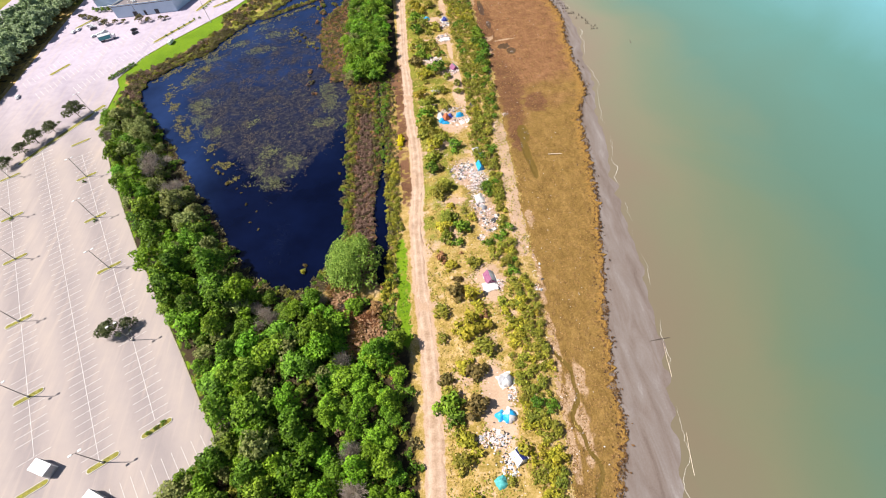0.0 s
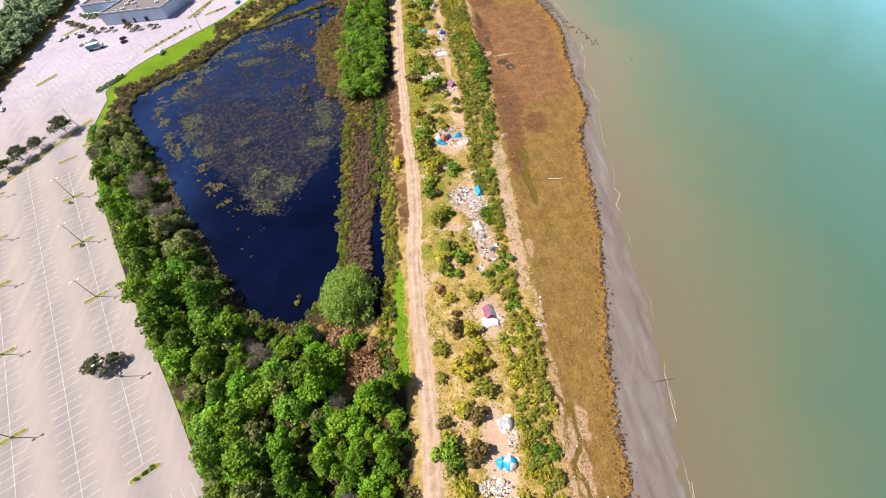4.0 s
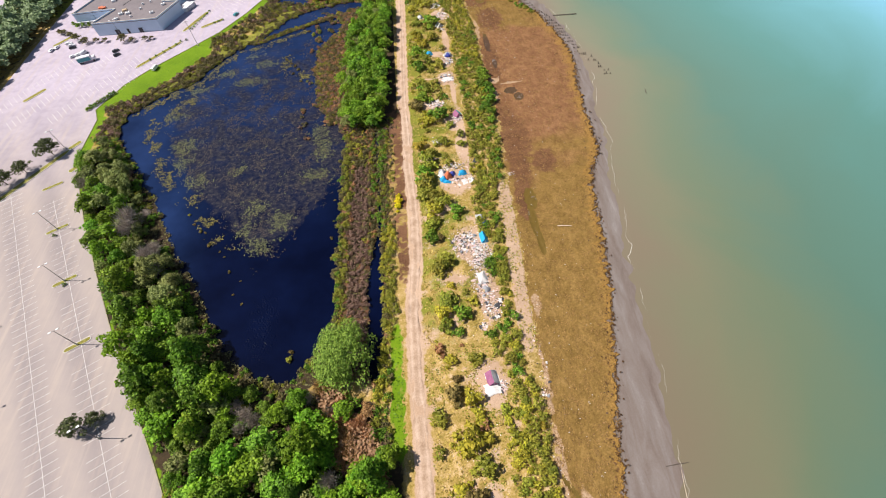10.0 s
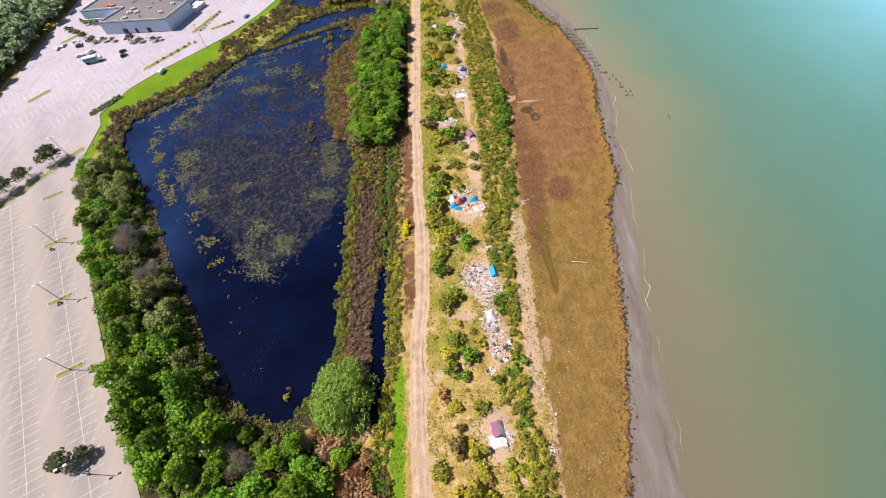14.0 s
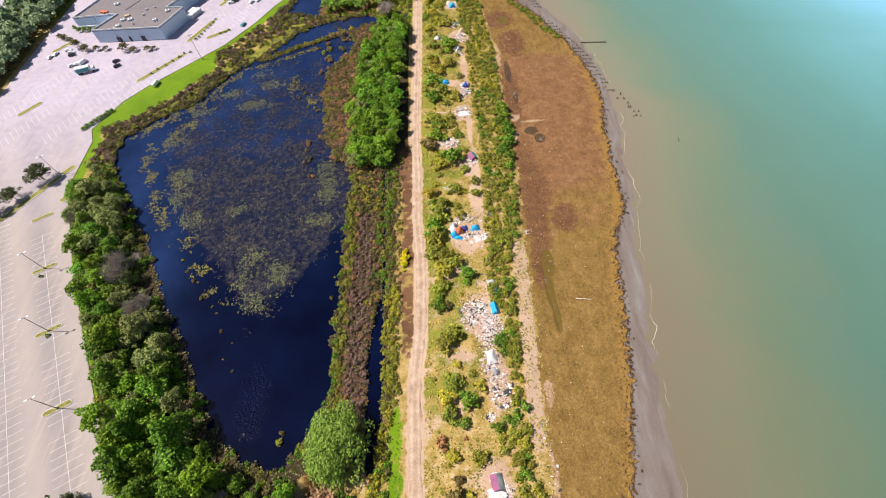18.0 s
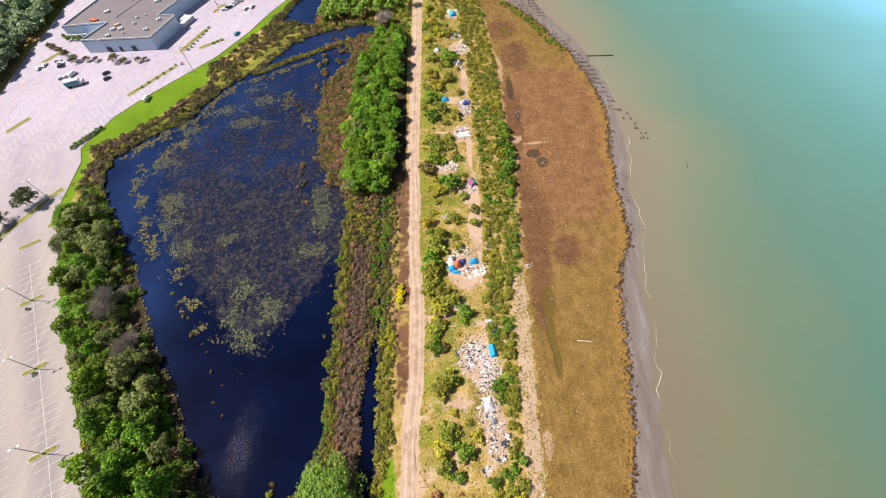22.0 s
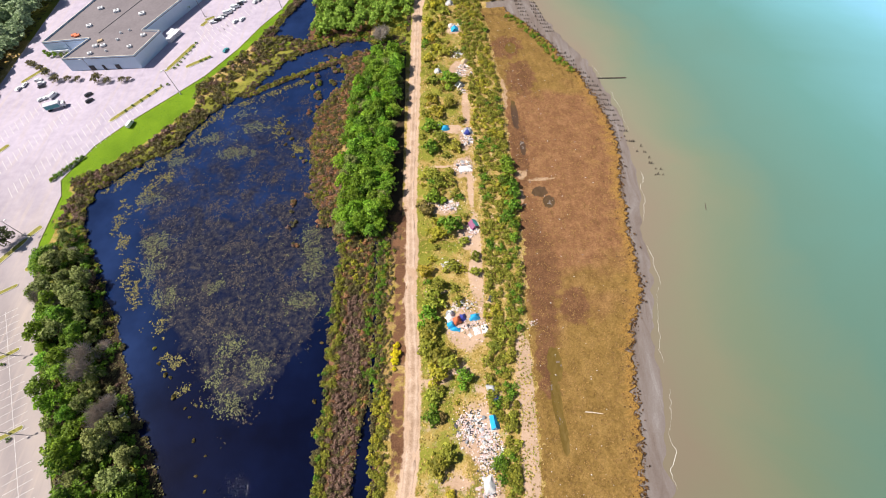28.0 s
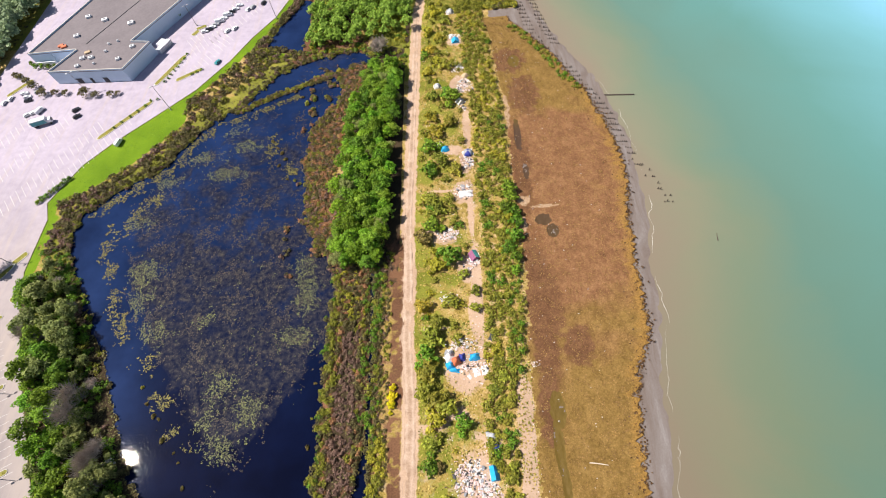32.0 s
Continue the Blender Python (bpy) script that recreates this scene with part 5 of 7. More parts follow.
ISLET = [shrub("reed_clump", "tuft of brown-green reeds standing in the pond", "pond reed clumps", 0.9, 1.0, LEAF_OLIVE, 120, 130, 0.2, 5),
         shrub("reed_clump", "tuft of dark olive-brown reeds standing in the pond", "pond reed clumps", 0.9, 0.9, LEAF_BROWN, 121, 130, 0.2, 5)]
for x, y, s, k in ((-33.1, 109.4, 1.4, 0), (-32.6, 111.8, 1.0, 1), (-50.6, 130, 0.6, 1), (-54, 134, 0.6, 1), (-56.9, 143, 0.8, 1), (-60, 149.5, 0.6, 1), (-52.5, 139, 0.5, 1), (-66.4, 155.7, 1.1, 1),
                   (-71, 162.5, 1.0, 1), (-69, 161.5, 0.7, 1), (-62, 152, 0.6, 1), (-74, 166, 0.8, 1), (-77, 171, 0.8, 0), (-47.3, 255, 1.0, 1), (-47, 261, 1.2, 1), (-42.8, 248, 0.8, 1), (-45, 258, 1.2, 1),
                   (-49, 264, 0.8, 1), (-28.5, 239, 0.6, 0), (-27, 235, 0.6, 0), (-31, 246, 0.7, 0), (-23.3, 152.5, 0.9, 1), (-22.8, 160, 0.6, 0), (-23, 170, 0.7, 1), (-52, 268, 1.1, 1), (-40, 288, 1.6, 0),
                   (-37, 290, 1.5, 0), (-43, 292, 1.2, 1), (-50, 298, 1.1, 0), (-46, 296, 1.1, 1)):
    put(ISLET[k], x, y, s, z=-0.5)
for p in ISLET:
    drop(p)

# ---- fine ground cover ----
def tufts(name, x, y, z, size, material, label, category, seed, lift=0.35):
    """Small tilted tufts, one folded blade fan each, joined into one cover."""
    r = np.random.RandomState(seed)
    n = len(x)
    s, a, tilt = size * r.uniform(0.45, 1.5, n), r.uniform(0, 6.28, n), r.uniform(0.15, 1.0, n)
    ca, sa = np.cos(a), np.sin(a)
    v = np.empty((n, 4, 3), np.float32)
    for i, (u, w) in enumerate(((-1, 0), (0, -0.55), (1, 0), (0, 0.55))):
        v[:, i, 0] = x + s * (u * ca * np.cos(tilt) - w * sa)
        v[:, i, 1] = y + s * (u * sa * np.cos(tilt) + w * ca)
        v[:, i, 2] = z + s * (u * np.sin(tilt) * 0.7 + lift) + (0.06 * s if i % 2 else 0)
    return tagged(raw_mesh(name, v.reshape(-1, 3), np.arange(4 * n), 4, material), label, category, kind="stuff")


cov = np.random.RandomState(88)
GRASS_DRY = foliage("dry_grass", (0.16, 0.11, 0.02), (0.62, 0.46, 0.13), 0.0, 0.0, 0.2)
GRASS_GREEN = foliage("weed_grass", (0.08, 0.1, 0.006), (0.34, 0.36, 0.04), 0.0, 0.0, 0.2)
MARSH_TUFT = foliage("marsh_tuft", (0.12, 0.064, 0.02), (0.37, 0.215, 0.072), 0.0, 0.0, 0.15)
MARSH_DARK = foliage("marsh_dark_tuft", (0.03, 0.014, 0.006), (0.16, 0.08, 0.028), 0.0, 0.0, 0.05)
LAWN_TUFT = foliage("lawn_tuft", (0.035, 0.09, 0.002), (0.2, 0.34, 0.01), 0.0, 0.0, 0.2)


def strip_places(count):
    y = cov.uniform(32, 372, count)
    x = at_y(ROAD_LINE, y) + 2.4 + cov.uniform(0, 1, count) * (at_y(MARSH_LEFT, np.minimum(y, 330)) + 1 - at_y(ROAD_LINE, y) - 2.4)
    camp = np.zeros(count)
    for cx, cy, rx_, ry_ in CAMP_PATCHES:
        camp = np.maximum(camp, 1 - np.hypot((x - cx) / rx_, (y - cy) / ry_))
    ok = (camp < cov.uniform(-0.1, 0.5, count)) & (waves(x, y, 8, 89) + cov.uniform(-0.7, 0.7, count) > -0.35)
    x, y = x[ok], y[ok]
    z = GZ[np.clip(np.round((y - 20) * 2).astype(int), 0, 759), np.clip(np.round((x + 2) * 2).astype(int), 0, 95)]
    return x, y, z


x, y, z = strip_places(34000)
tufts("dry_grass", x, y, z, 0.3, GRASS_DRY, "tufts of dry golden grass over the strip", "grass", 1)
x, y, z = strip_places(26000)
g = waves(x, y, 19, 90) > -0.2
tufts("green_grass", x[g], y[g], z[g], 0.28, GRASS_GREEN, "tufts of green weeds over the strip", "grass", 2)
y = cov.uniform(0, 335, 90000)
u = cov.uniform(0, 1, 90000)
x = at_y(MARSH_LEFT, y) + u * (at_y(MARSH_RIGHT, y) - at_y(MARSH_LEFT, y) + 0.4)
g = waves(x, y, 5, 91) + cov.uniform(-0.8, 0.8, len(x)) + 0.5 * smooth01(u, 0.7, 0.95) > 0.15
for cx, cy, rx_, ry_ in pools:
    g &= np.hypot((x - cx) / rx_, (y - cy) / ry_) > 1.0
tufts("marsh_grass", x[g], y[g], -0.13 + 0 * x[g], 0.2, MARSH_TUFT, "brown and golden tufts covering the salt marsh", "grass", 3, 0.1)
y = cov.uniform(30, 335, 9000)
u = cov.uniform(0, 1, 9000) ** 0.4
x = at_y(MARSH_LEFT, y) + u * (at_y(MARSH_RIGHT, y) - at_y(MARSH_LEFT, y) + 0.8)
g = waves(x, y, 3, 92) + cov.uniform(-0.5, 0.5, len(x)) + 1.1 * smooth01(u, 0.85, 1.0) - 2.0 * (u < 0.8) > 0.8
tufts("marsh_grass", x[g], y[g], -0.12 + 0 * x[g], 0.3, MARSH_DARK, "dark hollows and clumps dotted over the salt marsh", "grass", 4, 0.2)
y = cov.uniform(20, 330, 7000)
x = at_y(MARSH_RIGHT, y) + cov.normal(size=7000) * 0.9 - 0.4
g = waves(x, y, 2.2, 93) + cov.uniform(-0.4, 0.4, len(x)) > 0.3
tufts("marsh_clumps", x[g], y[g], -0.2 + 0 * x[g], 0.36, MARSH_DARK, "dark clumps of plants crumbling off the marsh edge", "grass", 7, 0.3)
heaps = ((-14.6, 82.7, 1.6), (-7.2, 75.6, 1.3), (-20.4, 95, 1.5), (-11, 79, 1.8), (-12.5, 85.5, 2.0), (-9.5, 82, 1.6), (-18.5, 98.5, 1.4))
x = np.concatenate([cx + cov.normal(size=150) * r for cx, cy, r in heaps])
y = np.concatenate([cy + cov.normal(size=150) * r for cx, cy, r in heaps])
tufts("fallen_reeds", x, y, 2.3 + 0.6 * cov.uniform(-1, 1, len(x)), 0.45, STRAW, "bent tan reeds lying over the dry thicket", "reeds", 8, 0.6)
x, y = cov.uniform(-140, 1, 90000), cov.uniform(72, 372, 90000)
g = ((x > -3.7 + 0.6 * waves(x, y, 6, 23)) & (x < -0.1 + 0.5 * waves(x, y, 5, 24)) & (y > 78) & (y + 5 * waves(x, y, 8, 26) < 114)) | (inside_distance(x, y, [*LAWN_EDGE, *LOT_EDGE[:8:-1]]) > 0.5)
tufts("lawn_grass", x[g], y[g], -0.03 + 0.0 * x[g], np.where(x[g] > -20, 0.34, 0.2), LAWN_TUFT, "bright green grass beside the water", "grass", 5, 0.15)
x, y = cov.uniform(-126, -4, 90000), cov.uniform(96, 322, 90000)
d = water_depth(x, y)
g = (d < 0.1) & (d > -7) & ((x < -19) | (y > 100)) & (inside_distance(x, y, [*LAWN_EDGE, *LOT_EDGE[:8:-1]]) < 0)
tufts("bank_reeds", x[g], y[g], -0.2 + 0 * x[g], 0.34, LEAF_BANK, "olive reeds and sedge along the pond banks", "reeds", 6, 0.5)

# ---- the car park ----


def slab(name, outline, z, thick, material, parent=None):
    bm = bmesh.new()
    f = bm.faces.new([bm.verts.new((x, y, z)) for x, y in outline])
    if f.normal.z < 0:
        f.normal_flip()
    f.normal_update()
    r = bmesh.ops.extrude_face_region(bm, geom=[f])
    bmesh.ops.translate(bm, verts=[g for g in r["geom"] if isinstance(g, bmesh.types.BMVert)], vec=(0, 0, -thick))
    bmesh.ops.recalc_face_normals(bm, faces=bm.faces)
    bmesh.ops.triangulate(bm, faces=[q for q in bm.faces if len(q.verts) > 4])
    return part(name, bm, material, parent)


LOT_SHAPE = [(-196, -40), (-130, -40), (-95, 20), *LOT_EDGE, (-40, 420), (-194, 420), (-196, 330), (-196, 230)]
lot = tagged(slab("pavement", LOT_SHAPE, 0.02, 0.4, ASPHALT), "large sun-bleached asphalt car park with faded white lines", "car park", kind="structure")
# kerb along the woods and the lawn
kv, kf = [], []
edge = np.array(LOT_EDGE)
for i, (x, y) in enumerate(edge):
    t = edge[min(i + 1, len(edge) - 1)] - edge[max(i - 1, 0)]
    nrm = np.array((t[1], -t[0])) / np.hypot(*t)
    for w, z in ((-0.16, 0.0), (-0.14, 0.09), (0.14, 0.1), (0.18, -0.2)):
        kv.append((x + nrm[0] * w, y + nrm[1] * w, z))
for i in range(len(edge) - 1):
    for k in range(3):
        a = i * 4 + k
        kf.append((a, a + 4, a + 5, a + 1))
tagged(mesh_part("kerb", kv, kf, EDGING), "weathered kerb overgrown with dry grass along the car park", "kerb", kind="structure")

ALONG, ACROSS = Vector((-0.484, 0.875)), Vector((0.875, 0.484))
ROW_A = [(-79.2, 59.1), (-67.5, 65.9), (-82.5, 93.0), (-99.8, 122.1), (-113.7, 147), (-126.3, 171.3), (-138, 195)]
line_mesh = bmesh.new()
box(line_mesh, 0, 0, 0, 8.2, 0.1, 0.012)
LINE = bpy.data.meshes.new("stall_line")
line_mesh.to_mesh(LINE)
line_mesh.free()
LINE.materials.append(PAINT)
n_lines, far_lines = 0, []


def in_lot(x, y, room=1.0):
    return inside_distance(np.array([float(x)]), np.array([float(y)]), LOT_SHAPE)[0] > room


def stall_line(x, y, turn, length=8.2):
    """One painted line between stalls."""
    global n_lines
    if not in_lot(x, y, 1.5):
        return
    if n_lines < 300 and y < 190:
        o = new("stall_line", LINE)
        o.matrix_basis = Matrix.Translation((x, y, 0.024)) @ Matrix.Rotation(turn, 4, "Z") @ Matrix.Diagonal((length / 8.2, 1, 1, 1))
        o.parent = lot
        n_lines += 1
    else:
        far_lines.append((x, y, turn, length))


spine = bmesh.new()
ang = math.atan2(ACROSS.y, ACROSS.x)
for row, (start, s0, s1) in enumerate((((-67.5, 65.9), 2.5, 138), ((-83.2, 64.6), -6, 150), ((-99.5, 64.5), -2, 138), ((-115, 63), 0, 130), ((-129.5, 62), 4, 120))):
    skip = [28.6 * k for k in range(6)] if row % 2 == 0 else []
    for s in np.arange(s0, s1, 2.64):
        if any(abs((s - k + 14.3) % 28.6 - 14.3) < 1.6 for k in skip[:1]):
            continue
        p = Vector(start) + ALONG * s
        if in_lot(p.x, p.y, 3.6) and row < 5:
            stall_line(p.x, p.y, ang)
    a, b = Vector(start) + ALONG * s0, Vector(start) + ALONG * s1
    while not in_lot(b.x, b.y, 5) and (b - a).length > 10:
        b -= ALONG * 2
    c = (a + b) / 2
    box(spine, c.x, c.y, 0.026, (b - a).length, 0.13, 0.008, math.atan2(ALONG.y, ALONG.x))
part("row_line", spine, PAINT, lot)
for i in range(12):
    stall_line(-53.5 - 3.1 * i * 0.72, 61 - 1.2 - i * 2.6 * 0.42, math.atan2(-5.6, 3.8), 6.6)
# further stalls, laid at another angle
for (x0, y0), (x1, y1) in (((-177, 239), (-147, 291)), ((-158, 239.5), (-131, 284)), ((-189, 251), (-163, 296)), ((-140, 250), (-118, 287)), ((-108, 318), (-88, 345)), ((-98, 312), (-84, 338)), ((-104, 335), (-80, 372)), ((-92, 334), (-66, 372))):
    d = Vector((x1 - x0, y1 - y0))
    for s in np.arange(0, d.length, 2.6):
        p = Vector((x0, y0)) + d.normalized() * s
        far_lines.append((p.x, p.y, math.atan2(d.y, d.x) - 1.9, 7.0))
fv, ff = [], []
for x, y, a, ln in far_lines:
    c, s = math.cos(a) * ln / 2, math.sin(a) * ln / 2
    wx, wy = -math.sin(a) * 0.1, math.cos(a) * 0.1
    k = len(fv)
    fv += [(x - c - wx, y - s - wy, 0.034), (x + c - wx, y + s - wy, 0.034), (x + c + wx, y + s + wy, 0.034), (x - c + wx, y - s + wy, 0.034)]
    ff.append((k, k + 1, k + 2, k + 3))
tagged(mesh_part("far_stall_lines", fv, ff, PAINT, lot), kind="stuff")


def island(length, width, label):
    t = thing("planting_island", label, "traffic island", "car park islands")
    bm = bmesh.new()
    n = 10
    ring = []
    for i in range(2 * n):
        a = math.pi * (i % n) / (n - 1) - math.pi / 2 + (0 if i < n else math.pi)
        ring.append(((length / 2 - width / 2) * (1 if i < n else -1) + math.cos(a) * width / 2, math.sin(a) * width / 2))
    outer = [bm.verts.new((x, y, z)) for z in (0.0, 0.15) for x, y in ring]
    inner = [bm.verts.new((x * (1 - 0.36 / length), y * (1 - 0.3 / width), z)) for z in (0.15, 0.1) for x, y in ring]
    m = len(ring)
    for i in range(m):
        j = (i + 1) % m
        bm.faces.new((outer[i], outer[j], outer[m + j], outer[m + i]))
        bm.faces.new((outer[m + i], outer[m + j], inner[j], inner[i]))
        bm.faces.new((inner[i], inner[j], inner[m + j], inner[m + i]))
    part("kerb", bm, KERB, t)
    bm = bmesh.new()
    bm.faces.new([bm.verts.new((x * (1 - 0.36 / length), y * (1 - 0.3 / width), 0.13)) for x, y in ring])
    part("turf", bm, VERGE, t)
    rng_ = np.random.RandomState(5)
    v, f = leaf_cloud([(x, rng_.uniform(-0.2, 0.2), 0.1, 0.5, width * 0.33, 0.16) for x in np.arange(-length / 2 + 0.7, length / 2 - 0.5, 0.8)], int(length * 14), 0.14, 6)
    tagged(mesh_part("grass", v, f, LEAF_YELLOW, t), kind="stuff")
    return t


def lamp_post(height=9.6):
    t = thing("street_lamp", "tall grey twin-headed car park lamp post", "street lamp", "car park lamps")
    bm = bmesh.new()
    rod(bm, (0, 0, 0.0), (0, 0, 0.7), 0.34, 0.32, 12)
    part("footing", bm, KERB, t)
    bm = bmesh.new()
    rod(bm, (0, 0, 0.7), (0, 0, height), 0.13, 0.08, 8)
    part("pole", bm, STEEL, t)
    bm = bmesh.new()
    rod(bm, (-0.9, 0, height - 0.05), (0.9, 0, height - 0.05), 0.05, 0.05)
    part("crossarm", bm, STEEL, t)
    for sx in (-1, 1):
        bm = bmesh.new()
        box(bm, sx * 1.05, 0, height - 0.12, 0.85, 0.5, 0.2, 0, 0.05)
        head = part("lamp_head", bm, LAMP_WHITE, t)
        bm = bmesh.new()
        box(bm, sx * 1.05, 0, height - 0.15, 0.6, 0.36, 0.04)
        part("lens", bm, GREY, head)
    return t


ISL = island(8.6, 1.7, "narrow kerbed island with dry yellow-green grass")
LAMP = lamp_post()
aisle = math.atan2(ACROSS.y, ACROSS.x)
ROW_C = [(-95.5, 54.7), (-107.6, 79.5), (-122.7, 105.4), (-136.7, 132), (-148.3, 153.8), (-161, 178)]
for x, y in ROW_A[:2] + ROW_A[3:] + ROW_C:
    put(ISL, x, y, 0.95, aisle, 0.02)
for x, y in [ROW_A[0], ROW_A[2], *ROW_A[3:6], *ROW_C[1:]]:
    put(LAMP, x, y, 1.0, aisle, 0.1)
for x, y, h in ((-142, 218, 1.0), (-101, 290.5, 1.35), (-63, 349, 1.35), (-146, 307, 1.1), (-104, 349, 1.1)):
    put(LAMP, x, y, 1.0, aisle, 0.0, h)
for x, y, ln, a in ((-150.5, 201, 4.6, 0.98), (-138.5, 219.5, 0.7, 0.9), (-133, 204, 0.5, 0.9), (-120.5, 286.5, 3.3, 0.85), (-108.5, 317, 2.6, 1.12), (-98.5, 312.5, 1.5, 0.55), (-181, 313, 1.6, 0.9), (-175, 262, 1.4, 0.9), (-101, 347, 0.6, 0.5), (-103, 343, 0.5, 1.0)):
    o = put(ISL, x, y, 1.0, a, 0.02)
    o.scale = (ln, 1.5, 1)
drop(ISL)
drop(LAMP)

STORE_PLACES = [(-178, 316, 0.7), (-183, 319, 0.7), (-173, 312, 0.8), (-155, 306, 0.55), (-144.6, 304, 0.95), (-139.5, 303, 0.6), (-132, 302.5, 0.6), (-129, 303, 0.45), (-160, 306.5, 0.6), (-166, 307, 0.8), (-186, 321, 0.6)]
PINES = [tree("parking_pine", "wind-shaped dark pine with a flat crown on a car park island", "tree", "car park pines", 4.0, 6.6, PINE, 140 + i, 1300, 0.32, 18, 0.3, 0.7) for i in range(2)]
for i, (x, y, s) in enumerate(((-146, 215, 1.25), (-153.5, 205.5, 0.95), (-158, 199, 1.1), (-161, 192.5, 0.9), (-164.5, 185, 0.8), (-88.2, 96.2, 0.95), (-84.2, 97.6, 0.62))):
    put(PINES[i % 2], x, y, s, z=0.02)
STORE_TREES = [tree("parking_tree", "small olive-green broadleaf tree on a car park island", "tree", "car park trees", 3.2, 4.6, LEAF_BANK, 145 + i, 700, 0.3, 16) for i in range(2)]
for i, (x, y, s) in enumerate(STORE_PLACES):
    put(STORE_TREES[i % 2], x, y, s, z=0.02)
for p in (*PINES, *STORE_TREES):
    drop(p)
HEDGE = shrub("clipped_bush", "small rounded dark green bush in a planted row", "planted bushes", 1.0, 1.1, LEAF, 150, 150, 0.2)
for i in range(9):
    put(HEDGE, -141.9 + i * 1.05, 244.6 + i * 1.35, 1.4)
for x, y in ((-69.2, 64.8), (-67.5, 66), (-66, 67), (-126, 168), (-113, 145.2), (-148, 152.5), (-109, 309), (-108, 311), (-107.3, 313.4), (-106.4, 316), (-105.5, 318.6), (-104.6, 321.2), (-103.6, 324), (-103, 327),
             (-97, 312.6), (-95, 313.8), (-93, 315), (-124, 282), (-121.5, 285), (-118.5, 288), (-116, 291), (-113.5, 294), (-112, 297), (-109, 297.5)):
    put(HEDGE, x, y, 0.8, z=0.1)
drop(HEDGE)

# ---- the low store building ----
BASE = [(-162, 313.7), (-125.5, 311.5), (-118, 329.5), (-127.8, 331), (-98, 385), (-151, 393), (-178, 328), (-167, 328.2), (-153.5, 328.3)]
HIGH = 6.4
store = thing("store_building", "large low pale blue store building with a flat grey roof", "building")
slab("roof", BASE, HIGH, 0.3, ROOF, store)
for i, (a, b) in enumerate(zip(BASE, BASE[1:] + BASE[:1])):
    d = Vector(b) - Vector(a)
    c = (Vector(a) + Vector(b)) / 2
    inward = Vector((-d.y, d.x)).normalized() * 0.16
    bm = bmesh.new()
    box(bm, c.x + inward.x, c.y + inward.y, 0, d.length - 0.3, 0.3, HIGH + 0.55, math.atan2(d.y, d.x))
    wall = part("wall", bm, WALL_BLUE, store)
    bm = bmesh.new()
    box(bm, c.x + inward.x, c.y + inward.y, HIGH + 0.555, d.length - 0.2, 0.42, 0.12, math.atan2(d.y, d.x))
    part("coping", bm, KERB, wall, "pale coping along the parapet")
for x, y, w in ((-150, 312.8, 2.6), (-137, 312.0, 2.2), (-144, 312.45, 1.2)):
    bm = bmesh.new()
    box(bm, x, y, 0.03, w, 0.25, 2.6, -0.062, 0.03)
    part("door", bm, DARK, store, "dark loading door")
bm = bmesh.new()
box(bm, -141, 350.5, HIGH + 0.02, 41, 0.35, 0.12, math.atan2(35.3, 18.5))
part("roof_joint", bm, DARK, store, "dark joint across the roof")
UNITS = [(-154.2, 337.2, 1.9), (-153.7, 352, 1.9), (-143.8, 348.2, 2.1), (-128.9, 343.8, 2.2), (-144.6, 320, 1.7), (-140.5, 319.9, 1.7), (-145.2, 314.6, 1.5), (-126.6, 317.3, 1.5), (-122.4, 325.5, 1.6),
         (-134.9, 328.9, 0.8), (-134.7, 323.6, 0.9), (-131, 330.5, 0.7), (-137.5, 315.5, 0.7), (-118, 372, 1.8), (-133, 368, 1.9)]
for x, y, w in [(u - 3.5, v + 1.6, w) for u, v, w in UNITS]:
    bm = bmesh.new()
    box(bm, x, y, HIGH, w * 1.3, w, 0.9, 0.4, 0.08)
    unit = part("roof_unit", bm, LAMP_WHITE, store, "white rooftop air unit")
    bm = bmesh.new()
    rod(bm, (x, y, HIGH + 0.9), (x, y, HIGH + 1.05), w * 0.32, w * 0.3, 10)
    part("fan_cowl", bm, GREY, unit)
for x, y, m in ((-161.2, 331.4, ORANGE), (-147.2, 325.6, TAN), (-163, 332.2, ORANGE)):
    bm = bmesh.new()
    box(bm, x, y, HIGH, 2.6, 1.6, 0.7, 0.4, 0.1)
    part("roof_hatch", bm, m, store, "reddish box on the roof")
bm = bmesh.new()
box(bm, -172.5, 327.5, 0, 10, 0.6, 2.4, 0.0, 0.1)
part("entrance_canopy", bm, LAMP_WHITE, store, "white entrance canopy")
ENTR = shrub("clipped_tree", "rounded dark green tree in front of the store entrance", "entrance trees", 1.5, 3.2, LEAF, 160, 260, 0.26)
for x, y in ((-181, 328.5), (-177.6, 326.2), (-174.2, 325.8), (-170.8, 325.4), (-167.4, 325), (-118.6, 352), (-114.8, 358)):
    put(ENTR, x, y, 1.0 if x < -130 else 1.5, z=0.02)
drop(ENTR)


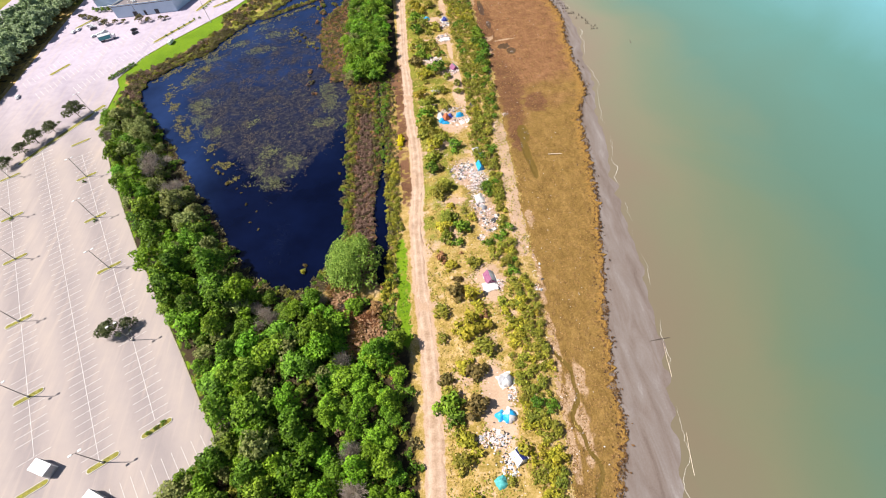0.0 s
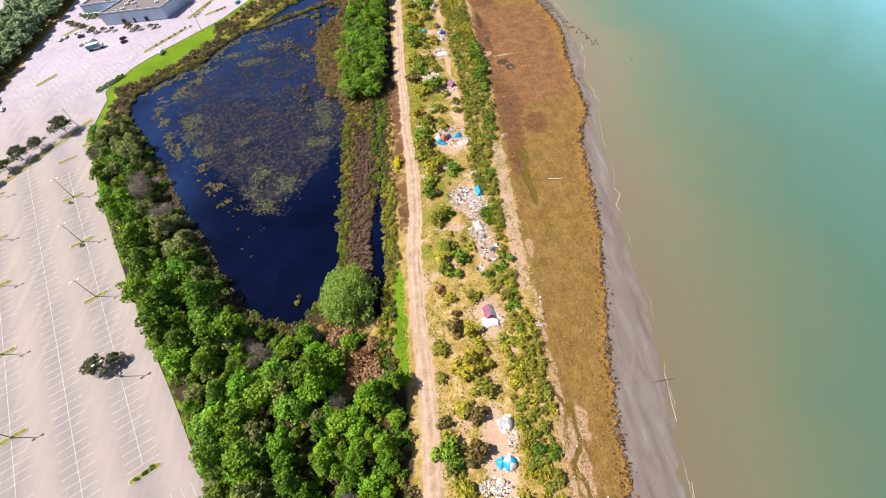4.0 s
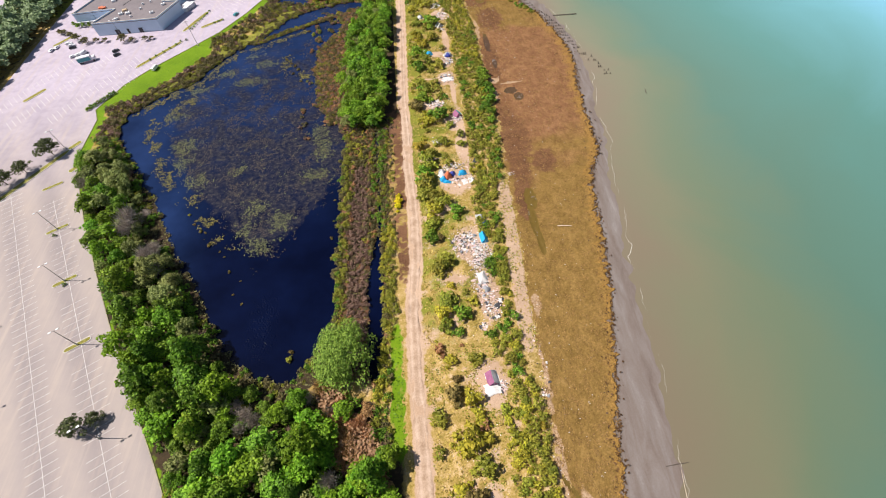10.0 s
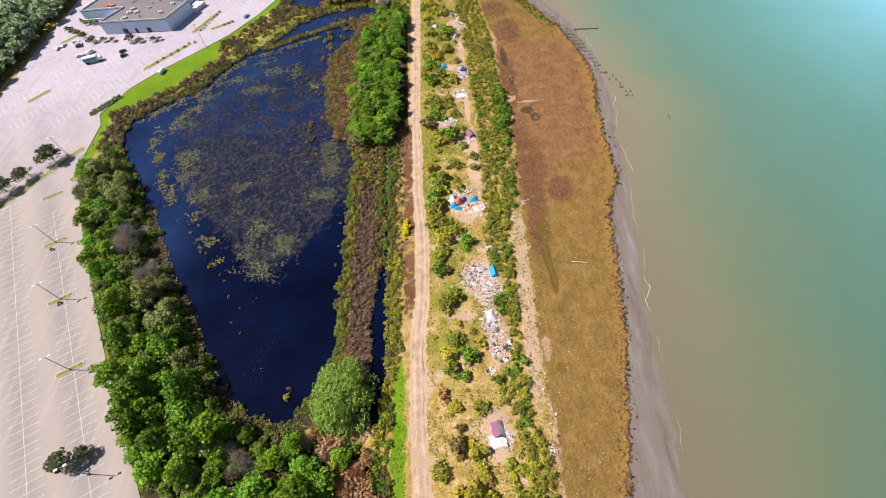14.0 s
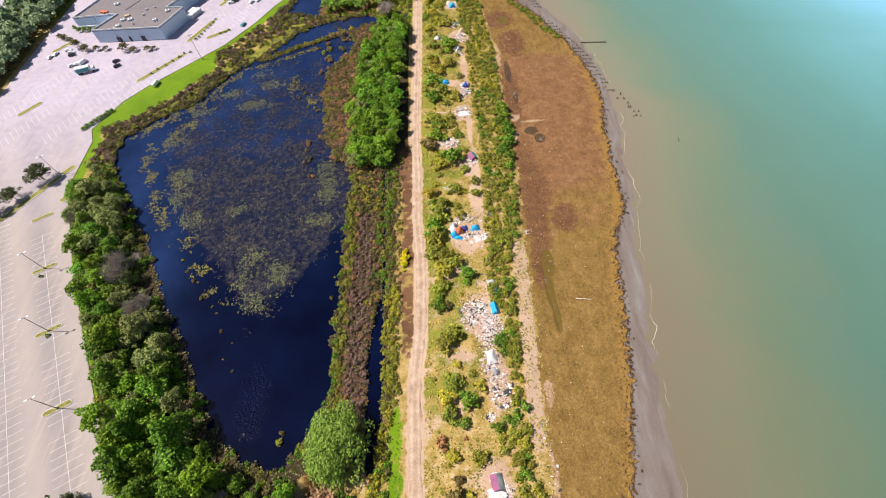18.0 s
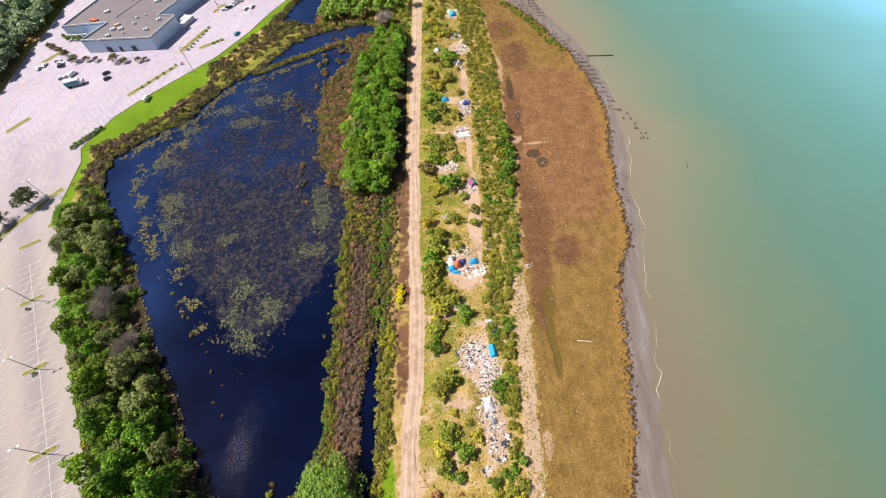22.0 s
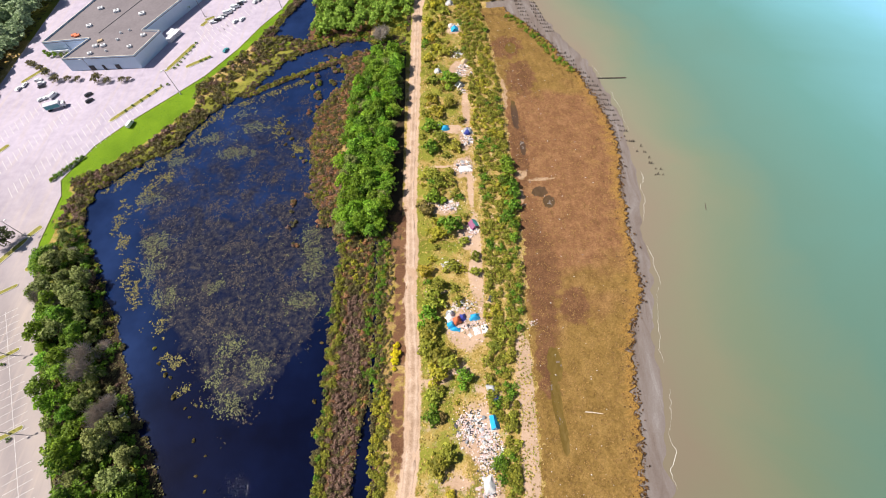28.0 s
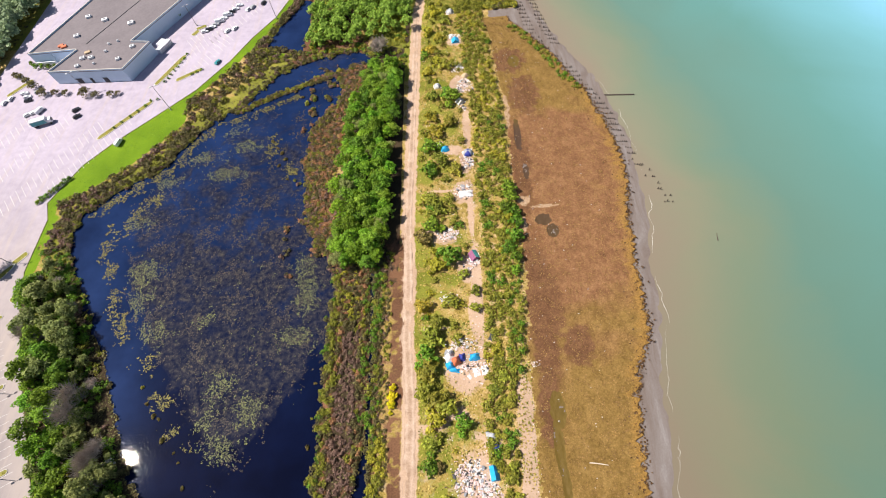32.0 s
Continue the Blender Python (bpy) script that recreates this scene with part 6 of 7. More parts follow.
# ---- vehicles ----
def car(name, label, category, paint, length=4.4, width=1.8, height=1.45, van=False):
    t = thing(name, label, category, "parked cars")
    prof = [(-0.5, 0.28), (-0.5, 0.62), (-0.44, 0.68), (-0.36, 0.98), (0.1, 1.0), (0.24, 0.7), (0.46, 0.6), (0.5, 0.45), (0.5, 0.25)] if not van else \
        [(-0.5, 0.22), (-0.5, 0.96), (-0.47, 1.0), (0.3, 1.0), (0.38, 0.62), (0.48, 0.55), (0.5, 0.25)]
    bm = bmesh.new()
    sides = []
    for s in (-1, 1):
        sides.append([bm.verts.new((x * length, s * width / 2 * (0.82 if z > 0.9 else 1), z * height)) for x, z in prof])
    n = len(prof)
    for i in range(n):
        j = (i + 1) % n
        bm.faces.new((sides[0][i], sides[0][j], sides[1][j], sides[1][i]))
    bm.faces.new(sides[0][::-1])
    bm.faces.new(sides[1])
    bmesh.ops.recalc_face_normals(bm, faces=bm.faces)
    part("body", bm, paint, t)
    for x, z0, z1, tilt in ((0.172, 0.72, 0.97, 1),) if not van else ((0.345, 0.66, 0.94, 1),):
        bm = bmesh.new()
        box(bm, 0, 0, 0, 0.06, width * 0.76, height * 0.36)
        w = part("windscreen", bm, GLASS_DARK, t)
        w.matrix_basis = Matrix.Translation((x * length + 0.13, 0, height * 0.68)) @ Matrix.Rotation(-0.9, 4, "Y")
    for s in (-1, 1):
        bm = bmesh.new()
        box(bm, -0.1 * length if not van else 0.18 * length, s * (width * 0.455), height * 0.7, length * (0.42 if not van else 0.18), 0.06, height * 0.22)
        part("side_window", bm, GLASS_DARK, t)
        for x in (-0.31, 0.32):
            bm = bmesh.new()
            rod(bm, (x * length, s * (width / 2 - 0.2), 0.32), (x * length, s * (width / 2 + 0.02), 0.32), 0.32, 0.32, 12)
            wh = part("wheel", bm, RUBBER, t)
            bm = bmesh.new()
            rod(bm, (x * length, s * (width / 2 + 0.02), 0.32), (x * length, s * (width / 2 + 0.04), 0.32), 0.18, 0.17, 10)
            part("hub", bm, STEEL, wh)
    return t


P_WHITE = surface("white_car_paint", (0.72, 0.73, 0.75), (0.8, 0.8, 0.82), 0.3, 2, 0.3, relief=0.0)
P_DARK = surface("dark_car_paint", (0.012, 0.012, 0.015), (0.025, 0.025, 0.03), 0.3, 2, 0.3, relief=0.0)
P_TEAL = surface("teal_car_paint", (0.03, 0.22, 0.25), (0.05, 0.3, 0.33), 0.3, 2, 0.3, relief=0.0)
P_GREY = surface("silver_car_paint", (0.35, 0.35, 0.37), (0.45, 0.45, 0.47), 0.3, 2, 0.35, relief=0.0)
CARS = {"w": car("car", "white car parked on pale asphalt", "car", P_WHITE), "d": car("car", "dark car parked on pale asphalt", "car", P_DARK),
        "t": car("car", "teal car parked on pale asphalt", "car", P_TEAL), "g": car("car", "silver car parked on pale asphalt", "car", P_GREY),
        "v": car("van", "white panel van parked on pale asphalt", "van", P_WHITE, 5.4, 2.0, 2.2, True)}
for k, x, y, a in (("w", -98.1, 343, 0), ("d", -96.3, 344.3, 0), ("w", -94.8, 346, 0), ("g", -93.6, 347.8, 0), ("v", -92, 350, 0), ("w", -90.4, 352.3, 0), ("v", -88.8, 354.6, 0), ("d", -87.2, 357, 0), ("w", -85.7, 359.2, 0),
                   ("w", -84.3, 362, 0), ("w", -79, 358, 1.0), ("g", -77, 359.6, 1.0), ("d", -71.8, 362.3, 1.0), ("t", -86.2, 319.2, 0.95), ("w", -86.3, 342, 0.8), ("w", -83, 343.4, 0.9), ("v", -118.6, 273.0, 1.1),
                   ("w", -176.5, 308.5, 0), ("w", -173.8, 306, 0), ("d", -172.5, 303.5, 0), ("w", -166, 295.4, 0.5), ("v", -163.4, 296, 0.9), ("w", -168.6, 294.2, 0.5), ("w", -182, 305.6, 1.2), ("w", -184, 303.2, 1.2),
                   ("d", -143.9, 290.6, 0.5), ("d", -146, 294.8, 0.6), ("w", -187, 240, 1.6), ("g", -170, 309, 0.3)):
    put(CARS[k], x, y, 0.8, a + 0.25, 0.025)
for p in CARS.values():
    drop(p)


def box_truck():
    t = thing("box_truck", "long white and green box truck parked on asphalt", "truck")
    bm = bmesh.new()
    box(bm, -0.6, 0, 0.9, 6.6, 2.4, 2.3, 0, 0.05)
    part("cargo_box", bm, LAMP_WHITE, t)
    for s in (-1, 1):
        bm = bmesh.new()
        box(bm, -0.6, s * 1.225, 1.05, 6.2, 0.04, 1.8)
        part("side_panel", bm, P_TEAL, t, "pale teal side panel")
    bm = bmesh.new()
    box(bm, 3.7, 0, 0.6, 1.7, 2.2, 1.7, 0, 0.15)
    cab = part("cab", bm, LAMP_WHITE, t)
    bm = bmesh.new()
    box(bm, 4.56, 0, 1.3, 0.05, 1.9, 0.8)
    part("windscreen", bm, GLASS_DARK, cab)
    for x in (-3.0, -2.0, 3.6):
        for s in (-1, 1):
            bm = bmesh.new()
            rod(bm, (x, s * 0.85, 0.48), (x, s * 1.15, 0.48), 0.48, 0.48, 12)
            part("wheel", bm, RUBBER, t)
    t.matrix_basis = Matrix.Translation((-158.6, 287.7, 0.025)) @ Matrix.Rotation(0.32, 4, "Z")
    return t


box_truck()
BOXC = thing("storage_container", "white storage container standing on the car park", "container", "storage containers")
bm = bmesh.new()
box(bm, 0, 0, 0.08, 5.2, 2.9, 2.5, 0, 0.04)
body = part("body", bm, LAMP_WHITE, BOXC)
for s in (-1, 1):
    for i in range(13):
        bm = bmesh.new()
        box(bm, -2.4 + i * 0.4, s * 1.475, 0.2, 0.14, 0.05, 2.2)
        part("rib", bm, GREY, body)
bm = bmesh.new()
box(bm, 2.63, 0, 0.25, 0.04, 2.5, 2.1)
part("door", bm, GREY, BOXC)
for x, y, a in ((-93.6, 59.3, -0.41), (-77.0, 50.2, -0.5), (-116.5, 331.5, 1.2), (-114.8, 335, 1.2), (-117.5, 335.6, 1.2)):
    put(BOXC, x, y, 1.0 if y < 100 else 0.85, a, 0.02)
drop(BOXC)


# ---- camps on the strip ----
def cloth(w, d, folds, height, seed, n=14, thick=0.0, sag=None):
    """A crumpled sheet with its hem on the ground: heights from a few folds."""
    v, f = [], []
    for j in range(n + 1):
        for i in range(n + 1):
            u, q = i / n * 2 - 1, j / n * 2 - 1
            x, y = u * w / 2 * (1 + 0.08 * math.sin(5 * q + seed)), q * d / 2 * (1 + 0.08 * math.sin(4 * u + seed * 2))
            edge = max(abs(u), abs(q))
            z = (sag(u, q) if sag else height * max(0.0, 1 - edge ** 3)) + folds * (1 - edge ** 6) * (math.sin(6.1 * u + seed + 3 * q) + math.sin(7.3 * q - seed * 1.7 + 2 * u)) * 0.5
            v.append((x, y, max(z, 0.015)))
    m = n + 1
    for j in range(n):
        for i in range(n):
            k = j * m + i
            f.append((k, k + 1, k + m + 1, k + m))
    return v, f


def ridge_tent(name, label, w, d, h, main, trim, seed):
    """A tent: two roof slopes over a ridge, end walls, guy lines and a ground sheet."""
    t = thing(name, label, "tent", "camp tents")
    v, f = cloth(w * 1.1, d * 1.08, 0.05, 0.05, seed, 8)
    mesh_part("ground_sheet", v, f, WHITE, t)
    for s, m in ((-1, main), (1, trim)):
        v, f = [], []
        n = 8
        for j in range(n + 1):
            for i in range(n + 1):
                u, q = i / n, j / n
                y = (q - 0.5) * d * (1 - 0.12 * (1 - u))
                v.append((s * u * w / 2, y, h * (1 - u) ** 0.8 * (1 - 0.1 * math.sin(q * math.pi)) + 0.06 + 0.05 * math.sin(7 * q + seed + u * 3)))
        for j in range(n):
            for i in range(n):
                k = j * (n + 1) + i
                f.append((k, k + 1, k + n + 2, k + n + 1))
        mesh_part("roof_slope", v, f, m, t)
    for s in (-1, 1):
        y = s * d * 0.44
        mesh_part("end_wall", [(-w / 2, y * 1.08, 0.05), (0, y * 1.2, 0.05), (w / 2, y * 1.08, 0.05), (w * 0.22, y, h * 0.48), (0, y * 0.98, h * 0.96), (-w * 0.22, y, h * 0.48)],
                  [(0, 1, 5), (1, 2, 3), (1, 3, 4), (1, 4, 5)], main, t)
        bm = bmesh.new()
        rod(bm, (0, y, h), (0, s * d * 0.75, 0.03), 0.015, 0.015, 4)
        part("guy_line", bm, WHITE, t)
    return t


def dome_tent(name, label, r, h, main, trim, seed):
    t = thing(name, label, "tent", "camp tents")
    for k, m in ((0, main), (1, trim), (2, main), (3, trim)):
        v, f = [], []
        n = 7
        for j in range(n + 1):
            for i in range(n + 1):
                a, q = k * math.pi / 2 + i / n * math.pi / 2 + 0.4, j / n * math.pi / 2
                rr = r * math.cos(q) * (1 - 0.06 * math.sin(i / n * math.pi)) * (1 + 0.04 * math.sin(9 * a + seed))
                v.append((math.cos(a) * rr, math.sin(a) * rr, 0.03 + h * math.sin(q)))
        for j in range(n):
            for i in range(n):
                p = j * (n + 1) + i
                f.append((p, p + 1, p + n + 2, p + n + 1))
        mesh_part("panel", v, f, m, t)
    for a in (0.4, 0.4 + math.pi / 2):
        pts = [(math.cos(a) * math.cos(q) * r * 1.02, math.sin(a) * math.cos(q) * r * 1.02, 0.03 + h * 1.02 * math.sin(q)) for q in np.linspace(0, math.pi, 11)]
        part("pole", tube(pts, 0.025), GREY, t)
    v, f = cloth(r * 2.1, r * 1.9, 0.06, 0.04, seed, 8)
    mesh_part("ground_sheet", v, f, WHITE, t)
    return t


def tarp(name, label, w, d, h, material, seed, group="camp tarpaulins"):
    """A tarpaulin thrown over a low frame: sheet, poles and the heap below it."""
    t = thing(name, label, "tarpaulin", group)
    v, f = cloth(w, d, 0.12, h, seed, 12, sag=lambda u, q: h * (1 - max(abs(u), abs(q)) ** 2.4) * (0.8 + 0.2 * math.cos(3 * u)))
    mesh_part("sheet", v, f, material, t)
    for sx, sy in ((-1, -1), (1, -1), (1, 1), (-1, 1)):
        bm = bmesh.new()
        rod(bm, (sx * w * 0.3, sy * d * 0.3, 0), (sx * w * 0.28, sy * d * 0.28, h * 0.75), 0.03, 0.03, 5)
        part("pole", bm, STEEL, t)
    return t


def place(t, x, y, turn=0.0):
    t.matrix_basis = Matrix.Translation((x, y, gz(x, y) + 0.03)) @ Matrix.Rotation(turn, 4, "Z")
    return t


place(ridge_tent("tent", "faded maroon and white tent on a pale ground sheet", 3.2, 4.0, 2.1, MAUVE, WHITE, 1), 24, 97.0, 0.15)
place(tarp("tarpaulin", "white sheet spread in front of a maroon tent", 4.2, 3.2, 0.5, WHITE, 2), 23.7, 94.2, 0.2)
place(dome_tent("tent", "white and grey-blue dome tent in a dirt clearing", 1.9, 1.6, WHITE, GREY, 3), 23, 66, 0.3)
place(dome_tent("tent", "white and sky-blue dome tent in a dirt clearing", 1.8, 1.5, WHITE, BLUE, 4), 22.2, 57, 0.9)
place(tarp("tarpaulin", "bright blue tarpaulin beside a dome tent", 2.4, 2.2, 0.8, BLUE, 5), 20.2, 57.4, 0.5)
place(ridge_tent("tent", "white ridge tent with navy ends in a clearing", 3.0, 3.2, 1.7, WHITE, NAVY, 6), 22.6, 47.8, 0.5)
place(tarp("tarpaulin", "teal and white shelter sheet in a clearing", 2.8, 2.6, 1.0, TEAL, 7), 17.8, 43, 0.4)
place(ridge_tent("tent", "bright blue ridge tent beside a rubbish heap", 2.4, 3.8, 1.8, BLUE, BLUE, 8), 28.4, 144.6, 0.15)
place(tarp("tarpaulin", "large crumpled white sheet over a rubbish heap", 2.9, 4.2, 1.2, WHITE, 9), 25.8, 129.4, 0.2)
place(tarp("tarpaulin", "crumpled white and grey sheet over belongings", 2.2, 2.4, 1.0, GREY, 10), 26.4, 125.0, 0.8)
place(tarp("tarpaulin", "dark brown blanket spread on bare dirt", 2.0, 1.8, 0.2, DARK, 11), 29.2, 119, 0.6)
place(tarp("tarpaulin", "grey-blue sheet over belongings by the embankment", 3.0, 3.0, 1.0, GREY, 12), 28.4, 153.6, 0.2)
place(tarp("tarpaulin", "sky-blue sheet over a crowded camp shelter", 2.6, 2.3, 1.5, BLUE, 13), 17.6, 173.4, 0.2)
place(tarp("tarpaulin", "crumpled white sheet beside a sky-blue shelter", 2.8, 2.6, 1.2, WHITE, 35), 17.4, 175.6, 0.5)
place(tarp("tarpaulin", "navy blue sheet beside a rubbish heap", 2.2, 2.8, 0.9, NAVY, 36), 29.2, 151.4, 0.3)
place(tarp("tarpaulin", "dark grey sheet by the embankment scrub", 1.6, 2.4, 0.3, DARK, 37), 30.4, 181.5, -0.5)
place(dome_tent("tent", "white dome tent behind a sky-blue shelter", 1.4, 1.5, WHITE, GREY, 33), 17.2, 177, 0.2)
place(tarp("tarpaulin", "orange cover draped over a large white tent", 2.8, 2.6, 2.5, ORANGE, 14), 19.4, 174.6, 0.4)
place(tarp("tarpaulin", "navy blue sheet hung beside a white tent", 1.8, 2.4, 1.4, NAVY, 15), 21.2, 175.6, 0.1)
place(tarp("tarpaulin", "bright blue tarpaulin stretched over a camp shelter", 3.2, 2.2, 1.4, BLUE, 16), 24.8, 175.6, 0.1)
place(tarp("tarpaulin", "bright blue tarpaulin at the foot of a white tent", 3.0, 1.3, 0.9, BLUE, 17), 18.8, 172.0, -0.2)
place(tarp("tarpaulin", "flat white sheet spread on bare dirt", 2.2, 2.6, 0.15, WHITE, 18), 25.4, 171.2, 0.2)
place(tarp("tarpaulin", "flat white sheet spread on bare dirt", 2.0, 2.8, 0.15, WHITE, 19), 27.7, 171.6, 0.1)
place(ridge_tent("tent", "red and blue ridge tent among scrub bushes", 3.2, 3.4, 1.8, MAUVE, TEAL, 20), 26.6, 209.6, 0.4)
place(tarp("tarpaulin", "torn white sheet heaped beside scrub bushes", 2.6, 2.8, 0.7, WHITE, 21), 17.6, 194.6, 0.4)
place(tarp("tarpaulin", "bright blue tarpaulin roof over a camp shelter", 3.4, 2.7, 1.5, BLUE, 22), 18, 256.6, 0.25)
place(dome_tent("tent", "navy blue dome tent with a white fly", 1.9, 1.6, NAVY, GREY, 23), 26.8, 254, 0.3)
place(tarp("tarpaulin", "pale crumpled sheeting over a long rubbish heap", 4.6, 2.8, 0.7, WHITE, 24), 25.0, 235.2, 0.05)
place(ridge_tent("tent", "white and pale blue ridge tent beside scrub bushes", 3.2, 2.6, 1.6, WHITE, GREY, 25), 25, 281.4, 0.5)
place(dome_tent("tent", "small white tent beside the track", 1.5, 1.3, WHITE, GREY, 26), 15.7, 291.5, 0.2)
place(tarp("tarpaulin", "cream awning over a crowded camp", 3.4, 2.6, 1.4, TAN, 27), 28, 296.6, 0.3)
place(tarp("tarpaulin", "white sheeting over a crowded camp", 3.2, 3.6, 1.1, WHITE, 28), 25, 303, 0.3)
place(ridge_tent("tent", "bright blue tent in dry yellow grass", 3.4, 2.8, 1.6, BLUE, BLUE, 29), 24.4, 319.6, 0.1)
place(tarp("tarpaulin", "white sheet behind a blue tent", 2.6, 2.6, 0.9, WHITE, 30), 22.8, 323.4, 0.1)
place(dome_tent("tent", "white dome tent at the strip's far end", 1.8, 1.5, WHITE, GREY, 31), 22.5, 341, 0.1)


# ---- loose rubbish: bags, boxes, cloths and boards, each a part of its heap ----
def lump(seed):
    rng_ = np.random.RandomState(seed)
    bm = bmesh.new()
    bmesh.ops.create_icosphere(bm, subdivisions=1, radius=0.5)
    for v in bm.verts:
        v.co *= rng_.uniform(0.7, 1.2)
        v.co.z = max(v.co.z * 0.6, -0.12)
    me = bpy.data.meshes.new("bag")
    bm.to_mesh(me)
    bm.free()
    return me


def crate(seed):
    bm = bmesh.new()
    box(bm, 0, 0, 0, 0.9, 0.6, 0.5, 0, 0.03)
    me = bpy.data.meshes.new("crate")
    bm.to_mesh(me)
    bm.free()
    return me


def rag(seed):
    v, f = cloth(1.3, 1.0, 0.12, 0.12, seed, 4)
    me = bpy.data.meshes.new("rag")
    me.from_pydata(v, [], f)
    return me


def plank(seed):
    bm = bmesh.new()
    box(bm, 0, 0, 0, 1.7, 0.22, 0.06, 0, 0.01)
    me = bpy.data.meshes.new("board")
    bm.to_mesh(me)
    bm.free()
    return me


PIECES = {}
for kind, maker, mats in (("bag", lump, (WHITE, WHITE, DARK, PINK, PINK)), ("crate", crate, (WHITE, TAN, GREY)), ("rag", rag, (WHITE, WHITE, PINK, PINK, DARK, TAN, GREY)), ("board", plank, (TAN, DRIFT, DARK))):
    for i, m in enumerate(mats):
        me = maker(i + 3)
        me.materials.append(m)
        PIECES.setdefault(kind, []).append(me)
rng = np.random.RandomState(77)
CAMPS = [(22.0, 143.5, 3.8, 4.0, 110), (27.2, 138, 2.8, 4.2, 95), (25.6, 128, 2.4, 5.0, 60), (27.5, 119.5, 3.0, 4.5, 44), (29.0, 151.5, 1.8, 3.5, 34), (24.5, 134.5, 2.0, 2.5, 24), (24, 112.8, 1.0, 1.2, 10), (22, 179.6, 4.0, 1.8, 34), (24, 173, 4.6, 3.2, 34), (18, 218.6, 3.2, 2.2, 34), (25.6, 207, 2.6, 2.2, 18),
         (18.2, 194.4, 2.4, 2.0, 22), (24.8, 236, 3.0, 2.8, 40), (26.4, 249.6, 2.0, 3.4, 34), (15.6, 258.6, 1.8, 1.8, 12), (27.4, 291, 3.2, 4.0, 40), (24.2, 302, 2.6, 3.0, 24), (24, 322, 3.0, 2.2, 22), (18, 52.4, 3.2, 2.0, 36),
         (24.2, 62, 1.0, 2.0, 12), (20, 46.4, 2.0, 2.4, 18), (26.6, 95, 1.2, 1.6, 10), (26, 278, 1.4, 2.0, 12), (38.6, 104, 1.2, 9, 6), (42.6, 172.6, 1.0, 1.2, 7), (37.2, 91.6, 0.9, 0.9, 6)]
for cx, cy, rx_, ry_, n in [(c[0], c[1], c[2] * 1.15, c[3] * 1.1, int(c[4] * (1.7 if c[1] < 200 else 2.6))) for c in CAMPS]:
    heap = thing("rubbish_heap", "scattered heap of white, pink and grey rubbish on bare dirt", "rubbish", "rubbish heaps", at=Matrix.Translation((cx, cy, gz(cx, cy))))
    for _ in range(n):
        a, q = rng.uniform(0, 6.28), rng.uniform(0, 1) ** 0.6
        x, y = math.cos(a) * q * rx_, math.sin(a) * q * ry_
        kind = rng.choice(["bag", "crate", "rag", "rag", "rag", "board"])
        me = PIECES[kind][rng.randint(len(PIECES[kind]))]
        o = new(kind, me)
        o.parent = heap
        s = rng.choice((0.22, 0.32, 0.45, 0.6, 0.9)) * rng.uniform(0.85, 1.15)
        zz = gz(cx + x, cy + y) - gz(cx, cy)
        o.matrix_basis = Matrix.Translation((x, y, zz + 0.05)) @ Matrix.Rotation(rng.uniform(0, 6.28), 4, "Z") @ Matrix.Rotation(rng.uniform(-0.15, 0.15), 4, "X") @ Matrix.Diagonal((s, s, s, 1))
# small litter over the strip and the marsh
v, f = [], []
for _ in range(1300):
    if rng.rand() < 0.72:
        x, y = rng.uniform(9, 36), rng.uniform(38, 350)
        if rng.rand() < 0.5:
            c = CAMP_PATCHES[rng.randint(len(CAMP_PATCHES))]
            x, y = c[0] + rng.normal() * c[2] * 0.9, c[1] + rng.normal() * c[3] * 0.9
        z = gz(x, y) + 0.06
    else:
        y = rng.uniform(40, 325)
        m0, m1 = float(at_y(MARSH_LEFT, y)), float(at_y(MARSH_RIGHT, y))
        x = m0 + (m1 - m0) * rng.uniform(0, 0.85) ** 1.7
        z = -0.02
    a, s = rng.uniform(0, 6.28), rng.uniform(0.06, 0.24)
    k = len(v)
    for i in range(4):
        q = a + i * 1.57
        v.append((x + math.cos(q) * s * rng.uniform(0.6, 1.2), y + math.sin(q) * s * rng.uniform(0.4, 1.0), z + rng.uniform(0, 0.08)))
    f.append((k, k + 1, k + 2, k + 3))
for m, count, words in ((WHITE, 900, "white scraps strewn thickly over the camp clearings"), (PINK, 1300, "pinkish scraps strewn thickly over the camp clearings"), (DARK, 900, "dark scraps strewn over the camp clearings")):
    sv, sf = [], []
    weight = np.array([c[4] for c in CAMPS], float)
    for j in rng.choice(len(CAMPS), count, p=weight / weight.sum()):
        c = CAMPS[j]
        x, y = c[0] + rng.normal() * c[2] * 0.6, c[1] + rng.normal() * c[3] * 0.6
        a, q, z = rng.uniform(0, 6.28), rng.uniform(0.1, 0.34), gz(x, y) + rng.uniform(0.04, 0.3)
        k = len(sv)
        for i in range(4):
            sv.append((x + math.cos(a + i * 1.57) * q * rng.uniform(0.6, 1.2), y + math.sin(a + i * 1.57) * q * rng.uniform(0.4, 1.0), z + rng.uniform(-0.06, 0.1)))
        sf.append((k, k + 1, k + 2, k + 3))
    tagged(mesh_part("litter", sv, sf, m), words, "litter", kind="stuff")
tagged(mesh_part("litter", v, f, WHITE), "small pale scraps of litter strewn over scrub and marsh", "litter", kind="stuff")

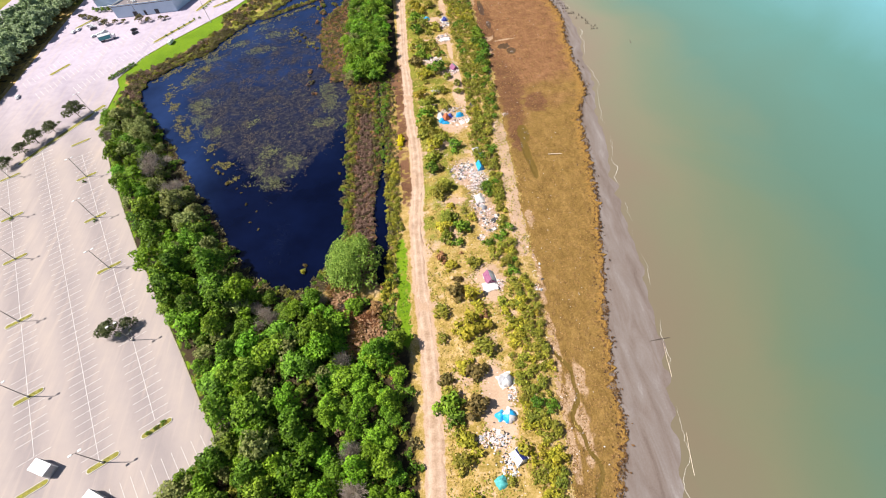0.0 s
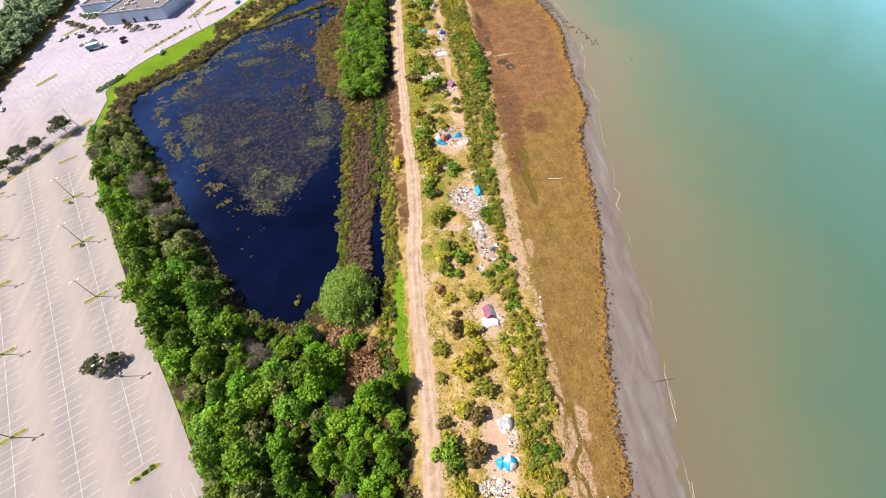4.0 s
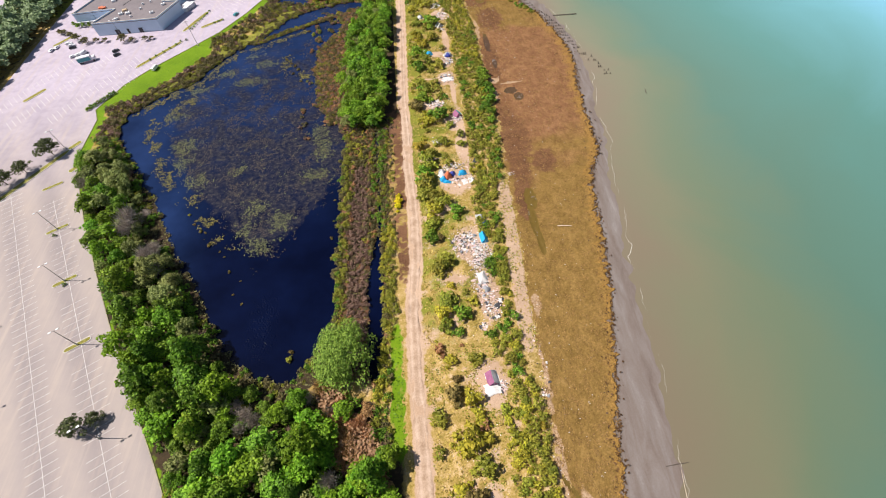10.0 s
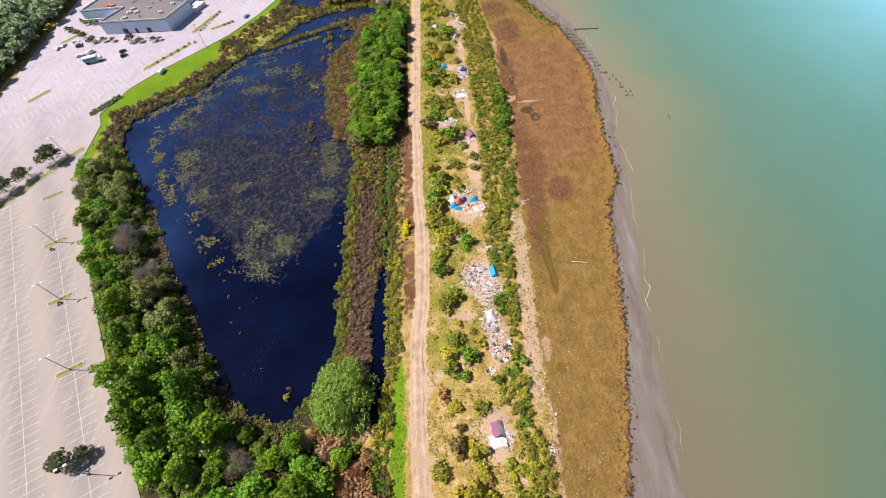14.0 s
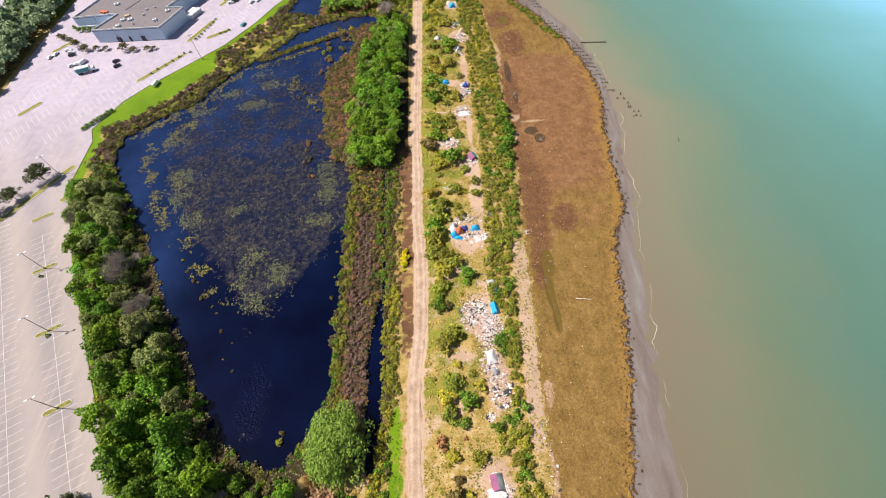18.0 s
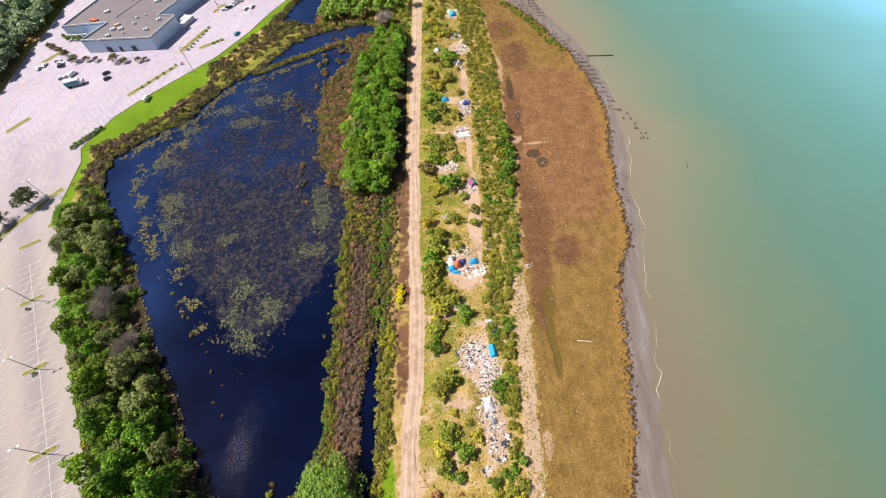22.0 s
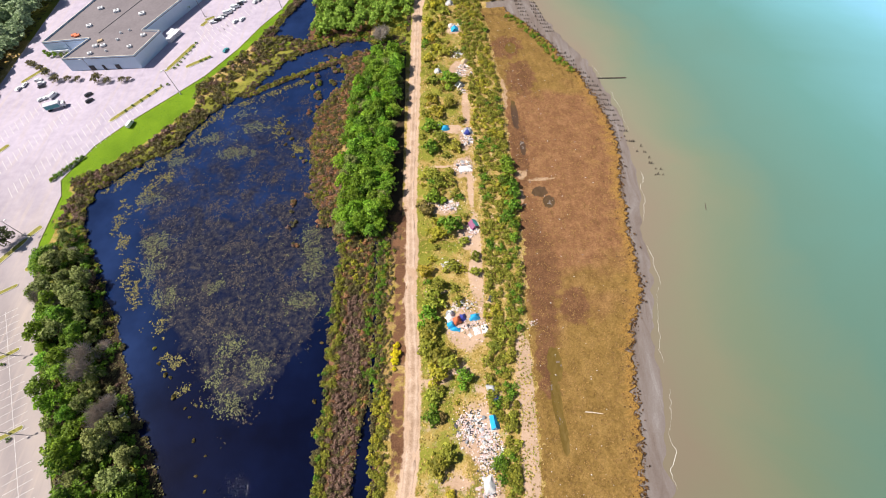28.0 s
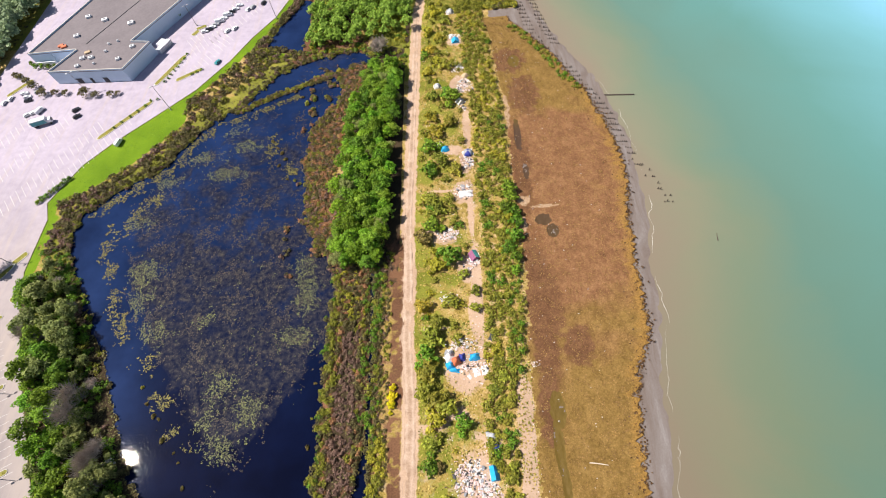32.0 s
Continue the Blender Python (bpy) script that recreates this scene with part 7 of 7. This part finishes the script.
# ---- shore: old pilings, a pier, stakes and drift logs ----
PILE_LINE = [(50, 372), (55, 345), (58, 326), (61.5, 313.5), (71.4, 297.4), (78.0, 281.5), (82.6, 269.5), (84.3, 257.5), (86.5, 248.6), (89.9, 241.1), (93.2, 233), (95.2, 226.3)]
pl = np.array(PILE_LINE)
seg = np.concatenate([[0], np.cumsum(np.hypot(*np.diff(pl, axis=0).T))])
PILE = []
for i in range(3):
    bm = bmesh.new()
    rod(bm, (0, 0, -1.0), (0.06 * i, 0.05, 0.7 + 0.25 * i), 0.21, 0.16, 7)
    me = bpy.data.meshes.new("piling")
    bm.to_mesh(me)
    bm.free()
    me.materials.append(WOOD)
    PILE.append(me)
rows = [(s, 0.0) for s in np.arange(0, seg[-1], 3.0)] + [(s, 6.5) for s in np.arange(2, 62, 3.0)]
for s, aside in rows:
    x, y = np.interp(s, seg, pl[:, 0]) + aside, np.interp(s, seg, pl[:, 1])
    worn = 0.08 if s < 122 else 0.12 + 0.5 * (s - 122) / (seg[-1] - 122)
    for k in range(5):
        if rng.rand() < worn:
            continue
        o = tagged(new("piling", PILE[rng.randint(3)]), "weathered dark timber piling standing in tidal mud", "piling", "old pilings")
        o.matrix_basis = Matrix.Translation((x - 1.6 + k * 0.8 + rng.uniform(-0.15, 0.15), y - k * 0.12 + rng.uniform(-0.2, 0.2), -0.75)) @ Matrix.Rotation(rng.uniform(0, 6), 4, "Z")
pier = thing("pier", "narrow dark timber pier reaching into the bay", "pier")
bm = bmesh.new()
box(bm, 88.8, 279.5, -0.38, 11.6, 0.4, 0.12, -0.09)
part("walkway", bm, WOOD, pier)
for i in range(7):
    bm = bmesh.new()
    rod(bm, (83.4 + i * 1.8, 280.0 - i * 0.16, -1.6), (83.4 + i * 1.8, 280.0 - i * 0.16, -0.1), 0.12, 0.11, 6)
    part("post", bm, WOOD, pier)


def drift_log(label, x, y, z, length, r, turn, material):
    bm = bmesh.new()
    rod(bm, (-length / 2, 0, r), (0, 0.08, r * 1.1), r, r * 0.9, 7)
    rod(bm, (0, 0.08, r * 1.1), (length / 2, 0, r * 0.9), r * 0.9, r * 0.55, 7)
    o = tagged(part("drift_log", bm, material), label, "log", "drift logs")
    o.matrix_basis = Matrix.Translation((x, y, z)) @ Matrix.Rotation(turn, 4, "Z")


drift_log("long pale driftwood log lying on the marsh", 55.8, 146.0, -0.06, 4.8, 0.17, -0.15, DRIFT)
drift_log("dark driftwood pole at the water's edge", 64.6, 71.6, -0.7, 5.6, 0.13, 0.06, WOOD)
drift_log("dark driftwood stump afloat near the shore", 106.4, 212, -0.74, 3.0, 0.13, 1.4, WOOD)
drift_log("pale short log stranded on the mud", 45, 217, -0.05, 2.0, 0.12, 0.4, DRIFT)
drift_log("pale driftwood pole at the water's edge", 60.8, 44, -0.68, 9.0, 0.07, 1.35, DRIFT)
drift_log("pale driftwood pole at the water's edge", 64.5, 66, -0.68, 9.0, 0.06, 1.42, DRIFT)
# thin pale tide line where the water meets the mud
v, f = [], []
ty = np.arange(30, 300, 0.8)
tx = at_y(SHORE_LINE, ty) + 0.9 * waves(ty, ty * 0, 14, 61) + 0.3 * waves(ty, ty * 0, 3, 62)
for i, (x, y) in enumerate(zip(tx, ty)):
    w = 0.05 * max(0.0, waves(y, 0.0, 24, 63) + 0.25)
    v += [(x - w + 1.8, y, -0.645), (x + w + 1.8, y, -0.645)]
    if i:
        k = 2 * i
        f.append((k - 2, k - 1, k + 1, k))
tagged(mesh_part("tide_line", v, f, FOAM), "thin pale line of foam along the shore", "foam", kind="stuff")
